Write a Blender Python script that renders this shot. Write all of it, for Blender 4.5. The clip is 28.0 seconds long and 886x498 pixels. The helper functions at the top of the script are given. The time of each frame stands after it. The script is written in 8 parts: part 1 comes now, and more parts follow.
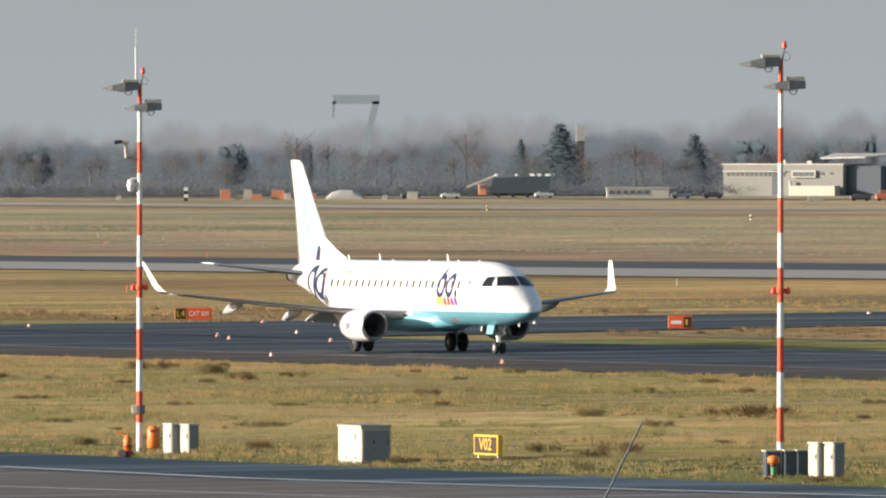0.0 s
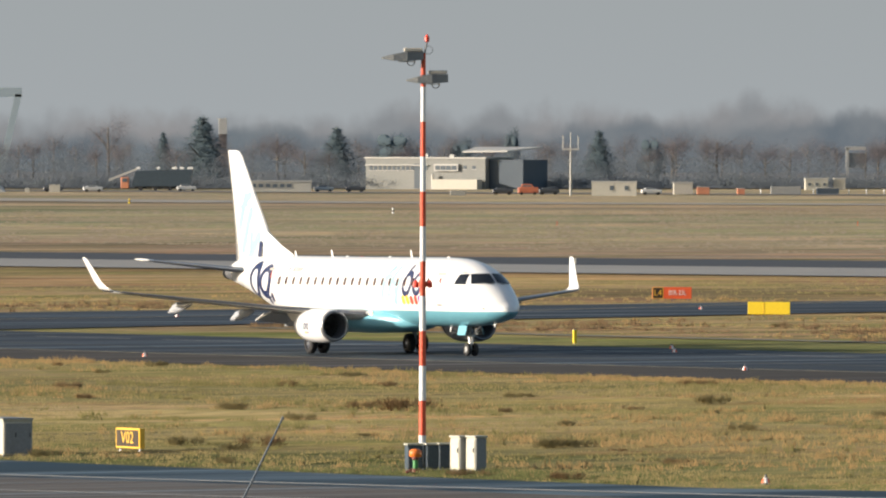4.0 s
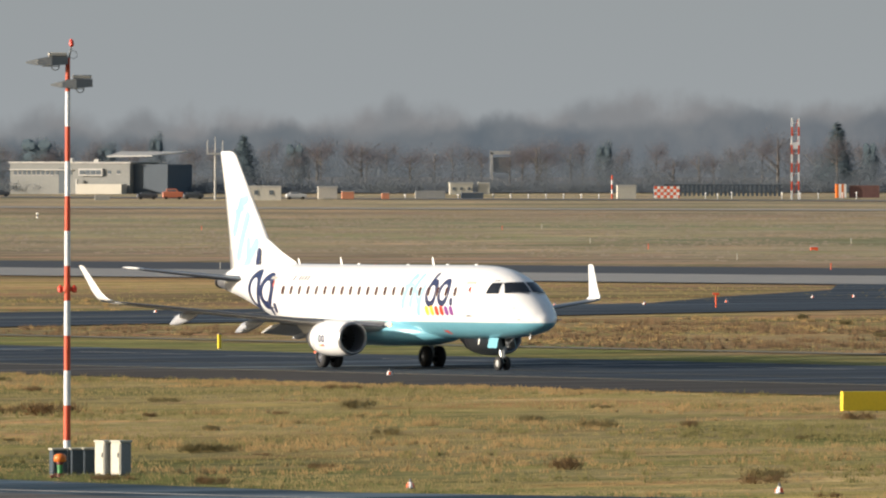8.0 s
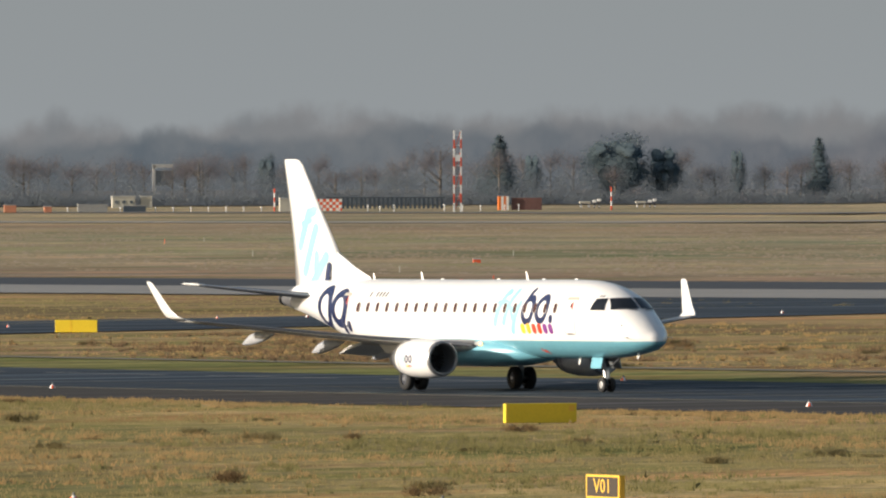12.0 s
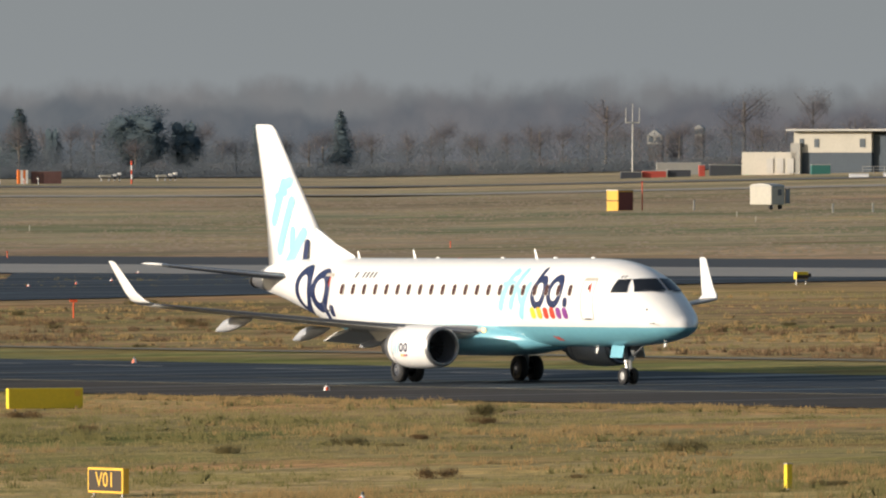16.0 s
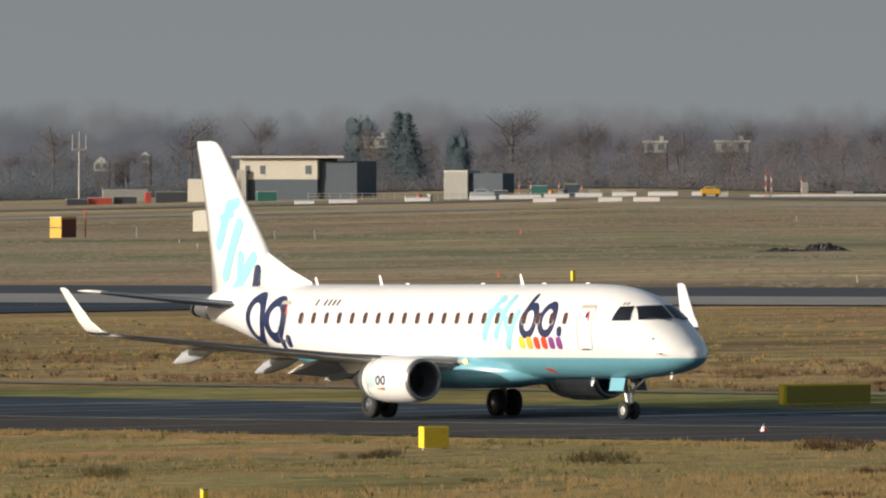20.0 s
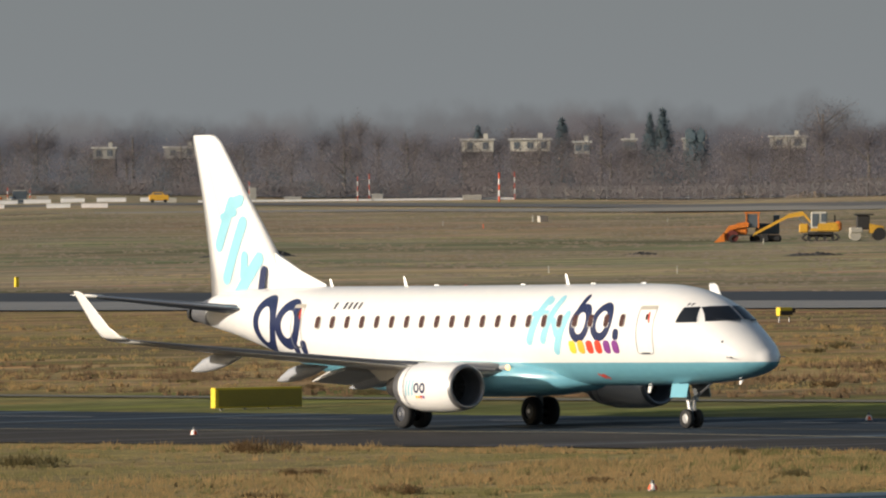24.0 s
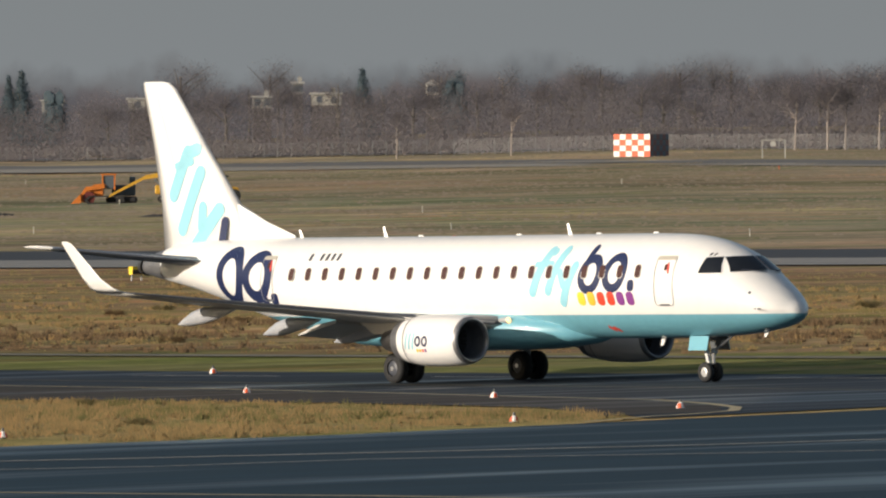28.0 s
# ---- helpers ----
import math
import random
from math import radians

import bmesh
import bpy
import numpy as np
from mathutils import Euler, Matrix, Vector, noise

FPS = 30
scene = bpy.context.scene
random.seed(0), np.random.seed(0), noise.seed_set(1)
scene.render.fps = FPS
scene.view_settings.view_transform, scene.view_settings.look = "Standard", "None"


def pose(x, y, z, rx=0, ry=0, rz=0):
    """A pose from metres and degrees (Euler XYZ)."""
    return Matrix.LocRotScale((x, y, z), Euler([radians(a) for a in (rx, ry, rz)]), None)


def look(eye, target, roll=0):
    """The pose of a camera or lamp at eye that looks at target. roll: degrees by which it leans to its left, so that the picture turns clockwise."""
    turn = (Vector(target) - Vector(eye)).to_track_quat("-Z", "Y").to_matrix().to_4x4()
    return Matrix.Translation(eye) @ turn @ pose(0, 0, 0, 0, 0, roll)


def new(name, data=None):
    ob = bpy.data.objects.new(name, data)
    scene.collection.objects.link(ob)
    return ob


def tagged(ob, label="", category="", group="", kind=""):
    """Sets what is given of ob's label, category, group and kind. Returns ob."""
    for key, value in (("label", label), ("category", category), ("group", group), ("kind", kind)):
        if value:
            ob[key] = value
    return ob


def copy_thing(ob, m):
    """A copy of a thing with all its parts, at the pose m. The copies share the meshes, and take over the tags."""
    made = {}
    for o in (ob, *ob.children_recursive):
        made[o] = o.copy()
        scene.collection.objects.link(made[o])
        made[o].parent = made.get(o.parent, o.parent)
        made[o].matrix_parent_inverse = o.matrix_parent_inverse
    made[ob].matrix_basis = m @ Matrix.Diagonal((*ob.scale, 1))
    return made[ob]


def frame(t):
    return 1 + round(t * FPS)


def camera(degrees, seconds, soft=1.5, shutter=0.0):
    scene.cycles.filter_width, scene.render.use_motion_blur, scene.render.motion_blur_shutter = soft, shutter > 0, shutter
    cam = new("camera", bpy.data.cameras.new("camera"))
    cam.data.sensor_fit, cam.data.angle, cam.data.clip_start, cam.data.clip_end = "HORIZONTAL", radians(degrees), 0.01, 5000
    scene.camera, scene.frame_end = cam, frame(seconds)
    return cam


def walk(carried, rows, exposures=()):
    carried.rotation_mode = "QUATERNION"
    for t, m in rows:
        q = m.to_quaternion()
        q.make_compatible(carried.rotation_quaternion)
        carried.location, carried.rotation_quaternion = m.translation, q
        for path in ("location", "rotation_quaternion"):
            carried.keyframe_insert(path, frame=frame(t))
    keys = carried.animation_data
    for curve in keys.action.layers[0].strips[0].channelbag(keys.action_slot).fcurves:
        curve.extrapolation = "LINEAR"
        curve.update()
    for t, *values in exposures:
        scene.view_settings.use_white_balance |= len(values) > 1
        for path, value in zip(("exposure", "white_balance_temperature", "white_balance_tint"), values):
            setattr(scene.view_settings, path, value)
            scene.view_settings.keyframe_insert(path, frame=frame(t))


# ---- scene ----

# ---- the camera: on a terrace, 9.3 m over the field, panning with the aircraft ----
EYE_Z = 9.30
cam = camera(4.4017, 28.0, soft=2.1)
# seconds, x, y, bearing, tilt, lean (degrees)
PAN = [
    (0.0, 0.00, 0.00, 0.7518, -0.4671, 0.053),
    (0.5, 0.00, 0.00, 0.9191, -0.4621, 0.071),
    (1.0, 0.00, 0.00, 1.1116, -0.4586, 0.090),
    (1.5, 0.00, 0.00, 1.3375, -0.4582, 0.108),
    (2.0, 0.00, 0.00, 1.5755, -0.4640, 0.127),
    (2.5, 0.00, 0.00, 1.8132, -0.4740, 0.145),
    (3.0, 0.00, 0.00, 2.0523, -0.4829, 0.163),
    (3.5, 0.00, 0.00, 2.2931, -0.4918, 0.161),
    (5.5, 0.00, 0.00, 3.2187, -0.5012, 0.149),
    (6.0, 0.00, 0.00, 3.4413, -0.5009, 0.147),
    (6.5, 0.00, 0.00, 3.6468, -0.5032, 0.144),
    (7.0, 0.00, 0.00, 3.8591, -0.4954, 0.141),
    (7.5, 0.00, 0.00, 4.0780, -0.4819, 0.138),
    (8.0, 0.00, 0.00, 4.2960, -0.4700, 0.135),
    (8.5, 0.00, 0.00, 4.5120, -0.4548, 0.122),
    (9.0, 0.00, 0.00, 4.7258, -0.4431, 0.109),
    (9.5, 0.00, 0.00, 4.9385, -0.4308, 0.095),
    (10.0, 0.00, 0.00, 5.1473, -0.4199, 0.082),
    (10.5, 0.00, 0.00, 5.3532, -0.4122, 0.069),
    (11.0, 0.00, 0.00, 5.5603, -0.4077, 0.055),
    (11.5, 0.00, 0.00, 5.7660, -0.4044, 0.020),
    (12.0, 0.00, 0.00, 5.9730, -0.4042, -0.015),
    (12.5, 0.00, 0.00, 6.1902, -0.4210, -0.050),
    (13.0, 0.88, 7.68, 6.5565, -0.4929, -0.085),
    (13.5, 1.37, 11.05, 7.0694, -0.5782, -0.078),
    (15.5, 2.59, 18.85, 7.8349, -0.5693, -0.052),
    (16.0, 2.74, 18.66, 8.3454, -0.5377, -0.046),
    (16.5, 2.87, 18.46, 8.8369, -0.5072, 0.019),
    (17.0, 2.98, 18.27, 9.2587, -0.4818, 0.083),
    (17.5, 3.07, 18.09, 9.6163, -0.4592, 0.060),
    (18.0, 3.13, 17.92, 9.9088, -0.4421, 0.036),
    (18.5, 3.18, 17.74, 10.1602, -0.4332, 0.012),
    (19.0, 3.24, 17.56, 10.4403, -0.4247, -0.011),
    (19.5, 3.30, 17.39, 10.7571, -0.4163, -0.035),
    (20.0, 3.37, 17.21, 11.0773, -0.4064, -0.059),
    (20.5, 3.43, 17.04, 11.3924, -0.4020, -0.063),
    (22.5, 3.58, 16.38, 12.3273, -0.3632, -0.082),
    (23.0, 3.34, 15.50, 12.1733, -0.3445, -0.161),
    (23.5, 3.28, 14.61, 12.6556, -0.3274, -0.239),
    (24.0, 3.36, 13.68, 13.7972, -0.3860, -0.317),
    (24.5, 2.67, 10.31, 14.5110, -0.5822, -0.387),
    (25.0, 1.23, 4.62, 14.9177, -0.6882, -0.457),
    (25.5, 0.20, 0.73, 15.2637, -0.7054, -0.423),
    (26.0, 0.16, 0.58, 15.5885, -0.7100, -0.390),
    (26.5, 0.12, 0.43, 15.9221, -0.7090, -0.356),
    (27.0, 0.08, 0.28, 16.2691, -0.6700, -0.322),
    (27.5, 0.04, 0.14, 16.6226, -0.6123, -0.288),
    (28.0, 0.00, 0.00, 16.9766, -0.5901, -0.253),
]


def sight(x, y, bearing, tilt, lean):
    b, a = radians(bearing), radians(tilt)
    eye = Vector((x, y, EYE_Z))
    way = Vector((math.sin(b) * math.cos(a), math.cos(b) * math.cos(a), math.sin(a)))
    return look(eye, eye + way * 100, lean)


walk(cam, [(r[0], sight(*r[1:])) for r in PAN],
     exposures=[(0.0, 0.75), (3.5, 0.67), (8.0, 0.49), (13.0, 0.30), (17.0, 0.15), (24.0, -0.05), (28.0, -0.06)])

# ---- world, sun ----
SUN_EL, SUN_X, SUN_Y = 12.0, 0.99, 0.14      # height, and the way the light goes over the ground
world = bpy.data.worlds.new("world")
scene.world = world
world.use_nodes = True
wn = world.node_tree
sky = wn.nodes.new("ShaderNodeTexSky")
sky.sky_type, sky.sun_disc = "NISHITA", False
sky.sun_elevation, sky.sun_rotation = radians(SUN_EL), math.atan2(-SUN_X, -SUN_Y)
sky.air_density, sky.dust_density, sky.ozone_density = 1.0, 3.0, 1.0
wn.nodes["Background"].inputs[1].default_value = 0.115
wn.links.new(sky.outputs[0], wn.nodes["Background"].inputs[0])
sun = new("sun", bpy.data.lights.new("sun", "SUN"))
sun.data.energy, sun.data.angle, sun.data.color = 5.0, radians(0.6), (1.0, 0.90, 0.785)
sun.matrix_world = look((-SUN_X * 100, -SUN_Y * 100, 100 * math.tan(radians(SUN_EL))), (0, 0, 0))


# ---- materials ----
def mat(name, color, rough=0.6, metal=0.0, vary=0.0, scale=1.0, bump=0.0, color2=None, random=0.0, coat=0.0, stretch=None, island=0.0):
    """A principled material with two scales of variation: grain and broad stains."""
    m = bpy.data.materials.new(name)
    m.use_nodes = True
    nt = m.node_tree
    b = nt.nodes["Principled BSDF"]
    b.inputs["Roughness"].default_value, b.inputs["Metallic"].default_value = rough, metal
    b.inputs["Coat Weight"].default_value = coat
    b.inputs["Base Color"].default_value = (*color, 1)
    if not (vary or random or island):
        return m
    geo = nt.nodes.new("ShaderNodeNewGeometry")
    if stretch is None:
        tc = nt.nodes.new("ShaderNodeTexCoord")
        src = tc.outputs["Object"]
    else:
        mp = nt.nodes.new("ShaderNodeMapping")
        mp.inputs["Rotation"].default_value = (0, 0, stretch[0])
        mp.inputs["Scale"].default_value = (stretch[1], stretch[2], 1)
        nt.links.new(geo.outputs["Position"], mp.inputs["Vector"])
        src = mp.outputs[0]
    fine, broad = nt.nodes.new("ShaderNodeTexNoise"), nt.nodes.new("ShaderNodeTexNoise")
    fine.inputs["Scale"].default_value, fine.inputs["Detail"].default_value = 6 * scale, 6
    broad.inputs["Scale"].default_value, broad.inputs["Detail"].default_value = 0.7 * scale, 4
    for n in (fine, broad):
        nt.links.new(src, n.inputs["Vector"])
    add = nt.nodes.new("ShaderNodeMath")
    add.operation = "MULTIPLY_ADD"
    add.inputs[1].default_value = 0.6
    nt.links.new(fine.outputs[0], add.inputs[0])
    half = nt.nodes.new("ShaderNodeMath")
    half.operation = "MULTIPLY"
    half.inputs[1].default_value = 0.4
    nt.links.new(broad.outputs[0], half.inputs[0])
    nt.links.new(half.outputs[0], add.inputs[2])
    last = add.outputs[0]
    for amount, kind in ((random, "object"), (island, "island")):
        if amount:
            inf = nt.nodes.new("ShaderNodeObjectInfo").outputs["Random"] if kind == "object" else geo.outputs["Random Per Island"]
            k = nt.nodes.new("ShaderNodeMath")
            k.operation = "MULTIPLY_ADD"
            k.inputs[1].default_value = amount
            nt.links.new(inf, k.inputs[0])
            o = nt.nodes.new("ShaderNodeMath")
            o.operation = "SUBTRACT"
            o.inputs[1].default_value = amount / 2
            nt.links.new(last, o.inputs[0])
            nt.links.new(o.outputs[0], k.inputs[2])
            last = k.outputs[0]
    ramp = nt.nodes.new("ShaderNodeValToRGB")
    c2 = color2 or tuple(c * (1 - vary) for c in color)
    ramp.color_ramp.elements[0].position, ramp.color_ramp.elements[1].position = 0.32, 0.66
    ramp.color_ramp.elements[0].color, ramp.color_ramp.elements[1].color = (*c2, 1), (*color, 1)
    nt.links.new(last, ramp.inputs[0])
    nt.links.new(ramp.outputs[0], b.inputs["Base Color"])
    if bump:
        bp = nt.nodes.new("ShaderNodeBump")
        bp.inputs["Strength"].default_value, bp.inputs["Distance"].default_value = 0.6, bump
        nt.links.new(fine.outputs[0], bp.inputs["Height"])
        nt.links.new(bp.outputs[0], b.inputs["Normal"])
    return m


def glow(name, color, strength):
    m = mat(name, color)
    m.node_tree.nodes["Principled BSDF"].inputs["Emission Color"].default_value = (*color, 1)
    m.node_tree.nodes["Principled BSDF"].inputs["Emission Strength"].default_value = strength
    return m


HEADING = radians(-67.0)       # the way of the taxiway over the ground


def grass_material():
    """Winter turf in three tones: straw, olive and reddish stalks, in streaks along the mown strips."""
    m = bpy.data.materials.new("winter_grass")
    m.use_nodes = True
    nt, ln = m.node_tree, m.node_tree.links
    b = nt.nodes["Principled BSDF"]
    b.inputs["Roughness"].default_value = 0.95
    b.inputs["Specular IOR Level"].default_value = 0.05
    geo = nt.nodes.new("ShaderNodeNewGeometry")

    def noise_of(scale, sx, sy, detail):
        mp = nt.nodes.new("ShaderNodeMapping")
        mp.inputs["Rotation"].default_value = (0, 0, -HEADING)
        mp.inputs["Scale"].default_value = (sx, sy, 1)
        ln.new(geo.outputs["Position"], mp.inputs["Vector"])
        n = nt.nodes.new("ShaderNodeTexNoise")
        n.inputs["Scale"].default_value, n.inputs["Detail"].default_value = scale, detail
        ln.new(mp.outputs[0], n.inputs["Vector"])
        return n.outputs[0]

    def ramp(fac, stops):
        r = nt.nodes.new("ShaderNodeValToRGB")
        while len(r.color_ramp.elements) < len(stops):
            r.color_ramp.elements.new(0.5)
        for e, (at_, c) in zip(r.color_ramp.elements, stops):
            e.position, e.color = at_, (*c, 1)
        ln.new(fac, r.inputs[0])
        return r.outputs[0]

    broad = noise_of(0.03, 0.35, 1.0, 5)
    fine = noise_of(1.1, 0.6, 1.0, 8)
    patch = noise_of(0.14, 0.4, 1.0, 6)
    # mown and unmown strips run with the taxiway: tone by the distance across it, with a wavering edge
    dot = nt.nodes.new("ShaderNodeVectorMath")
    dot.operation = "DOT_PRODUCT"
    dot.inputs[1].default_value = (-math.sin(HEADING), math.cos(HEADING), 0)
    ln.new(geo.outputs["Position"], dot.inputs[0])
    waver = nt.nodes.new("ShaderNodeMath")
    waver.operation = "MULTIPLY_ADD"
    waver.inputs[1].default_value = 60.0
    ln.new(broad, waver.inputs[0])
    off = nt.nodes.new("ShaderNodeMath")
    off.operation = "ADD"
    off.inputs[1].default_value = -30.0
    ln.new(dot.outputs["Value"], off.inputs[0])
    ln.new(off.outputs[0], waver.inputs[2])
    across = nt.nodes.new("ShaderNodeMapRange")
    across.inputs["From Min"].default_value, across.inputs["From Max"].default_value = 140.0, 940.0
    ln.new(waver.outputs[0], across.inputs["Value"])
    GREEN, OLIVE, STRAW, TAN, RUST = (0.205, 0.190, 0.095), (0.292, 0.248, 0.128), (0.470, 0.358, 0.200), (0.400, 0.300, 0.176), (0.310, 0.218, 0.145)
    VERGE = (0.240, 0.232, 0.108)
    # Far tones: the same turf greyed, with distance haze put into them.
    FAR_TAN, FAR_OLIVE, FAR_RUST = (0.410, 0.340, 0.272), (0.300, 0.296, 0.224), (0.350, 0.270, 0.226)
    stops = [(144, GREEN), (153, OLIVE), (172, STRAW), (188, OLIVE), (204, TAN), (217, STRAW), (249, VERGE), (263, VERGE), (268, RUST), (286, TAN), (310, TAN), (335, RUST), (365, TAN), (395, RUST), (485, FAR_RUST),
             (530, FAR_TAN), (570, FAR_TAN), (610, FAR_OLIVE), (650, FAR_TAN), (720, FAR_OLIVE), (770, FAR_TAN), (850, FAR_RUST), (935, FAR_TAN)]
    base = ramp(across.outputs[0], [((v - 140) / 800, c) for v, c in stops])
    tone = ramp(patch, [(0.30, (0.58, 0.66, 0.48)), (0.44, (0.86, 0.90, 0.80)), (0.54, (1.04, 1.02, 1.0)), (0.70, (1.30, 1.2, 1.0))])
    grain = ramp(fine, [(0.25, (0.55, 0.56, 0.52)), (0.75, (1.25, 1.22, 1.15))])
    mottle = ramp(noise_of(0.011, 0.8, 1.0, 8), [(0.34, (0.68, 0.72, 0.66)), (0.5, (1.0, 1.0, 1.0)), (0.64, (1.26, 1.2, 1.08))])
    streak = ramp(noise_of(0.21, 0.10, 1.0, 9), [(0.33, (0.78, 0.80, 0.78)), (0.5, (1.02, 1.02, 1.02)), (0.66, (1.26, 1.22, 1.16))])
    hue = ramp(noise_of(0.10, 0.5, 1.0, 7), [(0.37, (0.84, 0.94, 0.72)), (0.47, (0.98, 1.0, 0.96)), (0.54, (1.0, 1.0, 1.0)), (0.64, (1.10, 0.90, 0.84))])
    for other in (tone, grain, mottle, streak, hue):
        mx = nt.nodes.new("ShaderNodeMix")
        mx.data_type, mx.blend_type = "RGBA", "MULTIPLY"
        mx.inputs[0].default_value = 1.0
        ln.new(base, mx.inputs[6])
        ln.new(other, mx.inputs[7])
        base = mx.outputs[2]
    ln.new(base, b.inputs["Base Color"])
    bp = nt.nodes.new("ShaderNodeBump")
    bp.inputs["Strength"].default_value, bp.inputs["Distance"].default_value = 0.8, 0.25
    ln.new(fine, bp.inputs["Height"])
    ln.new(bp.outputs[0], b.inputs["Normal"])
    return m


GRASS = grass_material()
ALONG = (-HEADING, 0.15, 1.0)


def paving(name, color, turn, dry, wet, lo, hi, scale=0.35, streak=(0.035, 0.9)):
    """Asphalt with damp streaks: the gloss follows long noise, the tone a finer one."""
    m = mat(name, color, 0.75, vary=0.4, scale=scale, stretch=(turn, 0.08, 1.0))
    nt, ln = m.node_tree, m.node_tree.links
    b = nt.nodes["Principled BSDF"]
    geo, mp = nt.nodes.new("ShaderNodeNewGeometry"), nt.nodes.new("ShaderNodeMapping")
    mp.inputs["Rotation"].default_value = (0, 0, turn)
    mp.inputs["Scale"].default_value = (*streak, 1)
    ln.new(geo.outputs["Position"], mp.inputs["Vector"])
    n = nt.nodes.new("ShaderNodeTexNoise")
    n.inputs["Scale"].default_value, n.inputs["Detail"].default_value = 0.45, 5
    ln.new(mp.outputs[0], n.inputs["Vector"])
    for socket, a, z in (("Specular IOR Level", dry, wet), ("Roughness", 0.85, 0.35)):
        r = nt.nodes.new("ShaderNodeMapRange")
        r.inputs["From Min"].default_value, r.inputs["From Max"].default_value = lo, hi
        r.inputs["To Min"].default_value, r.inputs["To Max"].default_value = a, z
        ln.new(n.outputs[0], r.inputs["Value"])
        ln.new(r.outputs[0], b.inputs[socket])
    return m


# Base colour is blued for the sky reflected in it.
ASPHALT = paving("asphalt", (0.024, 0.036, 0.053), -HEADING, 0.2, 0.6, 0.46, 0.7)
SHOULDER = paving("brown_shoulder_asphalt", (0.066, 0.058, 0.052), -HEADING, 0.15, 0.4, 0.5, 0.8)
# Bluer still: reflection of the higher sky put into the colour
APRON = paving("apron_asphalt", (0.016, 0.044, 0.070), -HEADING + 0.12, 0.2, 1.0, 0.47, 0.62, 0.35, (0.05, 0.30))
RUNWAY = mat("runway_asphalt", (0.034, 0.037, 0.044), 0.7, vary=0.4, scale=0.3, stretch=ALONG)
CONCRETE = mat("pale_concrete", (0.29, 0.28, 0.26), 0.8, vary=0.3, scale=0.2, stretch=ALONG)
# Pale tan, close to the turf around it
FAR_CONCRETE = mat("tan_concrete", (0.33, 0.30, 0.25), 0.85, vary=0.25, scale=0.1, stretch=ALONG)
# Far runway surface paled, haze put into its colour
FAR_PAVING = mat("hazed_grey_paving", (0.165, 0.155, 0.145), 0.85, vary=0.4, scale=0.2, stretch=ALONG)
LINE_WHITE = mat("worn_white_line", (0.50, 0.49, 0.46), 0.8, vary=0.6, scale=3, stretch=ALONG)
PATH = mat("worn_path", (0.19, 0.17, 0.115), 0.9, vary=0.4, scale=0.3, stretch=ALONG)
LINE_DIM = mat("rubbed_yellow_line", (0.22, 0.19, 0.12), 0.8, vary=0.6, scale=3, stretch=ALONG)
LINE_YELLOW = mat("worn_yellow_line", (0.55, 0.46, 0.28), 0.8, vary=0.6, scale=3, stretch=ALONG)
PAINT_WHITE = mat("gloss_white_paint", (0.82, 0.81, 0.79), 0.28, vary=0.05, scale=0.6, coat=0.3)
PAINT_CYAN = mat("turquoise_paint", (0.17, 0.43, 0.53), 0.3, vary=0.12, scale=0.6, coat=0.3)
PAINT_PALE = mat("pale_blue_paint", (0.29, 0.60, 0.70), 0.35, vary=0.06)
PAINT_NAVY = mat("navy_paint", (0.018, 0.028, 0.085), 0.35, vary=0.15)
PAINT_GREY = mat("grey_wing_paint", (0.42, 0.43, 0.45), 0.4, vary=0.18, scale=1.5)
WING_TOP = mat("dark_wing_paint", (0.12, 0.135, 0.16), 0.35, vary=0.25, scale=1.5)
# Window rims; on undersides, flaps and pylons it stands in for light
CREAM = mat("cream_trim_and_bounce", (0.62, 0.60, 0.55), 0.4, vary=0.15, scale=1.5)
DULL_METAL = mat("dull_inlet_metal", (0.30, 0.30, 0.31), 0.42, 0.7, vary=0.2)
# Emission in place of sun glare on the lamp cover
LENS_GLARE = glow("lens_glare", (1.0, 0.58, 0.24), 2.6)
PAINT_SEAM = mat("panel_seam_grey", (0.30, 0.30, 0.31), 0.5)
METAL = mat("bare_aluminium", (0.62, 0.62, 0.63), 0.28, 0.9, vary=0.15)
DARK_METAL = mat("heat_stained_metal", (0.16, 0.15, 0.14), 0.4, 0.8, vary=0.4)
FAN_DARK = mat("inlet_liner", (0.16, 0.16, 0.17), 0.5, 0.2, vary=0.2)
TYRE = mat("tyre_rubber", (0.022, 0.022, 0.023), 0.8, vary=0.3, scale=3)
RIM = mat("pale_wheel_rim", (0.55, 0.55, 0.54), 0.4, 0.4, vary=0.2)
GLASS_DARK = mat("cockpit_glass", (0.012, 0.014, 0.018), 0.06)
PANE_BROWN = mat("cabin_window_pane", (0.075, 0.034, 0.028), 0.2)
YELLOW_DOT = mat("yellow_paint", (0.85, 0.58, 0.05), 0.4)
AMBER_DOT = mat("amber_paint", (0.85, 0.45, 0.04), 0.4)
RED_DOT = mat("red_paint", (0.72, 0.06, 0.03), 0.4)
PURPLE_DOT = mat("purple_paint", (0.22, 0.05, 0.24), 0.4)
SCRIPT_GREY = mat("dark_marking", (0.05, 0.055, 0.07), 0.5)
MAST_RED = mat("mast_red_paint", (0.66, 0.085, 0.03), 0.5, vary=0.25, scale=2)
MAST_WHITE = mat("mast_white_paint", (0.76, 0.76, 0.76), 0.5, vary=0.15, scale=2)
LAMP_GREY = mat("floodlight_grey", (0.17, 0.18, 0.18), 0.5, 0.3, vary=0.3, scale=3)
LAMP_BEIGE = mat("floodlight_bracket", (0.45, 0.42, 0.36), 0.6, vary=0.2, scale=3)
CABINET = mat("cream_cabinet", (0.52, 0.50, 0.42), 0.6, vary=0.2, scale=2)
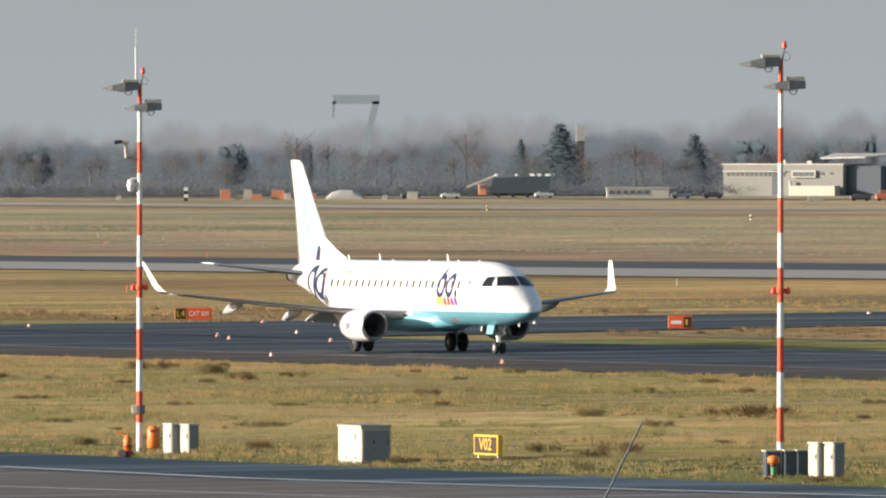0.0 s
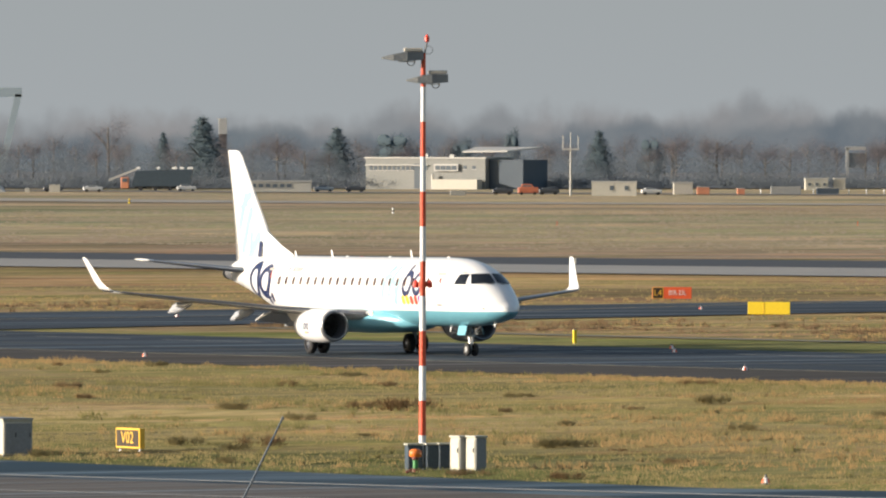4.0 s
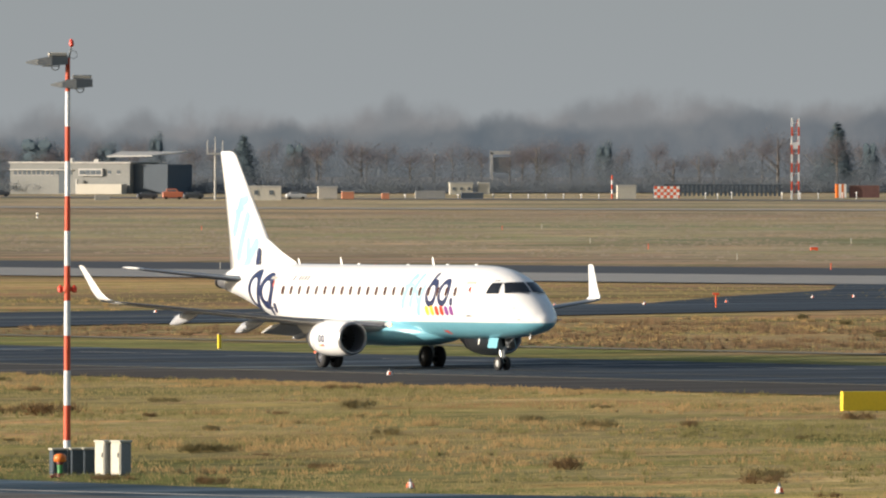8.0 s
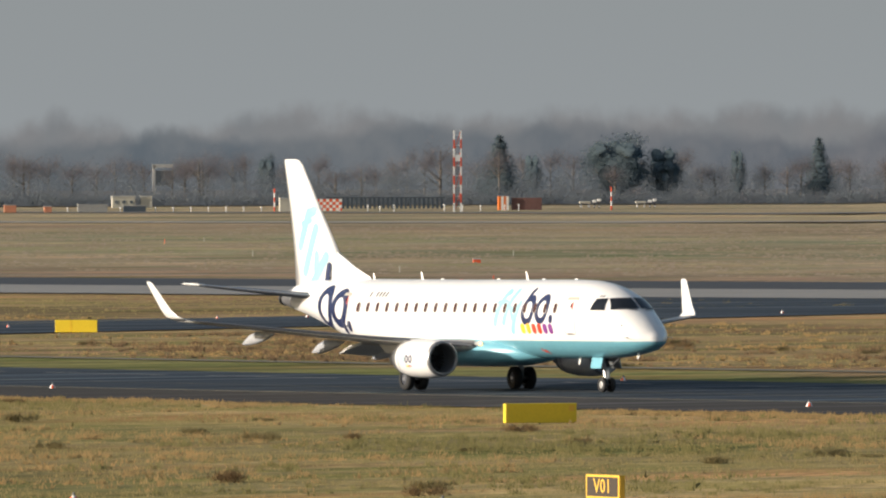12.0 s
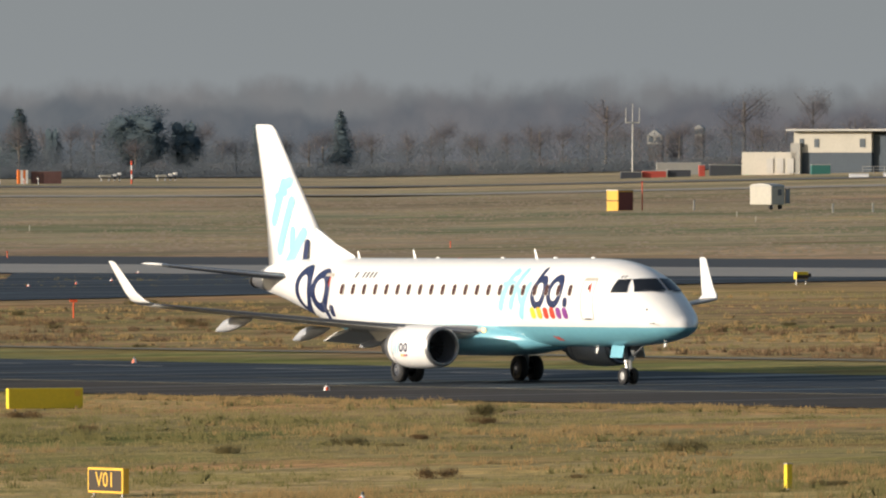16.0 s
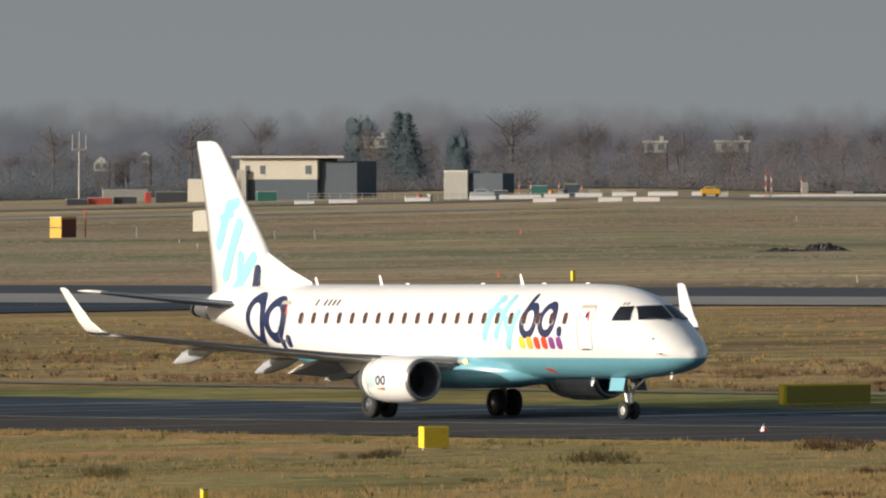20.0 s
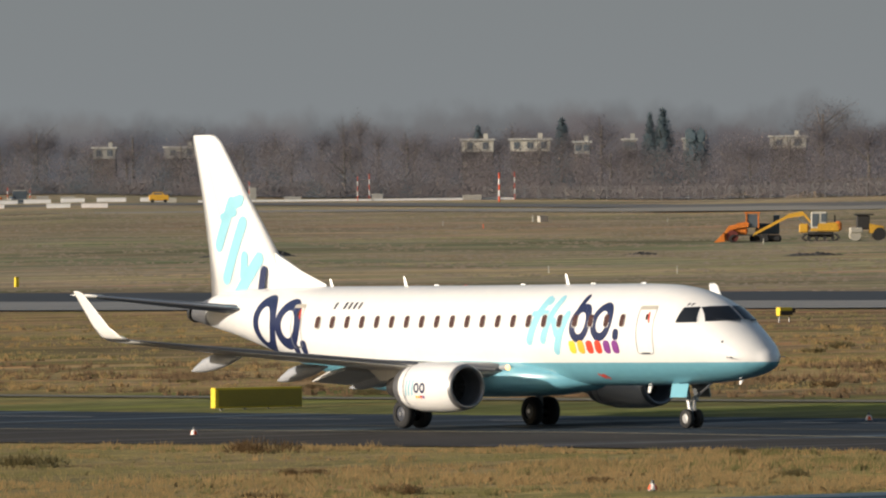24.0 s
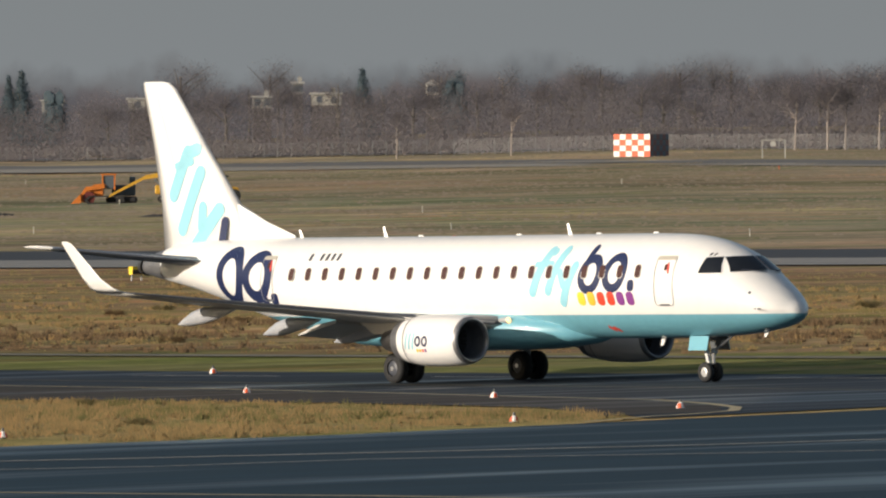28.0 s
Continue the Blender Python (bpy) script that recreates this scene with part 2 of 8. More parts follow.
# Stands in for shade on cream cabinet sides; plain grey elsewhere
CABINET_SIDE = mat("cabinet_shade_grey", (0.24, 0.25, 0.26), 0.6, vary=0.25, scale=2)
CABINET_DARK = mat("dark_blue_cabinet", (0.05, 0.075, 0.10), 0.55, vary=0.3, scale=2)
ORANGE = mat("orange_plastic", (0.80, 0.20, 0.03), 0.45, vary=0.2, scale=3)
MAROON = mat("dark_red_paint", (0.16, 0.03, 0.025), 0.55, vary=0.3, scale=3)
GREEN_PAINT = mat("green_paint", (0.04, 0.22, 0.06), 0.5)
SIGN_YELLOW = mat("sign_yellow", (0.86, 0.62, 0.03), 0.5, vary=0.12, scale=2)
SIGN_AMBER = mat("sign_amber", (0.85, 0.50, 0.05), 0.5, vary=0.1, scale=2)
SIGN_BLACK = mat("sign_black", (0.035, 0.022, 0.012), 0.5)
SIGN_RED = mat("sign_red", (0.80, 0.12, 0.035), 0.5, vary=0.1, scale=2)
SIGN_WHITE = mat("sign_white", (0.85, 0.82, 0.78), 0.5)
LENS_WHITE = mat("marker_white", (0.85, 0.83, 0.80), 0.4)
LEG_STEEL = mat("galvanised_steel", (0.45, 0.45, 0.45), 0.5, 0.6, vary=0.2)
OLD_APRON = paving("old_brown_apron", (0.120, 0.108, 0.098), -HEADING + 0.12, 0.2, 0.6, 0.5, 0.75)
# Sign yellow as it looks in shade
SIGN_SHADE = mat("sign_shade_olive", (0.34, 0.25, 0.03), 0.6, vary=0.2, scale=2)
FAR_BLADE = mat("far_grass_tufts", (0.42, 0.345, 0.265), 0.95, island=0.5, vary=0.5, scale=0.05, color2=(0.33, 0.285, 0.19))
TUSSOCK = mat("tussock_grass", (0.66, 0.43, 0.19), 0.95, island=0.25, vary=0.5, scale=0.12, color2=(0.42, 0.31, 0.14))
BLADE = mat("grass_blades", (0.52, 0.40, 0.18), 0.95, island=0.3, vary=0.5, scale=0.12, color2=(0.31, 0.275, 0.115))
OLIVE_BLADE = mat("olive_grass", (0.38, 0.33, 0.13), 0.95, island=0.4, vary=0.5, scale=0.15, color2=(0.26, 0.235, 0.095))
GREEN_BLADE = mat("green_fringe_grass", (0.27, 0.28, 0.11), 0.95, island=0.4, vary=0.5, scale=0.15, color2=(0.18, 0.195, 0.08))
RUSSET_BLADE = mat("russet_dry_weeds", (0.40, 0.26, 0.14), 0.95, island=0.4, vary=0.5, scale=0.15, color2=(0.25, 0.175, 0.10))
for m in (FAR_BLADE, TUSSOCK, BLADE, OLIVE_BLADE, GREEN_BLADE, RUSSET_BLADE):
    m.node_tree.nodes["Principled BSDF"].inputs["Specular IOR Level"].default_value = 0.0


# ---- helpers for shapes ----
def field_height(x, y):
    """The lie of the field: a gentle rise to the east and towards the far side."""
    r = math.hypot(x, y)
    a = 8.0 if y < 0 else max(-4.0, min(32.0, math.degrees(math.atan2(x, y))))
    swell = float(np.interp(a, [8, 12, 15, 18], [0, 3, 3, 5.5]))
    return -0.75 + 0.122 * a + swell * max(0.0, min(1.5, (r - 850) / 1150))


DIR_U = (math.cos(HEADING), math.sin(HEADING))
DIR_V = (-DIR_U[1], DIR_U[0])


def spot(u, v):
    """Metres along and across the taxiway's way to x, y."""
    return u * DIR_U[0] + v * DIR_V[0], u * DIR_U[1] + v * DIR_V[1]


def mesh_of(name, bm, material, smooth=False):
    me = bpy.data.meshes.new(name)
    bmesh.ops.recalc_face_normals(bm, faces=bm.faces)
    bm.to_mesh(me)
    bm.free()
    for m in material if isinstance(material, (list, tuple)) else [material]:
        me.materials.append(m)
    if smooth:
        me.shade_smooth()
    return me


def part(name, bm, material, parent=None, label="", m=None, smooth=False):
    """Links a bmesh, or a ready mesh, as one object under a thing or a part."""
    me = bm if isinstance(bm, bpy.types.Mesh) else mesh_of(name, bm, material, smooth)
    ob = new(name, me)
    if parent:
        ob.parent = parent
    if m is not None:
        ob.matrix_basis = m
    return tagged(ob, label)


def thing(name, x, y, rz=0.0, label="", category="", group="", sink=0.0, z=None):
    ob = new(name)
    ob.empty_display_size = 0.2
    ob.matrix_basis = pose(x, y, (field_height(x, y) if z is None else z) - sink, 0, 0, rz)
    return tagged(ob, label, category, group)


def box(w, d, h, x=0, y=0, z=0, bevel=0.0, bm=None):
    """A box on its base centre."""
    bm = bm or bmesh.new()
    vs = bmesh.ops.create_cube(bm, size=1, matrix=Matrix.LocRotScale((x, y, z + h / 2), None, (w, d, h)))["verts"]
    if bevel:
        es = list({e for v in vs for e in v.link_edges})
        bmesh.ops.bevel(bm, geom=es, offset=bevel, segments=1, affect="EDGES")
    return bm


def tube(a, b, r0, r1=None, n=10, bm=None, caps=True):
    """A tapered round bar from a to b."""
    bm = bm or bmesh.new()
    a, b = Vector(a), Vector(b)
    q = (b - a).to_track_quat("Z", "Y").to_matrix().to_4x4()
    bmesh.ops.create_cone(bm, cap_ends=caps, segments=n, radius1=r0, radius2=r0 if r1 is None else r1, depth=(b - a).length,
                          matrix=Matrix.Translation((a + b) / 2) @ q)
    return bm


def revolve(profile, n=32, axis="x", bm=None, at=(0, 0, 0)):
    """A surface of revolution; the profile holds (place on the axis, radius)."""
    bm = bm or bmesh.new()
    rings = []
    for s, r in profile:
        ring = []
        for i in range(n):
            c, k = r * math.cos(2 * math.pi * i / n), r * math.sin(2 * math.pi * i / n)
            p = {"x": (s, c, k), "y": (c, s, k), "z": (c, k, s)}[axis]
            ring.append(bm.verts.new((p[0] + at[0], p[1] + at[1], p[2] + at[2])))
        rings.append(ring)
    for r0, r1 in zip(rings, rings[1:]):
        for i in range(n):
            bm.faces.new((r0[i], r0[(i + 1) % n], r1[(i + 1) % n], r1[i]))
    return bm


def loft(sections, closed_ends=True):
    """Skins rings of equal count."""
    bm = bmesh.new()
    rings = [[bm.verts.new(p) for p in s] for s in sections]
    for a, b in zip(rings, rings[1:]):
        for i in range(len(a)):
            bm.faces.new((a[i], a[(i + 1) % len(a)], b[(i + 1) % len(a)], b[i]))
    if closed_ends:
        bm.faces.new(rings[0])
        bm.faces.new(list(reversed(rings[-1])))
    return bm


def lettering(words, size, material, parent, m, name="lettering"):
    """Words in the built-in font, as a thin mesh, centred."""
    cu = bpy.data.curves.new("words", "FONT")
    cu.body, cu.size, cu.align_x, cu.align_y, cu.extrude, cu.resolution_u = words, size, "CENTER", "CENTER", 0.004, 2
    ob = bpy.data.objects.new("words", cu)
    scene.collection.objects.link(ob)
    me = bpy.data.meshes.new_from_object(ob.evaluated_get(bpy.context.evaluated_depsgraph_get()))
    bpy.data.objects.remove(ob)
    me.materials.clear()
    me.materials.append(material)
    return part(name, me, material, parent, m=m)


# ---- the regional jet that taxies through ----
TOP = [(-15.72, 3.98), (-15.2, 4.18), (-14, 4.46), (-12, 4.60), (-8, 4.62), (0, 4.60), (9.3, 4.61), (10.8, 4.57), (11.9, 4.43), (12.7, 4.22), (13.4, 3.94),
       (13.8, 3.71), (14.35, 3.34), (15.0, 2.95), (15.4, 2.70), (15.7, 2.48), (15.82, 2.28), (15.87, 2.11)]
LOW = [(-15.72, 3.50), (-15, 3.36), (-13, 2.98), (-11, 2.50), (-9, 1.98), (-7, 1.58), (-5, 1.38), (-3, 1.355), (9.7, 1.355), (11, 1.37), (12.6, 1.42), (14, 1.52),
       (15.2, 1.70), (15.6, 1.84), (15.8, 1.98), (15.87, 2.11)]
WIDE = [(-15.72, 0.22), (-15, 0.36), (-14, 0.56), (-12, 0.92), (-10, 1.22), (-8, 1.42), (-5.5, 1.505), (10.2, 1.505), (11.9, 1.46), (12.7, 1.40), (13.5, 1.29),
        (14.35, 1.10), (15, 0.88), (15.4, 0.66), (15.7, 0.40), (15.82, 0.22), (15.87, 0.0)]


NOSE = 0.94      # the nose is a little shorter than the table's
TOP, LOW, WIDE = [[(x if x < 12 else 12 + (x - 12) * NOSE, v) for x, v in q] for q in (TOP, LOW, WIDE)]
TIP = 12 + 3.87 * NOSE


def smooth_line(table, x):
    """A soft curve through a table, by averaging the straight one over a short span."""
    xs, ys = zip(*table)
    k = min(0.35, max(0.0, TIP - x), x + 15.72)
    return float(np.mean([np.interp(x + d * k, xs, ys) for d in (-1, -0.5, 0, 0.5, 1)]))


def hull(x):
    """Centre height, half height and half width of the fuselage at a station."""
    t, l, w = smooth_line(TOP, x), smooth_line(LOW, x), smooth_line(WIDE, x)
    return (t + l) / 2, max(0.004, (t - l) / 2), max(0.004, w)


def skin(x, z, side, proud=0.012):
    """The point of the fuselage's side at station x and height z."""
    zc, rz, ry = hull(x)
    k = max(0.0, 1 - min(1.0, abs(z - zc) / rz) ** 2)
    return Vector((x, side * (ry * math.sqrt(k) + proud), z))


def flat_shape(outline, cut=0.15):
    """A filled outline in x, z, cut into narrow bands so that it can lie on a round hull."""
    bm = bmesh.new()
    bm.faces.new([bm.verts.new((x, 0, z)) for x, z in outline])
    xs, zs = [p[0] for p in outline], [p[1] for p in outline]
    for lo, hi, no in ((min(xs), max(xs), (1, 0, 0)), (min(zs), max(zs), (0, 0, 1))):
        n = int((hi - lo) / cut)
        for i in range(1, n + 1):
            at_ = lo + (hi - lo) * i / (n + 1)
            bmesh.ops.bisect_plane(bm, geom=bm.verts[:] + bm.edges[:] + bm.faces[:], plane_co=(at_, 0, at_), plane_no=no)
    return bm


def on_hull(outline, side, proud=0.012, cut=0.15):
    bm = flat_shape(outline, cut)
    for v in bm.verts:
        v.co = skin(v.co.x, v.co.z, side, proud)
    return bm


def capsule(x0, z0, x1, z1, r, n=7):
    a = math.atan2(z1 - z0, x1 - x0)
    pts = [(x1 + r * math.cos(a - math.pi / 2 + math.pi * i / n), z1 + r * math.sin(a - math.pi / 2 + math.pi * i / n)) for i in range(n + 1)]
    return pts + [(x0 + r * math.cos(a + math.pi / 2 + math.pi * i / n), z0 + r * math.sin(a + math.pi / 2 + math.pi * i / n)) for i in range(n + 1)]


def rounded(x, z, w, h, r=0.08, slant=0.0, n=4):
    pts = []
    for cx, cz, a0 in ((w / 2 - r, h / 2 - r, 0), (-w / 2 + r, h / 2 - r, 90), (-w / 2 + r, -h / 2 + r, 180), (w / 2 - r, -h / 2 + r, 270)):
        for i in range(n + 1):
            a = radians(a0 + 90 * i / n)
            px, pz = cx + r * math.cos(a), cz + r * math.sin(a)
            pts.append((x + px + slant * pz, z + pz))
    return pts


def ring_shape(x, z, rx, rz, thick, slant, a0=0.0, a1=360.0, n=28):
    """Pieces of an oval ring, as small four-cornered outlines."""
    out = []
    for i in range(n):
        q = []
        for j, k in ((i, 0), (i + 1, 0), (i + 1, 1), (i, 1)):
            a = radians(a0 + (a1 - a0) * j / n)
            px, pz = (rx - thick * k) * math.cos(a), (rz - thick * k) * math.sin(a)
            q.append((x + px + slant * pz, z + pz))
        out.append(q)
    return out


def join_on(outlines, place_at):
    bm = bmesh.new()
    for o in outlines:
        b = flat_shape(o)
        for v in b.verts:
            v.co = place_at(v.co.x, v.co.z)
        me = bpy.data.meshes.new("tmp")
        b.to_mesh(me)
        b.free()
        bm.from_mesh(me)
        bpy.data.meshes.remove(me)
    bmesh.ops.remove_doubles(bm, verts=bm.verts, dist=0.0008)
    return bm


def front(y, z, proud=0.03):
    """The point of the nose that lies at height z and y off the middle, a little proud of it."""
    a, b = 10.0, TIP
    for _ in range(30):
        x = (a + b) / 2
        zc, rz, ry = hull(x)
        if (y / ry) ** 2 + ((z - zc) / rz) ** 2 > 1:
            b = x
        else:
            a = x
    return Vector((a + proud, y, z + proud * 0.7))


def on_nose(outline, side, proud):
    bm = flat_shape(outline, 0.06)
    for v in bm.verts:
        v.co = front(side * v.co.x, v.co.z, proud)
    return bm


def two_tone(bm, axis=2, least=-0.15, sign=1):
    """Second material on the faces that look down (or inwards)."""
    bmesh.ops.recalc_face_normals(bm, faces=bm.faces)
    for f in bm.faces:
        f.material_index = int(f.normal[axis] * sign < least)
    return bm


def aerofoil(x_le, chord, thick, y, z, upright=False, n=9, twist=0.0):
    """A closed wing section; upright: for a fin."""
    pts = []
    for i in range(2 * n):
        s = 1 - i / n if i < n else (i - n) / n
        t = thick * chord * (2.97 * math.sqrt(max(s, 0)) - 1.26 * s - 3.52 * s * s + 2.84 * s ** 3 - 1.02 * s ** 4)
        t = max(t, 0.006)
        up = t if i < n else -0.75 * t
        x = x_le - s * chord
        pts.append((x, y + up * (1.15 if up < 0 else 1), z) if upright else (x, y, z + up + twist * s))
    return pts


def wheel(parent, y, r, w, name="wheel"):
    hub = part(name, revolve([(y - w / 2, r * 0.52), (y - w / 2, r * 0.82), (y - w * 0.36, r * 0.97), (y - w * 0.12, r), (y + w * 0.12, r), (y + w * 0.36, r * 0.97),
                                 (y + w / 2, r * 0.82), (y + w / 2, r * 0.52), (y - w / 2, r * 0.52)], 28, "y"), TYRE, parent, smooth=True)
    return hub


def jet():
    plane = thing("airplane", 0, 0, 0, "white twin-jet airliner with turquoise belly, taxiing on the asphalt", "airplane")
    # hull
    xs = [-15.72, -15.6, -15.3] + [-15 + 0.5 * i for i in range(0, 20)] + [-5 + i for i in range(0, 16)] + [10.6 + 0.3 * i for i in range(0, 15)] + \
         [TIP - q for q in (0.47, 0.35, 0.25, 0.17, 0.11, 0.06, 0.03, 0.008)]
    rings = []
    for x in xs:
        zc, rz, ry = hull(x)
        rings.append([(x, ry * math.cos(2 * math.pi * i / 56), zc + rz * math.sin(2 * math.pi * i / 56)) for i in range(56)])
    bm = loft(rings)
    bmesh.ops.bisect_plane(bm, geom=bm.verts[:] + bm.edges[:] + bm.faces[:], plane_co=(0, 0, 2.10), plane_no=(0, 0, 1))
    for f in bm.faces:
        f.material_index = 2 if f.calc_center_median().x < -14.25 else int(f.calc_center_median().z < 2.10)
    fus = part("fuselage", bm, [PAINT_WHITE, PAINT_CYAN, DULL_METAL], plane, "gloss white fuselage with turquoise underside", smooth=True)
    # wing-root fairing under the belly
    prof = []
    for x, w, lo, hi in ((6.6, 0.3, 1.32, 1.6), (5.6, 1.1, 1.16, 2.0), (4.0, 1.62, 1.02, 2.25), (1.5, 1.78, 0.98, 2.3), (-1.5, 1.74, 1.0, 2.25), (-4.0, 1.5, 1.15, 2.05), (-6.2, 0.4, 1.5, 1.8)):
        prof.append([(x, w * math.copysign(abs(math.cos(a)) ** 0.7, math.cos(a)), (lo + hi) / 2 + (hi - lo) / 2 * math.copysign(abs(math.sin(a)) ** 0.8, math.sin(a)))
                     for a in (2 * math.pi * i / 32 for i in range(32))])
    part("belly_fairing", loft(prof), PAINT_CYAN, plane, smooth=True)
    # tail cone exhaust
    part("exhaust_cone", revolve([(-15.70, 0.30), (-15.95, 0.22), (-15.95, 0.15), (-15.6, 0.14)], 20, at=(0, 0, 3.74)), DARK_METAL, plane, "bare metal tail cone", smooth=True)
    # fin with its dorsal fillet
    fin = part("tail_fin", loft([aerofoil(-9.9, 4.9, 0.045, 0, 4.3, True), aerofoil(-10.85, 4.05, 0.055, 0, 5.68, True), aerofoil(-12.6, 2.7, 0.055, 0, 7.7, True),
                                 aerofoil(-14.1, 1.66, 0.055, 0, 9.5, True), aerofoil(-14.42, 1.36, 0.045, 0, 9.70, True), aerofoil(-14.75, 0.98, 0.02, 0, 9.75, True)]), PAINT_WHITE, plane, smooth=True)
    part("dorsal_fillet", loft([[(-8.2, 0.02, 4.58), (-8.2, -0.02, 4.58), (-8.25, -0.01, 4.69), (-8.25, 0.01, 4.69)],
                                [(-9.6, 0.13, 4.5), (-9.6, -0.13, 4.5), (-9.6, -0.02, 5.13), (-9.6, 0.02, 5.13)],
                                [(-11.3, 0.2, 4.5), (-11.3, -0.2, 4.5), (-11.3, -0.06, 5.86), (-11.3, 0.06, 5.86)]]), PAINT_WHITE, fin)
    for side in (-1, 1):
        part("rudder_seam", join_on([capsule(-13.2, 4.6, -15.02, 9.4, 0.005)], lambda x, z: Vector((x, side * 0.10, z))), PAINT_SEAM, fin)

        def on_fin(x, z, side=side):
            rows = ((4.3, -9.9, 4.9, 0.045), (5.68, -10.85, 4.05, 0.055), (7.7, -12.6, 2.7, 0.055), (9.5, -14.1, 1.66, 0.055))
            le, ch, th = (float(np.interp(z, [r[0] for r in rows], [r[k] for r in rows])) for k in (1, 2, 3))
            q = max(0.02, min(0.98, (le - x) / ch))
            return Vector((x, side * (th * ch * (2.97 * math.sqrt(q) - 1.26 * q - 3.52 * q * q + 2.84 * q ** 3 - 1.02 * q ** 4) * (1.0 if side > 0 else 0.8625) + 0.014), z))

        for st in (capsule(-13.40, 7.42, -14.2, 6.05, 0.25), capsule(-12.95, 7.52, -13.35, 7.40, 0.22), capsule(-13.98, 6.98, -13.2, 7.12, 0.13), capsule(-12.74, 6.75, -13.75, 4.95, 0.25), capsule(-11.78, 5.55, -13.35, 4.1, 0.25), capsule(-12.62, 5.62, -12.70, 5.0, 0.22)):
            part("pale_stroke", join_on([st], on_fin), PAINT_PALE, fin, "pale blue painted stroke")
    # tailplane
    for side in (-1, 1):
        part("tailplane", loft([aerofoil(-11.6, 2.75, 0.07, side * 0.4, 3.85), aerofoil(-12.0, 2.55, 0.06, side * 0.9, 3.91), aerofoil(-14.75, 1.2, 0.05, side * 4.75, 4.38),
                                aerofoil(-15.2, 0.75, 0.03, side * 4.97, 4.43)]), [WING_TOP], plane, "dark grey tailplane with white tip", smooth=True)
        part("tailplane_tip", loft([aerofoil(-14.55, 1.32, 0.056, side * 4.5, 4.35), aerofoil(-14.75, 1.24, 0.056, side * 4.76, 4.382), aerofoil(-15.2, 0.78, 0.036, side * 4.99, 4.432)]), PAINT_WHITE, plane, "white tailplane tip", smooth=True)
        part("tailplane_leading_edge", tube((-11.95, side * 0.95, 3.91), (-14.76, side * 4.72, 4.38), 0.05, 0.03, 8), METAL, plane)
    # wings
    for side in (-1, 1):
        # Undersides take cream, bounced light put into their colour.
        w = part("wing", two_tone(loft([aerofoil(4.0, 5.9, 0.055, side * 1.2, 1.80), aerofoil(3.0, 4.95, 0.055, side * 2.2, 1.86), aerofoil(1.45, 3.35, 0.05, side * 4.6, 2.10),
                               aerofoil(-0.35, 2.3, 0.045, side * 8.6, 2.52), aerofoil(-1.75, 1.5, 0.042, side * 11.9, 2.90), aerofoil(-1.95, 1.38, 0.04, side * 12.3, 2.97)])), [WING_TOP, CREAM], plane,
                 "dark grey wing with underside paled for bounced light", smooth=True)
        part("slat", tube((3.35, side * 1.75, 1.86), (-1.8, side * 12.1, 2.95), 0.055, 0.03, 8), DULL_METAL, w, "bare metal leading edge")
        part("winglet", loft([aerofoil(-1.95, 1.38, 0.04, side * 12.28, 2.96), aerofoil(-2.3, 1.12, 0.04, side * 12.5, 3.12), aerofoil(-2.75, 0.9, 0.04, side * 12.62, 3.42),
                              aerofoil(-3.75, 0.5, 0.04, side * 12.93, 4.50), aerofoil(-3.95, 0.3, 0.03, side * 12.95, 4.57)]), PAINT_WHITE, w, "white upturned winglet", smooth=True)
        lamp = part("landing_light", revolve([(0.02, 0.0), (0.0, 0.09), (-0.1, 0.10), (-0.4, 0.06)], 16, at=(3.86, side * 1.62, 1.95)), RIM, w)
        # The lens glows to stand in for warm glare at the wing root.
        part("lamp_lens", revolve([(0.07, 0.0), (0.05, 0.06), (0.01, 0.092)], 16, at=(3.86, side * 1.62, 1.95)), LENS_GLARE, lamp, "landing lamp lens, glowing in place of sun glare")
        for fy, te, fz in ((2.9, -1.95, 1.80), (5.7, -2.1, 2.08), (8.7, -2.66, 2.44)):
            part("flap_fairing", loft([[(te + dx, side * fy + wd * math.cos(a), fz + dz + h * math.sin(a)) for a in (2 * math.pi * i / 12 for i in range(12))]
                                       for dx, dz, h, wd in ((1.7, -0.04, 0.03, 0.03), (1.0, -0.14, 0.17, 0.13), (0.2, -0.22, 0.26, 0.17), (-0.35, -0.32, 0.22, 0.15), (-0.8, -0.44, 0.10, 0.09), (-1.05, -0.50, 0.02, 0.02))]),
                 PAINT_GREY, w, "grey flap track fairing", smooth=True)
        part("inboard_flap", loft([[(-0.9, y, z), (-1.9, y, z - 0.16), (-2.75, y, z - 0.46), (-2.76, y, z - 0.49), (-1.8, y, z - 0.30), (-0.9, y, z - 0.10)] for y, z in ((side * 1.85, 1.78), (side * 4.6, 2.02))]),
             CREAM, w, "lowered inboard flap, coloured cream for light on it")
        part("flap_seam", loft([[(-1.75, side * 2.3, 1.90), (-1.73, side * 2.3, 1.93), (-1.71, side * 2.3, 1.90)], [(-2.0, side * 9.3, 2.63), (-1.98, side * 9.3, 2.65), (-1.96, side * 9.3, 2.62)]]), PAINT_SEAM, w)
    # engines
    for side in (-1, 1):
        ey, ez = side * 3.89, 1.36
        nac = part("engine", revolve([(4.74, 0.655), (4.60, 0.735), (4.3, 0.785), (3.6, 0.815), (2.6, 0.80), (1.9, 0.70), (1.55, 0.615), (1.53, 0.57)], 40, at=(0, ey, ez)), PAINT_WHITE, plane,
                   "white engine nacelle with bare metal lip", smooth=True)
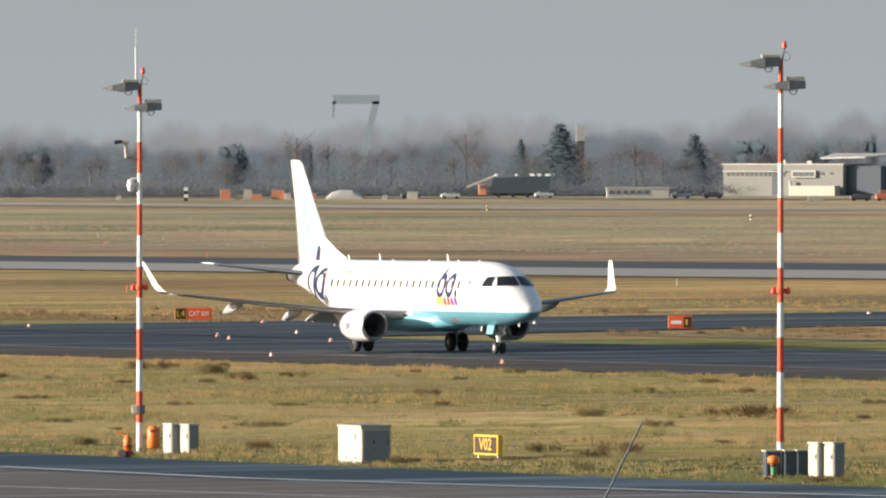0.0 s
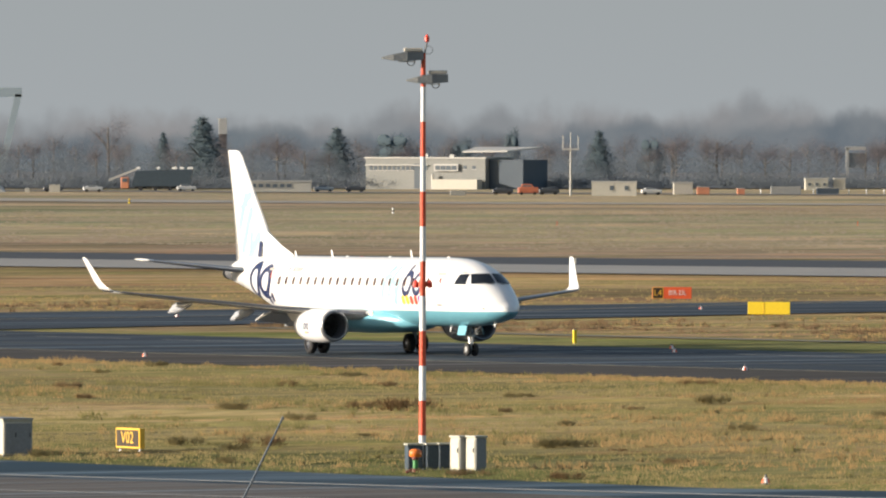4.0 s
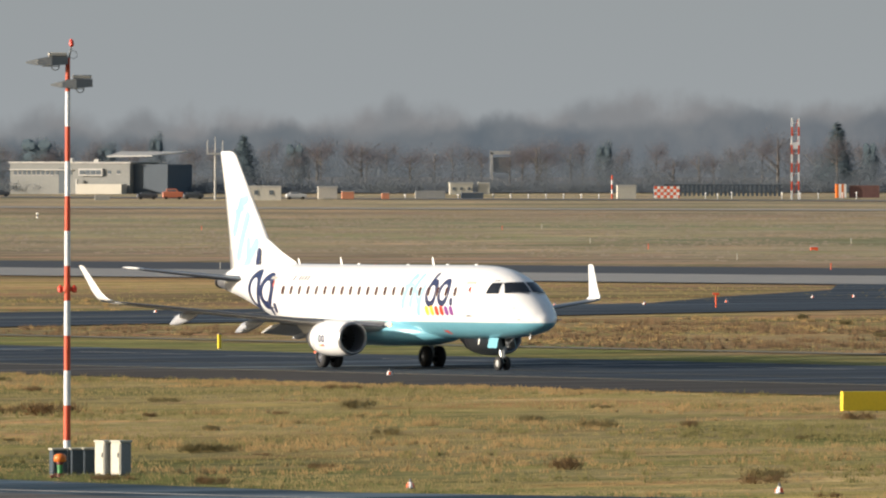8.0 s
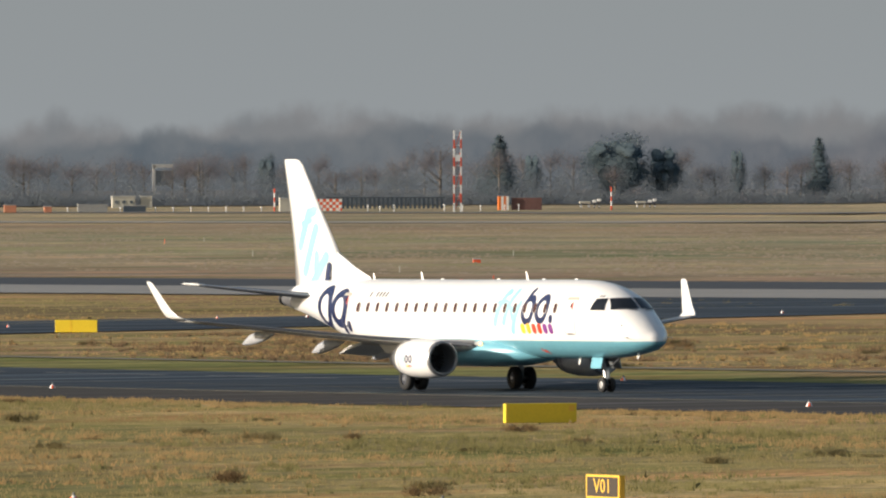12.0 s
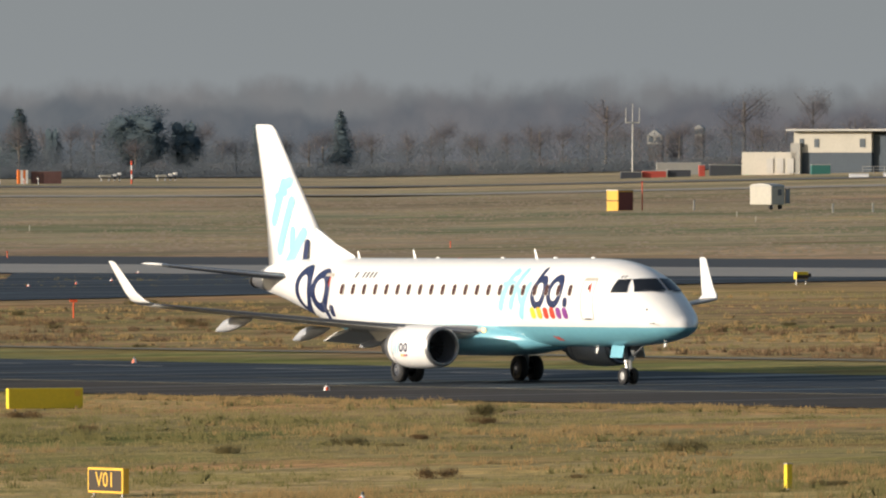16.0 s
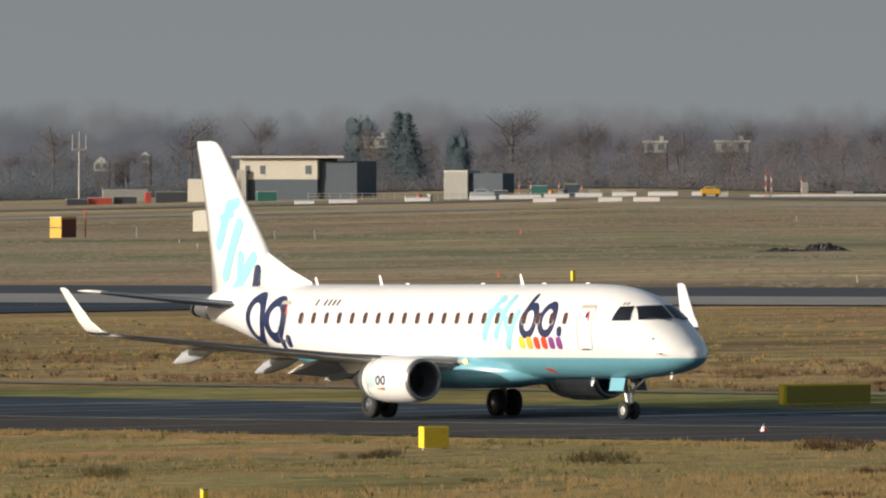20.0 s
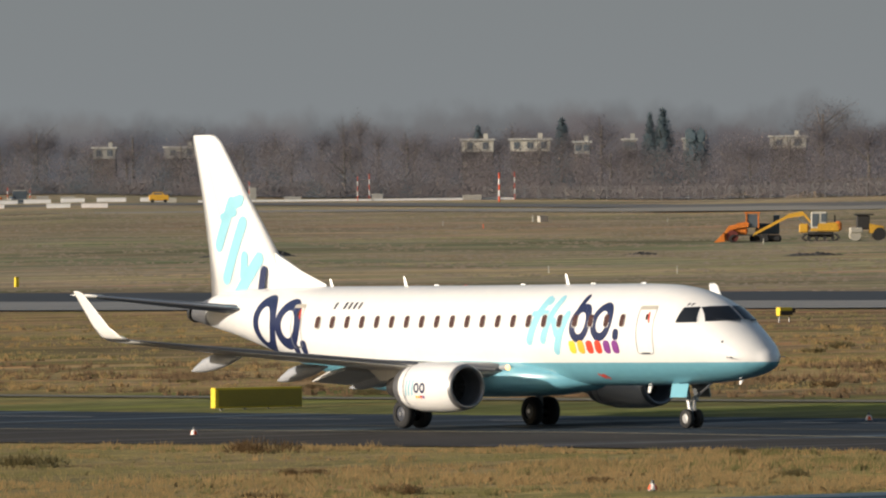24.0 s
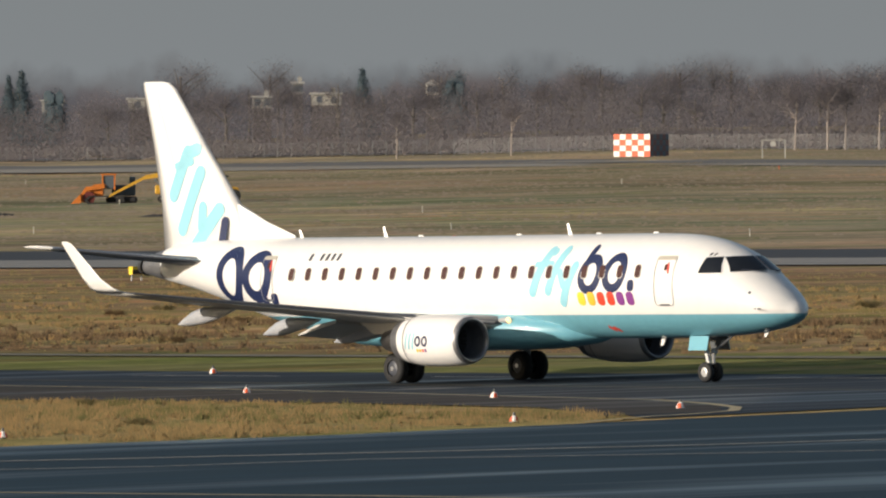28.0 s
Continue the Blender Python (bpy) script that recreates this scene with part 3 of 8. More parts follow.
        part("inlet_lip", revolve([(4.62, 0.737), (4.72, 0.70), (4.765, 0.655), (4.74, 0.61), (4.6, 0.585)], 40, at=(0, ey, ez)), DULL_METAL, nac, "dull metal inlet lip", smooth=True)
        part("inlet_duct", revolve([(4.62, 0.588), (4.2, 0.575), (3.62, 0.59), (3.60, 0.0)], 40, at=(0, ey, ez)), FAN_DARK, nac, "dark engine inlet", smooth=True)
        part("spinner", revolve([(4.10, 0.0), (4.0, 0.09), (3.78, 0.18)], 20, at=(0, ey, ez)), DARK_METAL, nac, smooth=True)
        for i in range(22):
            a = 2 * math.pi * i / 22
            c, k = math.cos(a), math.sin(a)
            bl = bmesh.new()
            bl.faces.new([bl.verts.new((x, ey + r * c - t * k, ez + r * k + t * c)) for x, r, t in ((3.86, 0.17, -0.03), (3.86, 0.57, -0.05), (3.80, 0.57, 0.06), (3.78, 0.17, 0.03))])
            part("fan_blade", bl, DARK_METAL, nac)
        part("core_exhaust", revolve([(1.7, 0.44), (1.2, 0.40), (0.75, 0.31), (0.74, 0.27), (1.0, 0.27)], 28, at=(0, ey, ez)), DARK_METAL, nac, "heat-stained exhaust cone", smooth=True)
        part("pylon", loft([[(3.4, ey + 0.04, 2.12), (3.4, ey - 0.04, 2.12), (3.2, ey - 0.06, 1.9), (3.2, ey + 0.06, 1.9)],
                            [(1.9, ey + 0.17, 2.15), (1.9, ey - 0.17, 2.15), (1.9, ey - 0.17, 1.6), (1.9, ey + 0.17, 1.6)],
                            [(-0.6, ey + 0.12, 2.0), (-0.6, ey - 0.12, 2.0), (0.2, ey - 0.12, 1.55), (0.2, ey + 0.12, 1.55)]]), CREAM, nac)
        part("thrust_sleeve", revolve([(1.92, 0.712), (1.72, 0.665), (1.54, 0.622), (1.50, 0.58)], 40, at=(0, ey, ez)), DULL_METAL, nac, "dull metal sleeve", smooth=True)

        def on_nacelle(x, z, ey=ey, ez=ez, side=side):
            r = float(np.interp(x, [1.55, 1.9, 2.6, 3.6, 4.3], [0.615, 0.70, 0.80, 0.815, 0.785])) + 0.012
            return Vector((x, ey + side * math.sqrt(max(0.01, r * r - (z - ez) ** 2)), z))

        for bx in (2.42, 2.6, 2.78):
            part("pale_bar", join_on([capsule(bx, 1.12, bx + 0.1, 1.58, 0.035)], on_nacelle), PAINT_PALE, nac)
        for bx in (3.06, 3.38):
            part("navy_ring", join_on(ring_shape(bx, 1.34, 0.14, 0.17, 0.07, 0.1), on_nacelle), PAINT_NAVY, nac)
        for k, mm in enumerate((YELLOW_DOT, AMBER_DOT, RED_DOT, PURPLE_DOT)):
            part("colour_dot", join_on([rounded(3.0 + 0.13 * k, 1.05, 0.09, 0.09, 0.03)], on_nacelle), mm, nac)
        part("nacelle_seam", revolve([(2.32, 0.785), (2.30, 0.79), (2.28, 0.782)], 40, at=(0, ey, ez)), PAINT_SEAM, nac)
    # cabin windows, doors
    pane = {s: mesh_of("window", on_hull(rounded(0.0, 3.44, 0.25, 0.39, 0.09), s, 0.016, 0.1), PANE_BROWN) for s in (-1, 1)}
    rimm = {s: mesh_of("window_frame", on_hull(rounded(0.0, 3.44, 0.30, 0.45, 0.12), s, 0.010, 0.1), CREAM) for s in (-1, 1)}
    for i in range(21):
        for s in (-1, 1):
            wdw = part("window", pane[s], None, fus, m=pose(-6.77 + 0.8245 * i, 0, 0))
            part("window_frame", rimm[s], None, wdw)
    for s in (-1, 1):
        for dx, dz, dw, dh in ((10.9, 3.13, 0.82, 1.52), (-8.05, 3.32, 0.62, 1.42)):
            seam = []
            o = rounded(dx, dz, dw, dh, 0.14)
            for a, b in zip(o, o[1:] + o[:1]):
                seam.append(capsule(a[0], a[1], b[0], b[1], 0.014, 2))
            door = part("cabin_door", join_on(seam, lambda x, z, s=s: skin(x, z, s, 0.014)), PAINT_SEAM, fus, "cabin door seam")
            part("door_head", on_hull(rounded(dx, dz + dh / 2 - 0.05, dw, 0.12, 0.05), s, 0.02), LAMP_BEIGE, door)
            part("door_window", on_hull(rounded(dx + 0.05, dz + 0.42, 0.13, 0.2, 0.05), s, 0.018), PANE_BROWN, door)
            part("handle_stripe", on_hull(capsule(dx + 0.18, dz + 0.25, dx + 0.12, dz + 0.55, 0.03), s, 0.018), RED_DOT, door)
            part("door_step", on_hull(rounded(dx, dz - dh / 2 + 0.02, dw * 0.55, 0.05, 0.02), s, 0.02), SCRIPT_GREY, door)
        # painted strokes and ovals
        for st in (capsule(4.88, 2.82, 5.42, 4.08, 0.17), capsule(5.60, 2.85, 6.12, 4.10, 0.16), capsule(6.26, 2.50, 6.78, 3.62, 0.16), capsule(4.95, 3.68, 5.66, 3.70, 0.09), capsule(5.42, 4.08, 5.62, 4.06, 0.12), capsule(6.12, 3.42, 6.30, 3.02, 0.13)):
            part("pale_stroke", join_on([st], lambda x, z, s=s: skin(x, z, s, 0.008)), PAINT_PALE, fus, "pale blue painted stroke")
        for rx, rz in ((7.52, 3.36), (8.64, 3.40)):
            part("navy_ring", join_on(ring_shape(rx, rz, 0.54, 0.62, 0.27, 0.15), lambda x, z, s=s: skin(x, z, s, 0.009)), PAINT_NAVY, fus, "navy blue painted oval ring")
        part("navy_stroke", join_on([capsule(7.26, 3.6, 7.42, 4.16, 0.12)], lambda x, z, s=s: skin(x, z, s, 0.009)), PAINT_NAVY, fus)
        part("navy_dot", join_on([rounded(9.42, 3.0, 0.3, 0.36, 0.12, 0.1)], lambda x, z, s=s: skin(x, z, s, 0.009)), PAINT_NAVY, fus)
        for k, mm in enumerate((YELLOW_DOT, AMBER_DOT, RED_DOT, RED_DOT, PURPLE_DOT, PURPLE_DOT)):
            part("colour_dot", on_hull(rounded(7.12 + 0.45 * k, 2.60, 0.34, 0.42, 0.13, -0.12), s, 0.012), mm, fus)
        for rx, wx, hz in ((-10.15, 0.78, 0.98), (-8.60, 0.80, 0.84)):
            part("navy_ring", join_on(ring_shape(rx, 3.38, wx, hz, 0.38, 0.06), lambda x, z, s=s: skin(x, z, s, 0.010)), PAINT_NAVY, fus, "navy blue painted oval ring")
        for rx, rz in ((-7.72, 2.62), (-8.25, 2.50)):
            part("navy_dot", join_on([rounded(rx, rz, 0.36, 0.45, 0.13, 0.1)], lambda x, z, s=s: skin(x, z, s, 0.012)), PAINT_NAVY, fus)
        # registration and small stencils as plain bars
        for k in (0, 2, 3, 4, 5):
            part("registration_bar", join_on([rounded(-6.05 + 0.27 * k, 3.98, 0.12, 0.22, 0.02, 0.15)], lambda x, z, s=s: skin(x, z, s, 0.012)), SCRIPT_GREY, fus)
        for bx in (12.5, 12.64):
            part("stencil_bar", join_on([rounded(bx, 3.93, 0.08, 0.09, 0.02, 0.15)], lambda x, z, s=s: skin(x, z, s, 0.012)), SCRIPT_GREY, fus)
        for ax_, az_ in ((7.85, 1.72), (8.05, 1.70), (-4.6, 1.80)):
            part("red_stencil", join_on([capsule(ax_, az_, ax_ + 0.15, az_ - 0.1, 0.045)], lambda x, z, s=s: skin(x, z, s, 0.012)), RED_DOT, fus)
        for ax_, az_, aw, ah in ((14.3, 2.75, 0.07, 0.07), (14.6, 2.25, 0.22, 0.03)):
            part("static_port", join_on([rounded(ax_, az_, aw, ah, ah * 0.35)], lambda x, z, s=s: skin(x, z, s, 0.014)), SCRIPT_GREY, fus)
        # cockpit glazing
        part("cockpit_frame", on_hull([(12.28, 3.30), (12.37, 3.90), (12.99, 3.92), (13.26, 3.31)], s, 0.012, 0.06), PAINT_WHITE, fus)
        part("cockpit_side_window", on_hull([(12.36, 3.36), (12.44, 3.84), (12.96, 3.86), (13.20, 3.37)], s, 0.035, 0.06), GLASS_DARK, fus, "dark cockpit side window")
        part("windscreen_frame", on_nose([(0.02, 3.36), (1.12, 3.31), (0.87, 3.89), (0.6, 3.92), (0.02, 3.93)], s, 0.006), PAINT_WHITE, fus)
        part("windscreen", on_nose([(0.05, 3.43), (1.03, 3.37), (0.80, 3.83), (0.6, 3.85), (0.05, 3.86)], s, 0.03), GLASS_DARK, fus, "dark windscreen pane")
        part("wiper", join_on([capsule(0.2, 3.36, 0.8, 3.42, 0.015)], lambda y, z, s=s: front(s * y, z, 0.05)), SCRIPT_GREY, fus)
        part("pitot_probe", tube((14.55, s * 0.95, 2.25), (14.8, s * 1.12, 2.24), 0.02, 0.012, 6), METAL, fus)
    # navy stroke at the fin's foot
    for s in (-1, 1):
        part("navy_stroke", join_on([capsule(-11.55, 4.45, -11.47, 5.15, 0.18)], lambda x, z, s=s: Vector((x, s * (0.2 + 0.1 * max(0.0, 5.5 - z)), z))), PAINT_NAVY, fin)
    # aerials on the roof
    for x, h in ((-7.87, 0.30), (-3.76, 0.36), (5.03, 0.38)):
        part("blade_aerial", loft([[(x + 0.12, 0, 4.5), (x, 0.02, 4.5), (x - 0.10, 0, 4.5), (x, -0.02, 4.5)],
                                   [(x - 0.10, 0, 4.56 + h), (x - 0.14, 0.012, 4.56 + h), (x - 0.20, 0, 4.56 + h), (x - 0.14, -0.012, 4.56 + h)]]), PAINT_WHITE, fus)
    for x in (-2.1, 2.6, 6.35, 9.0):
        part("roof_aerial", box(0.24, 0.05, 0.07, x, 0, hull(x)[0] + hull(x)[1] - 0.03, 0.015), PAINT_WHITE, fus)
    part("beacon_light", revolve([(4.54, 0.07), (4.60, 0.06), (4.63, 0.0)], 12, "z", at=(-0.5, 0, 0)), RED_DOT, fus)
    part("drain_mast", loft([[(9.4, 0.02, 1.36), (9.2, 0.02, 1.36), (9.2, -0.02, 1.36), (9.4, -0.02, 1.36)], [(9.25, 0.01, 1.12), (9.15, 0.01, 1.12), (9.15, -0.01, 1.12), (9.25, -0.01, 1.12)]]), PAINT_WHITE, fus)
    part("ventral_aerial", loft([[(14.1, 0.02, 1.54), (13.9, 0.02, 1.54), (13.9, -0.02, 1.54), (14.1, -0.02, 1.54)], [(13.95, 0.01, 1.38), (13.87, 0.01, 1.38), (13.87, -0.01, 1.38), (13.95, -0.01, 1.38)]]), PAINT_WHITE, fus)
    # landing gear
    axles = []
    strut = part("nose_gear_leg", tube((11.4, 0, 0.31), (11.1, 0, 1.5), 0.075, 0.09, 14), RIM, plane, "pale nose gear leg")
    part("torque_link", box(0.12, 0.08, 0.36, 11.55, 0, 0.55, 0.02), METAL, strut)
    part("taxi_light", revolve([(0.06, 0.0), (0.05, 0.1), (-0.08, 0.08)], 12, at=(11.6, 0, 0.95)), RIM, strut)
    part("drag_brace", tube((11.3, 0, 0.8), (12.5, 0, 1.45), 0.035, None, 8), METAL, strut)
    for s in (-1, 1):
        part("nose_gear_door", two_tone(loft([[(10.92, s * 0.36, 1.42), (11.78, s * 0.36, 1.42), (11.78, s * 0.40, 1.42), (10.92, s * 0.40, 1.42)],
                                     [(10.94, s * 0.47, 0.98), (11.78, s * 0.47, 0.98), (11.78, s * 0.50, 0.98), (10.94, s * 0.50, 0.98)]]), 1, -0.5, s), [PAINT_CYAN, LAMP_GREY], plane, "turquoise nose gear door")
    ax = part("nose_axle", tube((0, -0.28, 0), (0, 0.28, 0), 0.05, None, 10), METAL, plane, m=pose(11.4, 0, 0.305))
    for y in (-0.19, 0.19):
        wheel(ax, y, 0.305, 0.19, "nose_wheel")
        part("rim", revolve([(y + math.copysign(0.085, y), 0.0), (y + math.copysign(0.09, y), 0.07), (y + math.copysign(0.075, y), 0.15), (y + math.copysign(0.04, y), 0.165)], 18, "y"), RIM, ax)
    axles.append((ax, pose(11.4, 0, 0.305), 0.305))
    for s in (-1, 1):
        leg = part("main_gear_leg", tube((0, s * 2.6, 0.47), (0.05, s * 2.45, 1.9), 0.11, 0.13, 14), RIM, plane)
        part("side_brace", tube((0, s * 2.5, 1.0), (0, s * 1.3, 1.55), 0.05, None, 8), METAL, leg)
        part("gear_door", loft([[(0.55, s * 2.72, 1.78), (-0.55, s * 2.72, 1.78), (-0.55, s * 2.75, 1.78), (0.55, s * 2.75, 1.78)],
                                [(0.4, s * 2.80, 1.0), (-0.4, s * 2.80, 1.0), (-0.4, s * 2.83, 1.0), (0.4, s * 2.83, 1.0)]]), PAINT_WHITE, leg)
        part("torque_link", box(0.1, 0.1, 0.4, -0.2, s * 2.58, 0.6, 0.02), METAL, leg)
        ax = part("main_axle", tube((0, -0.5, 0), (0, 0.5, 0), 0.07, None, 10), METAL, plane, m=pose(0, s * 2.6, 0.475))
        for y in (-0.33, 0.33):
            wheel(ax, y, 0.475, 0.34, "main_wheel")
            part("rim", revolve([(y + math.copysign(0.15, y), 0.0), (y + math.copysign(0.16, y), 0.12), (y + math.copysign(0.13, y), 0.23), (y + math.copysign(0.09, y), 0.26)], 18, "y"), SCRIPT_GREY, ax)
        axles.append((ax, pose(0, s * 2.6, 0.475), 0.475))
    return plane, axles


airplane, AXLES = jet()


# ---- the field ----
def field():
    """One sheet of turf out to the horizon, in rings."""
    az = [-180 + 6 * i for i in range(29)] + [-6 + 0.5 * i for i in range(60)] + [24 + 6 * i for i in range(26)]
    rr = [20, 60, 110, 160] + [200 + 25 * i for i in range(36)] + [1150 + 100 * i for i in range(37)]
    verts = [(0, 0, field_height(0, 1))]
    for r in rr:
        for a in az:
            x, y = r * math.sin(radians(a)), r * math.cos(radians(a))
            verts.append((x, y, field_height(x, y)))
    n = len(az)
    faces = [(0, 1 + (i + 1) % n, 1 + i) for i in range(n)]
    for k in range(len(rr) - 1):
        for i in range(n):
            a, b = 1 + k * n + i, 1 + k * n + (i + 1) % n
            faces.append((a, b, b + n, a + n))
    me = bpy.data.meshes.new("ground")
    me.from_pydata(verts, [], faces)
    me.materials.append(GRASS)
    return tagged(new("ground", me), "olive and straw coloured winter turf of the airfield", "ground", kind="structure")


def strip(name, rows, material, lift, label, category, step=12.0, cross=10.0, kind="structure"):
    """A paved band: rows of (u, near v, far v), laid on the field."""
    lines = []
    for a, b in zip(rows, rows[1:]):
        n = max(1, int((b[0] - a[0]) / step))
        lines += [tuple(a[j] + (b[j] - a[j]) * i / n for j in range(3)) for i in range(n)]
    lines.append(rows[-1])
    m = max(1, int(max(r[2] - r[1] for r in rows) / cross))
    verts, faces = [], []
    for u, v0, v1 in lines:
        for j in range(m + 1):
            x, y = spot(u, v0 + (v1 - v0) * j / m)
            verts.append((x, y, field_height(x, y) + lift))
    for i in range(len(lines) - 1):
        for j in range(m):
            k = i * (m + 1) + j
            faces.append((k, k + m + 1, k + m + 2, k + 1))
    me = bpy.data.meshes.new(name)
    me.from_pydata(verts, [], faces)
    me.materials.append(material)
    return tagged(new(name, me), label, category, kind=kind)


def painted(name, pts, width, lift, material, label, dash=0.0, gap=0.0):
    """A painted line through (u, v) points, whole or dashed."""
    verts, faces = [], []
    walked = 0.0
    for (u0, v0), (u1, v1) in zip(pts, pts[1:]):
        length = math.hypot(u1 - u0, v1 - v0)
        n = max(1, int(length / 4.0))
        du, dv = (u1 - u0) / length, (v1 - v0) / length
        for i in range(n):
            a, b = length * i / n, length * (i + 1) / n
            if dash and (walked + a) % (dash + gap) > dash:
                continue
            k = len(verts)
            for s in (a, b):
                for w in (-0.5, 0.5):
                    x, y = spot(u0 + du * s - dv * w * width, v0 + dv * s + du * w * width)
                    verts.append((x, y, field_height(x, y) + lift))
            faces.append((k, k + 1, k + 3, k + 2))
        walked += length
    me = bpy.data.meshes.new(name)
    me.from_pydata(verts, [], faces)
    me.materials.append(material)
    return tagged(new(name, me), label, "marking", kind="structure")


ground = field()
strip("taxiway", [(-1100, 216, 248), (-680, 216, 250), (-420, 217, 249), (-330, 218, 245), (-285, 217.5, 242.5), (-262, 215.5, 241.5), (-247, 212, 241), (-236, 205, 240)],
      ASPHALT, 0.03, "dark asphalt taxiway between turf strips, tinted blue for reflected sky", "taxiway")
strip("taxiway_shoulder", [(-1100, 216, 225), (-680, 216, 225.5), (-420, 217, 227.3), (-300, 218, 229), (-281, 217.3, 225.6), (-262, 215.5, 221.2), (-249, 212.4, 217.2), (-243, 208.6, 213.8), (-239, 205.8, 210.4)],
      SHOULDER, 0.037, "brownish paler shoulder along the taxiway", "taxiway", 12, 5)
strip("apron", [(-760, 40, 142), (-420, 40, 144), (-340, 40, 146), (-290, 40, 147), (-268, 40, 152), (-256, 40, 159), (-248, 40, 165), (-241.5, 40, 174), (-238, 40, 185), (-234.5, 40, 193),
                (-234, 40, 205), (-233, 40, 240), (-150, 40, 236), (60, 40, 225), (160, 40, 200)], APRON, 0.03, "dark damp asphalt apron with worn painted lines", "apron")
strip("service_path", [(-575, 262.4, 264.2), (-420, 262.6, 264.6), (-300, 259.0, 261.2), (-240, 256.5, 259.0)], PATH, 0.04, "narrow worn service path in the turf", "path", 12, 5)
strip("old_apron", [(-760, 40, 134.6), (-330, 40, 137.4), (-300, 40, 141.0), (-284, 40, 141.5)], OLD_APRON, 0.037, "worn brown-grey paving inside the apron's edge line", "apron", 12, 10)
strip("runway", [(-1500, 345, 392), (-1100, 372, 427), (-900, 386, 453), (-700, 404, 479), (-540, 427, 493), (-300, 455, 518)], RUNWAY, 0.05, "dark runway strip with pale concrete shoulder", "runway", 40)
strip("runway_shoulder", [(-1500, 340, 369), (-1100, 364, 394), (-900, 382, 416), (-700, 406, 441), (-540, 427, 453), (-300, 454, 480)], CONCRETE, 0.09, "pale concrete runway shoulder", "runway", 40)
strip("link_taxiway", [(-640, 246, 246.2), (-639.9, 246, 352), (-630, 246, 372), (-612, 246, 376), (-604, 246, 352), (-600, 246, 330), (-592, 246, 300), (-588, 246, 280), (-580, 246, 247)],
      ASPHALT, 0.06, "asphalt link from taxiway to runway", "taxiway", 6)
strip("link_flare", [(-735, 412, 420), (-690, 386, 425), (-665, 364, 430), (-640, 345, 430), (-618, 360, 430), (-622, 375, 430)][:4] + [(-628, 350, 428), (-615, 372, 426)], ASPHALT, 0.07,
      "widening asphalt of the link beside the runway", "taxiway", 6)
strip("far_taxiway", [(-2300, 850, 905), (-1900, 855, 900), (-1400, 1040, 1090), (-1000, 960, 1000)], FAR_CONCRETE, 0.10, "pale far taxiway across the field", "taxiway", 60)
strip("far_runway", [(-2600, 1010, 1050), (-2050, 1130, 1165), (-1600, 1150, 1185), (-1250, 1040, 1072), (-900, 930, 960)], FAR_PAVING, 0.12, "dark far runway at the field's edge", "runway", 60)

painted("taxiway_centreline", [(-1000, 233), (-420, 234.5), (-300, 234), (-262, 229), (-180, 214), (-60, 190)], 0.25, 0.045, LINE_DIM, "worn yellow taxiway centreline")
painted("taxiway_edge_line", [(-620, 226), (-400, 228), (-300, 229.5), (-283, 227), (-270.6, 224), (-258.6, 220.6), (-251, 218.5), (-245.1, 215.4), (-241.1, 212.8), (-238.4, 210.3), (-237.4, 208.2), (-236.8, 205.8), (-235, 202)], 0.34, 0.045, LINE_YELLOW, "pale yellow edge line round the turf's tip")
painted("taxiway_far_line", [(-575, 243), (-430, 244), (-330, 240), (-240, 237)], 0.3, 0.045, LINE_WHITE, "worn pale line along the taxiway's far side", 9, 7)
painted("apron_line", [(-700, 136), (-330, 138.5), (-270, 146), (-225, 178), (-214, 187), (-200, 205)], 0.5, 0.045, LINE_WHITE, "worn pale line along the apron's edge")
painted("apron_line", [(-700, 128), (-330, 130), (-262, 140), (-223.4, 170.9), (-218.4, 174), (-215.8, 178.6), (-205.3, 183.6), (-190, 192)], 0.3, 0.045, LINE_WHITE, "worn pale line on the apron")
painted("apron_line", [(-300, 112), (-225, 157), (-210.4, 161), (-194, 160.6), (-183.3, 159.5), (-100, 152)], 0.3, 0.045, LINE_YELLOW, "worn yellow guide line on the apron")
painted("runway_edge_line", [(-640, 424), (-540, 437), (-300, 464)], 0.8, 0.11, LINE_WHITE, "white edge line on the runway shoulder")
for (x0, y0), (x1, y1), w in (((50.6, 2116), (70.6, 2116), 7.0), ((483, 1671), (500, 1666), 5.0), ((62.5, 1010), (84.0, 1000), 1.6)):
    painted("runway_edge_line", [(x0 * DIR_U[0] + y0 * DIR_U[1], x0 * DIR_V[0] + y0 * DIR_V[1]), (x1 * DIR_U[0] + y1 * DIR_U[1], x1 * DIR_V[0] + y1 * DIR_V[1])], w, 0.17, LINE_WHITE, "bright worn line on the far pavement")
painted("link_line", [(-640, 340), (-618, 300), (-612, 250)], 0.6, 0.075, LINE_YELLOW, "worn yellow line on the link")


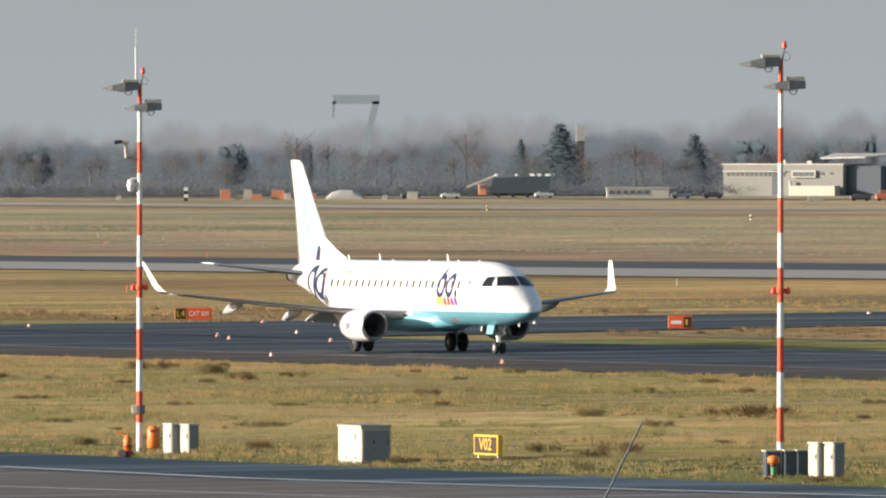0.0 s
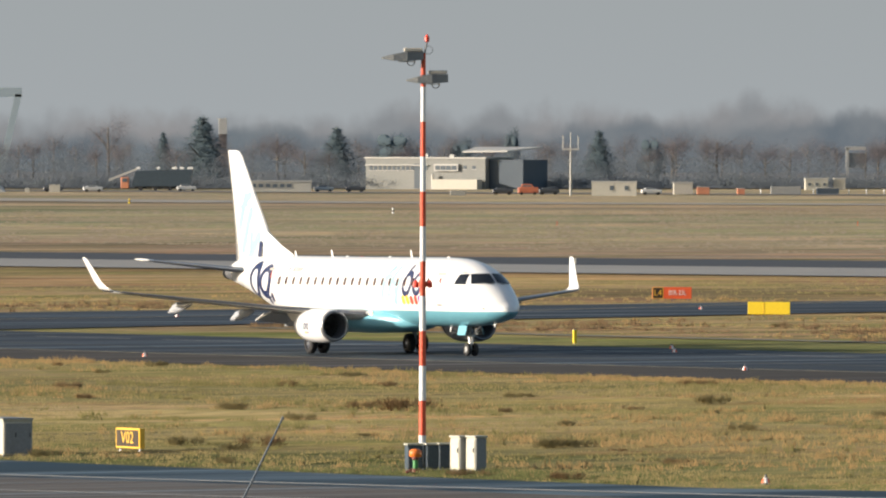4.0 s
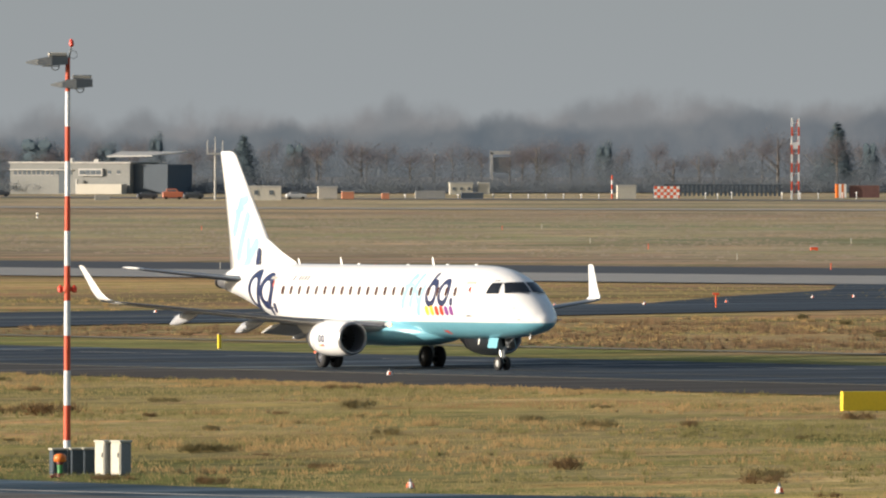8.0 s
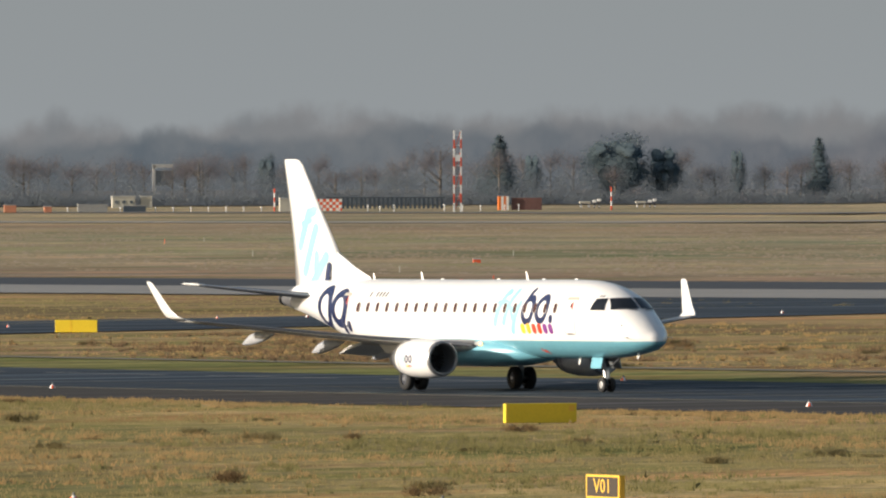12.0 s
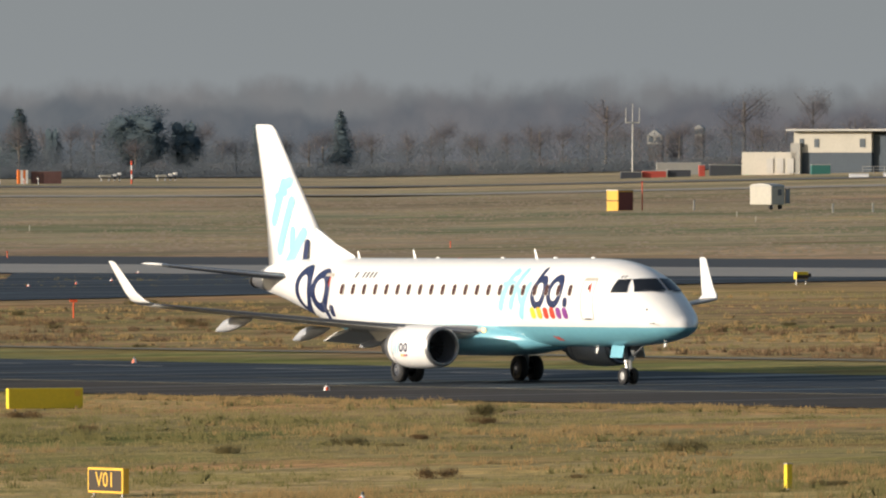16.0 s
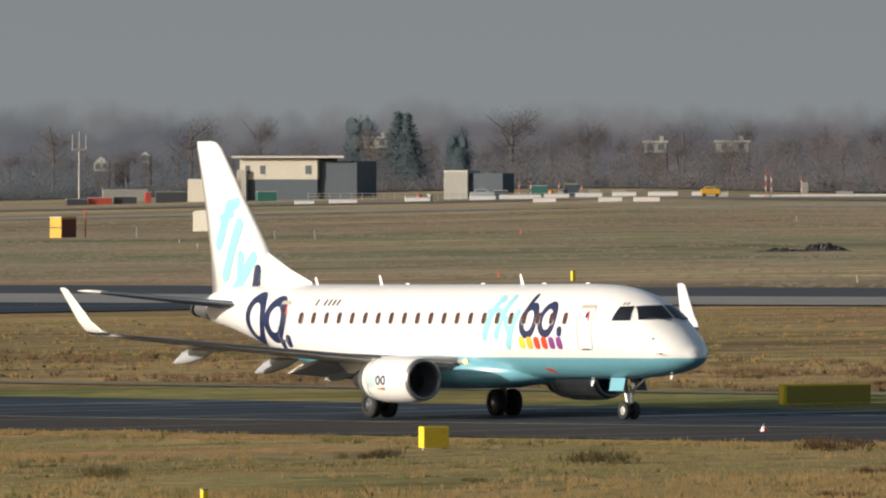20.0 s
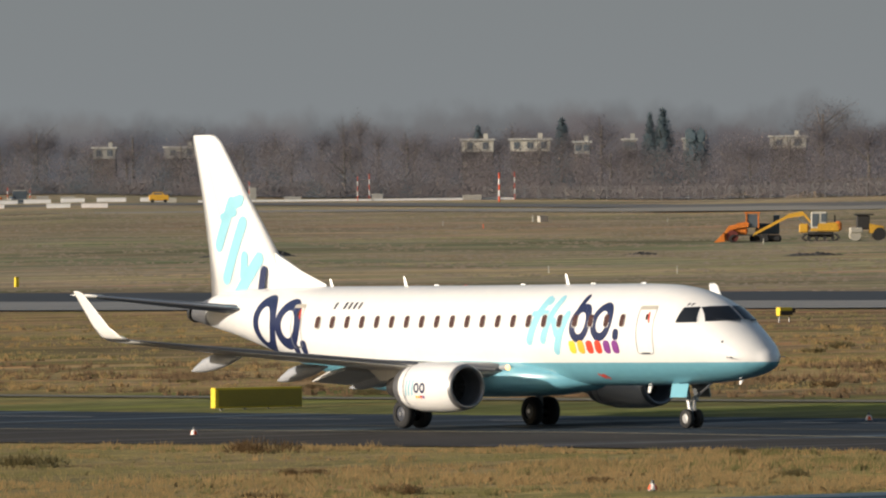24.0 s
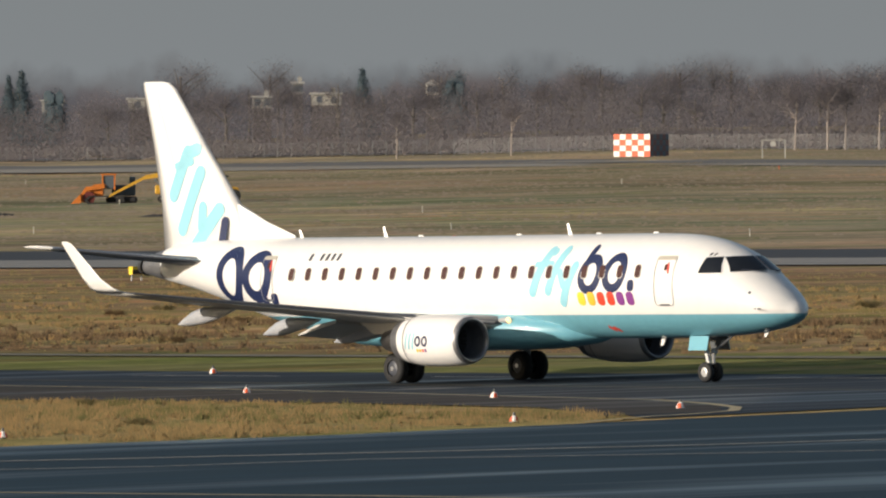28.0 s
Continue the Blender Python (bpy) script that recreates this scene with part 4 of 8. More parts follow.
def backdrop():
    """The hazy winter sky low over the horizon and the last soft lines of distant woods, far behind all else."""
    m = bpy.data.materials.new("hazy_horizon")
    m.use_nodes = True
    nt, ln = m.node_tree, m.node_tree.links
    nt.nodes.clear()

    def calc(op, a, b):
        n = nt.nodes.new("ShaderNodeMath")
        n.operation = op
        for k, v in enumerate((a, b)):
            if isinstance(v, (int, float)):
                n.inputs[k].default_value = v
            else:
                ln.new(v, n.inputs[k])
        return n.outputs[0]

    def ramp(fac, stops):
        r = nt.nodes.new("ShaderNodeValToRGB")
        while len(r.color_ramp.elements) < len(stops):
            r.color_ramp.elements.new(0.5)
        for e, (at_, c) in zip(r.color_ramp.elements, stops):
            e.position, e.color = at_, (*c, 1)
        ln.new(fac, r.inputs[0])
        return r.outputs[0]

    def clumps(scale, detail):
        mp, n = nt.nodes.new("ShaderNodeMapping"), nt.nodes.new("ShaderNodeTexNoise")
        mp.inputs["Scale"].default_value = (1, 1, 0.7)
        ln.new(geo.outputs["Position"], mp.inputs["Vector"])
        n.inputs["Scale"].default_value, n.inputs["Detail"].default_value = scale, detail
        ln.new(mp.outputs[0], n.inputs["Vector"])
        return n.outputs[0]

    geo, sep = nt.nodes.new("ShaderNodeNewGeometry"), nt.nodes.new("ShaderNodeSeparateXYZ")
    ln.new(geo.outputs["Position"], sep.inputs[0])
    height = sep.outputs[2]
    east = calc("DIVIDE", sep.outputs[0], 1600.0)

    def blend(fac, a, b):
        mx = nt.nodes.new("ShaderNodeMix")
        mx.data_type = "RGBA"
        ln.new(fac, mx.inputs[0])
        ln.new(a, mx.inputs[6])
        ln.new(b, mx.inputs[7])
        return mx.outputs[2]

    def below(crest, low, high, most):
        n = nt.nodes.new("ShaderNodeMapRange")
        n.interpolation_type = "SMOOTHSTEP"
        n.inputs["From Min"].default_value, n.inputs["From Max"].default_value, n.inputs["To Max"].default_value = low, high, most
        ln.new(calc("SUBTRACT", crest, height), n.inputs["Value"])
        return n.outputs[0]

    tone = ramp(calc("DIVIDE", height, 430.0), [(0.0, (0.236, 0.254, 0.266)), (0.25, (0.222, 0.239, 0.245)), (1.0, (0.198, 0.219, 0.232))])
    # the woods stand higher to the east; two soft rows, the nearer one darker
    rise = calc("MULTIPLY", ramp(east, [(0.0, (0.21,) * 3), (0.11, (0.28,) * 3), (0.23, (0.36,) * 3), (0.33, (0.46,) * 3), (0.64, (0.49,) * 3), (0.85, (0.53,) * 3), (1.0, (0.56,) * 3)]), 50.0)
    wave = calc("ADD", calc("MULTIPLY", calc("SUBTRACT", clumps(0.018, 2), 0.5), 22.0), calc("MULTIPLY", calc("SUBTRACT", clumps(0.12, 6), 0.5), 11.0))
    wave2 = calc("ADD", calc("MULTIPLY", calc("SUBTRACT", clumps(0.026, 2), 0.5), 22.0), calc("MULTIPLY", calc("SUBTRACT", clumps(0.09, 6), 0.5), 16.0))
    # Haze is put into these glowing tones: far row paler, west bluer.
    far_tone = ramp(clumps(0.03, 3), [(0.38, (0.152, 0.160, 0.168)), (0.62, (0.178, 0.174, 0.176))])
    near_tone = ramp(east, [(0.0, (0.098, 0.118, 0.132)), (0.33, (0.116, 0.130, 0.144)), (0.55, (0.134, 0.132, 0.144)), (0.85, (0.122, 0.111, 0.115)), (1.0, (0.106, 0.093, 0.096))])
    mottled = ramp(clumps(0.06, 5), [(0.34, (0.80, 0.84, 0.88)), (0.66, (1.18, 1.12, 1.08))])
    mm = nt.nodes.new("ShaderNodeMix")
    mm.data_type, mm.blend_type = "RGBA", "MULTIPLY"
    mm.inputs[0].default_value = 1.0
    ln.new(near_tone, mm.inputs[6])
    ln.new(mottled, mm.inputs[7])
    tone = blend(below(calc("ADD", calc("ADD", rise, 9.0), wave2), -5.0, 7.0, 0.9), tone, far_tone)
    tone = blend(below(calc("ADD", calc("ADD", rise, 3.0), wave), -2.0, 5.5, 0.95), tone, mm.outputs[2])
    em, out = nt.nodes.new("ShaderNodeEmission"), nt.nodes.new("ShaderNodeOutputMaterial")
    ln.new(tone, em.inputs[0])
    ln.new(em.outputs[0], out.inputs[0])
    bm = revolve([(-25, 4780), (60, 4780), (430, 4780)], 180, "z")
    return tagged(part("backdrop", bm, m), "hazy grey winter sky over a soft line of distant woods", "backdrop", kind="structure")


backdrop()


# ---- masts, cabinets and signs by the apron ----
def floodlight(parent, x, y, z, turn, flip=1):
    """A wedge-shaped floodlight head on a short bracket."""
    head = part("floodlight", loft([[(0.0, -0.24, 0.02), (0.0, 0.24, 0.02), (0.0, 0.20, 0.26), (0.0, -0.20, 0.26)],
                                    [(0.5, -0.30, -0.02), (0.5, 0.30, -0.02), (0.5, 0.24, 0.27), (0.5, -0.24, 0.27)],
                                    [(0.92, -0.24, 0.0), (0.92, 0.24, 0.0), (0.92, 0.18, 0.19), (0.92, -0.18, 0.19)],
                                    [(1.26, -0.07, 0.06), (1.26, 0.07, 0.06), (1.26, 0.06, 0.10), (1.26, -0.06, 0.10)]]), LAMP_GREY, parent, "grey wedge-shaped floodlight", m=pose(x, y, z, 0, 0, turn))
    part("lamp_glass", box(0.5, 0.4, 0.02, 0.5, 0, -0.045, 0.004), LAMP_BEIGE, head)
    part("ballast_box", box(0.56, 0.26, 0.11, 0.30, 0, 0.272, 0.02), LAMP_BEIGE, head)
    part("yoke", revolve([(-0.02, 0.13), (0.02, 0.13), (0.02, 0.10), (-0.02, 0.10), (-0.02, 0.13)], 16, "y", at=(0.36, 0, -0.04)), LEG_STEEL, head)
    return head


def mast(x, y, rz, bands, top, label, extras=False):
    m = thing("light_mast", x, y, rz, label, "light mast", "striped light masts", sink=0.02)
    z = 0.0
    for i in range(bands):
        h = 1.06 if i < bands - 1 else top
        r0, r1 = 0.112 - 0.0035 * i, 0.112 - 0.0035 * (i + 1)
        part("mast_band", tube((0, 0, z), (0, 0, z + h), r0, r1, 16), MAST_RED if i % 2 else MAST_WHITE, m, "orange-red band" if i % 2 else "white band", smooth=False)
        z += h
    part("base_flange", revolve([(0.0, 0.24), (0.05, 0.24), (0.05, 0.12), (0.2, 0.115)], 20, "z"), LEG_STEEL, m)
    ring_z = 5.66
    part("collar", revolve([(ring_z - 0.07, 0.10), (ring_z - 0.07, 0.16), (ring_z + 0.07, 0.16), (ring_z + 0.07, 0.10)], 16, "z"), MAST_RED, m)
    for s in (-1, 1):
        lamp = part("obstacle_lamp", revolve([(ring_z - 0.11, 0.04), (ring_z - 0.08, 0.085), (ring_z + 0.04, 0.085), (ring_z + 0.12, 0.03)], 12, "z", at=(s * 0.21, -0.02, 0)), RED_DOT, m, "red obstacle lamp")
        part("lamp_bracket", box(0.12, 0.05, 0.05, s * 0.13, 0, ring_z - 0.03), MAST_RED, lamp)
    floodlight(m, -0.02, -0.06, z - 0.22, 184)
    floodlight(m, 0.74, 0.12, z - 0.90, 183)
    part("top_bracket", box(0.5, 0.10, 0.05, -0.25, 0, z + 0.03, 0.01), LAMP_BEIGE, m)
    part("cross_arm", box(0.12, 0.34, 0.1, 0, 0.08, z - 0.75), LAMP_GREY, m)
    rod = part("top_lamp_stem", tube((0.03, 0, z - 0.05), (0.11, 0, z + 0.36), 0.025, None, 8), LAMP_GREY, m)
    part("top_lamp", revolve([(z + 0.34, 0.03), (z + 0.38, 0.075), (z + 0.50, 0.07), (z + 0.58, 0.02)], 12, "z", at=(0.11, 0, 0)), RED_DOT, rod, "red top lamp")
    part("cable_loop", revolve([(-0.015, 0.13), (0.015, 0.13), (0.015, 0.115), (-0.015, 0.115), (-0.015, 0.13)], 14, "y", at=(0.16, 0, z + 0.1)), LAMP_GREY, m)
    if extras:
        part("whip_aerial", tube((-0.12, 0, z - 0.1), (-0.14, 0, z + 1.25), 0.035, 0.03, 8), MAST_WHITE, m)
        part("whip_tip", tube((-0.14, 0, z + 1.25), (-0.14, 0, z + 2.0), 0.012, 0.006, 6), MAST_WHITE, m)
        arm = part("camera_arm", tube((0, 0, z - 2.55), (-0.46, 0, z - 2.5), 0.025, None, 8), LAMP_GREY, m)
        part("camera_post", tube((-0.46, 0, z - 2.5), (-0.48, 0, z - 1.98), 0.06, 0.05, 10), LAMP_BEIGE, arm)
        part("camera_head", box(0.26, 0.14, 0.14, -0.50, 0, z - 2.02, 0.03), LAMP_BEIGE, arm)
        part("camera_lens", tube((-0.6, -0.02, z - 1.95), (-0.86, -0.06, z - 1.98), 0.06, 0.07, 10), SCRIPT_GREY, arm)
        dome = part("dome_camera", revolve([(z - 3.66, 0.0), (z - 3.62, 0.09), (z - 3.45, 0.14), (z - 3.25, 0.10), (z - 3.22, 0.0)], 14, "z", at=(-0.3, 0, 0)), MAST_WHITE, m, "white dome camera")
        part("dome_arm", tube((0, 0, z - 3.2), (-0.3, 0, z - 3.22), 0.03, None, 8), MAST_WHITE, dome)
        part("junction_box", box(0.2, 0.18, 0.3, -0.16, -0.02, 1.35, 0.02), CABINET, m)
        part("junction_box", box(0.22, 0.2, 0.3, 0.08, -0.1, 1.35, 0.02), CABINET_DARK, m)
    return m


mast(-5.17, 392.0, 0, 12, 0.90, "red and white striped light mast with cameras, beside the apron", True)
mast(14.86, 350.2, 0, 12, 1.02, "red and white striped light mast with two floodlights, beside the apron")


def cabinet(name, x, y, rz, w, d, h, label, bodym, lidm, group="", doors=1, plinth=0.08, doorm=None):
    c = thing(name, x, y, rz, label, "cabinet", group, sink=0.03)
    part("plinth", box(w * 0.96, d * 0.96, plinth + 0.03, 0, 0, 0), CONCRETE, c)
    part("body", box(w, d, h - 0.06, 0, 0, plinth, 0.012), bodym, c)
    part("lid", box(w + 0.07, d + 0.07, 0.06, 0, 0, plinth + h - 0.058, 0.015), lidm, c)
    for i in range(doors):
        dw = w / doors
        dr = part("door", box(dw - 0.05, 0.02, h - 0.16, -w / 2 + dw * (i + 0.5), -d / 2 - 0.012, plinth + 0.04, 0.006), doorm or bodym, c)
        part("handle", box(0.04, 0.03, 0.14, -w / 2 + dw * (i + 0.85), -d / 2 - 0.035, plinth + h * 0.5, 0.006), SCRIPT_GREY, dr)
    # Cream cabinets get a grey side panel in place of shade.
    part("side_panel", box(0.02, d - 0.03, h - 0.10, w / 2 + 0.012, 0, plinth + 0.02, 0.006), bodym if bodym is CABINET_DARK else CABINET_SIDE, c, "side panel, its shade painted grey on cream cabinets")
    return c


for cx, cy, hh in ((-4.03, 390.4, 0.98), (-3.45, 390.0, 0.96)):
    cabinet("switch_cabinet", cx, cy, -58, 0.54, 0.40, hh, "cream painted switch cabinet standing in the grass", CABINET, CABINET, "switch cabinets by the masts", 1)
for cx, cy in ((15.92, 348.0), (16.38, 347.6)):
    cabinet("switch_cabinet", cx, cy, -58, 0.50, 0.40, 1.02, "cream painted switch cabinet standing in the grass", CABINET, CABINET, "switch cabinets by the masts", 1)
for cx in (14.55, 15.12, 15.50):
    cabinet("low_cabinet", cx, 349.2, 14, 0.46, 0.35, 0.78, "dark blue low cabinet with pale edge behind the mast", CABINET_DARK, CABINET, "dark low cabinets", 1)
# Beige doors and grey front panel put shade into the right-hand face.
big = cabinet("transformer_cabinet", 2.36, 374.8, 23, 1.02, 1.9, 1.16, "cream steel transformer cabinet with flat roof, in the grass", CABINET, CABINET, "", 2, 0.08, LAMP_BEIGE)
part("roof_edge", box(1.12, 2.0, 0.03, 0, 0, 1.245, 0.01), CABINET_SIDE, big)
for i in (-0.5, 0.3):
    part("vent_hole", box(0.012, 0.09, 0.09, -0.517, i, 0.16, 0.004), SCRIPT_GREY, big)
part("side_latch", box(0.012, 0.08, 0.2, -0.517, -0.45, 0.8, 0.004), LAMP_GREY, big)
part("front_panel", box(0.9, 0.02, 0.98, 0.02, -0.965, 0.12, 0.006), CABINET_SIDE, big)


def waste_bin(x, y):
    b = thing("waste_bin", x, y, 0, "bright orange litter bin on a steel post", "bin")
    part("post", tube((0.13, 0.05, -0.02), (0.13, 0.05, 0.95), 0.028, None, 8), LEG_STEEL, b)
    body = part("bin_body", revolve([(0.16, 0.0), (0.16, 0.17), (0.2, 0.2), (0.78, 0.21), (0.9, 0.15), (0.94, 0.0)], 20, "z", at=(-0.08, 0, 0)), ORANGE, b, smooth=True)
    part("bin_mouth", box(0.2, 0.02, 0.08, -0.08, -0.205, 0.72, 0.006), MAROON, body)
    return b


waste_bin(-4.62, 391.5)


def fire_trolley(x, y):
    f = thing("fire_extinguisher_trolley", x, y, -20, "orange and dark red wheeled fire extinguisher beside the mast", "extinguisher")
    part("cylinder", revolve([(0.12, 0.0), (0.14, 0.13), (0.62, 0.14), (0.74, 0.07), (0.78, 0.0)], 18, "z"), ORANGE, f, smooth=True)
    part("strap", revolve([(0.34, 0.147), (0.4, 0.147)], 18, "z"), MAROON, f)
    part("tray", box(0.5, 0.3, 0.22, -0.08, 0, 0.0, 0.03), MAROON, f)
    part("handle_bar", tube((0, 0, 0.68), (-0.36, -0.06, 0.88), 0.022, None, 8), ORANGE, f)
    for s in (-1, 1):
        part("wheel", revolve([(s * 0.19 - 0.03, 0.0), (s * 0.19 - 0.03, 0.13), (s * 0.19 + 0.03, 0.13), (s * 0.19 + 0.03, 0.0)], 16, "y", at=(-0.1, 0, 0.13)), TYRE, f)
    return f


fire_trolley(-5.5, 386.6)


def hydrant(x, y):
    f = thing("hydrant", x, y, 10, "orange topped hydrant with green and dark red post", "hydrant")
    part("foot", revolve([(-0.02, 0.13), (0.12, 0.13), (0.14, 0.08)], 14, "z"), MAROON, f)
    part("post", revolve([(0.12, 0.085), (0.40, 0.085)], 14, "z"), GREEN_PAINT, f)
    part("valve", revolve([(0.38, 0.07), (0.42, 0.11), (0.48, 0.11), (0.5, 0.08)], 14, "z"), MAROON, f)
    part("cap", revolve([(0.48, 0.12), (0.5, 0.19), (0.66, 0.19), (0.72, 0.12), (0.74, 0.0)], 16, "z"), ORANGE, f, smooth=True)
    part("side_pipe", tube((-0.05, 0, 0.1), (-0.28, 0, 0.02), 0.05, None, 8), MAROON, f)
    return f


hydrant(14.5, 346.6)


def lean_pole():
    p = thing("lean_pole", 8.6, 322.0, 0, "thin grey leaning pole rising from the apron", "pole", sink=0.05)
    part("pole", tube((0, 0, 0), (1.13, 0, 2.33), 0.034, 0.026, 10), CABINET_DARK, p)
    part("pole_tip", tube((1.13, 0, 2.33), (1.17, 0, 2.42), 0.05, 0.03, 8), LAMP_GREY, p)
    part("pole_foot", box(0.3, 0.3, 0.08, 0, 0, 0, 0.02), CONCRETE, p)


lean_pole()


def board(name, x, y, rz, w, h, d, low, shell, label, category="sign", legs=2, group=""):
    """A framed board on short legs; its face looks along its own -y."""
    s = thing(name, x, y, rz, label, category, group, sink=0.02)
    part("case", box(w, d, h, 0, 0, low, 0.015), shell, s)
    for i in range(legs):
        lx = 0 if legs == 1 else -w * 0.4 + w * 0.8 * i / (legs - 1)
        lg = part("leg", tube((lx, 0, 0), (lx, 0, low + 0.02), 0.03, None, 8), LEG_STEEL, s)
        part("foot", box(0.12, 0.12, 0.03, lx, 0, 0.0), LEG_STEEL, lg)
    return s


FACE = Matrix.Rotation(radians(90), 4, "X")      # stands lettering up, to be read from -y


def face_text(s, words, size, x, z, d, material, squeeze=1.0):
    lettering(words, size, material, s, Matrix.Translation((x, -d / 2 - 0.014, z)) @ FACE @ Matrix.Diagonal((squeeze, 1, 1, 1)))


for nm, x, y in (("V02", 6.45, 377.7), ("V01", 37.5, 315.4)):
    sg = board("stand_sign", x, y, -62, 1.62, 0.66, 0.2, 0.12, SIGN_AMBER, "black stand sign with amber frame and amber characters, in the grass", "sign", 2, "stand signs")
    part("face", box(1.48, 0.012, 0.54, 0, -0.105, 0.18), SIGN_BLACK, sg)
    face_text(sg, nm, 0.56, 0, 0.455, 0.2, SIGN_AMBER, 0.95)


def holding_sign(x, y, rz, words, w=2.25):
    sg = board("holding_sign", x, y, rz, w, 0.74, 0.22, 0.14, SIGN_RED, "red holding sign with white words and black end panel", "sign", 3, "holding signs")
    part("end_panel", box(0.62, 0.012, 0.66, -w / 2 + 0.35, -0.115, 0.18), SIGN_BLACK, sg)
    part("panel_border", box(0.70, 0.006, 0.72, -w / 2 + 0.36, -0.113, 0.15), SIGN_AMBER, sg)
    face_text(sg, "L4", 0.52, -w / 2 + 0.36, 0.51, 0.236, SIGN_AMBER)
    face_text(sg, words, 0.42, 0.34, 0.51, 0.22, SIGN_WHITE, 0.78)


holding_sign(-5.95, 697.4, 2, "CAT II/III")
holding_sign(46.9, 731.6, -2, "05R-23L", 2.5)
rv = board("holding_sign", 21.8, 646.7, 0, 1.34, 0.74, 0.22, 0.1, SIGN_RED, "red sign seen from behind with small black end panel", "sign", 2, "holding signs")
part("end_panel", box(0.42, 0.012, 0.62, 0.42, -0.115, 0.16), SIGN_BLACK, rv)
part("word_bar", box(0.6, 0.012, 0.2, -0.22, -0.115, 0.36), SIGN_WHITE, rv)
part("panel_mark", box(0.1, 0.016, 0.3, 0.36, -0.118, 0.32), SIGN_AMBER, rv)

yb = board("direction_sign", 48.0, 661.4, -8, 2.42, 0.72, 0.3, 0.1, SIGN_YELLOW, "plain bright yellow back of a direction sign in the turf", "sign", 4, "yellow signs")
part("panel_joint", box(0.03, 0.012, 0.7, -0.3, -0.155, 0.11), SIGN_AMBER, yb)
yl = board("direction_sign", 46.75, 413.2, 13, 2.72, 0.70, 0.26, 0.08, SIGN_YELLOW, "long plain yellow back of a direction sign beside the taxiway", "sign", 3, "yellow signs")
part("maker_plate", box(0.2, 0.012, 0.2, 1.16, -0.135, 0.5), SIGN_AMBER, yl)
ys = board("direction_sign", 71.3, 365.7, 14, 0.86, 0.66, 0.4, 0.08, SIGN_YELLOW, "small plain yellow sign box beside the taxiway", "sign", 2, "yellow signs")
part("maker_plate", box(0.16, 0.012, 0.16, 0.24, -0.205, 0.5), SIGN_AMBER, ys)
y2 = board("direction_sign", 95.3, 416.2, 24, 3.9, 0.72, 0.28, 0.08, SIGN_YELLOW, "long yellow direction sign with its shaded back to the taxiway", "sign", 4, "yellow signs")
# Olive sheet over the yellow face paints its shade.
part("back_panel", box(3.7, 0.02, 0.6, 0.06, -0.155, 0.13), SIGN_SHADE, y2, "olive panel painted as the shade on the yellow face")
for i in (-0.6, 0.7):
    part("panel_joint", box(0.03, 0.012, 0.7, i, -0.145, 0.09), SIGN_AMBER, y2)
ym = board("direction_sign", 100.2, 405.8, 24, 0.82, 0.60, 0.22, 0.1, SIGN_YELLOW, "small yellow sign box with dark face and letter, in the turf", "sign", 2, "yellow signs")
part("face", box(0.74, 0.012, 0.52, 0, -0.115, 0.14), SIGN_BLACK, ym)
face_text(ym, "M", 0.46, 0, 0.40, 0.236, SIGN_AMBER)
for x, y, hh in ((31.77, 570.8, 0.68), (53.7, 305.9, 0.62)):
    yp = board("marker_post", x, y, 20, 0.17, hh, 0.15, 0.05, SIGN_YELLOW, "upright yellow marker box in the turf", "marker", 1, "yellow marker boxes")
    part("cap", box(0.19, 0.17, 0.03, 0, 0, hh + 0.045, 0.01), LAMP_BEIGE, yp)
rp = board("marker_post", 178.8, 862.5, 20, 0.3, 0.75, 0.25, 0.05, SIGN_YELLOW, "yellow marker box beyond the runway", "marker", 1, "yellow marker boxes")
part("cap", box(0.32, 0.27, 0.03, 0, 0, 0.79, 0.01), LAMP_BEIGE, rp)
for x, y in ((126.9, 714.0), (168.3, 608.8), (181.1, 627.7), (188.6, 627.7)):
    sg = board("runway_sign", x, y, 24, 0.86, 0.44, 0.34, 0.36, SIGN_YELLOW, "small yellow and black sign on white legs by the runway", "sign", 2, "runway signs")
    part("face", box(0.86, 0.02, 0.24, 0.0, -0.18, 0.38), SIGN_BLACK, sg)
    part("hood", box(0.3, 0.3, 0.2, 0.52, 0, 0.5, 0.02), SIGN_BLACK, sg)
for x, y in ((71.1, 617.8), (69.3, 700.0)):
    rp = thing("red_marker_pole", x, y, 0, "thin orange-red marker pole in the turf", "marker", "red marker poles", sink=0.03)
    part("pole", tube((0, 0, 0), (0, 0, 0.95), 0.045, 0.04, 8), SIGN_RED, rp)
    part("cross_piece", box(0.4, 0.06, 0.14, 0, 0, 0.85, 0.01), SIGN_RED, rp)


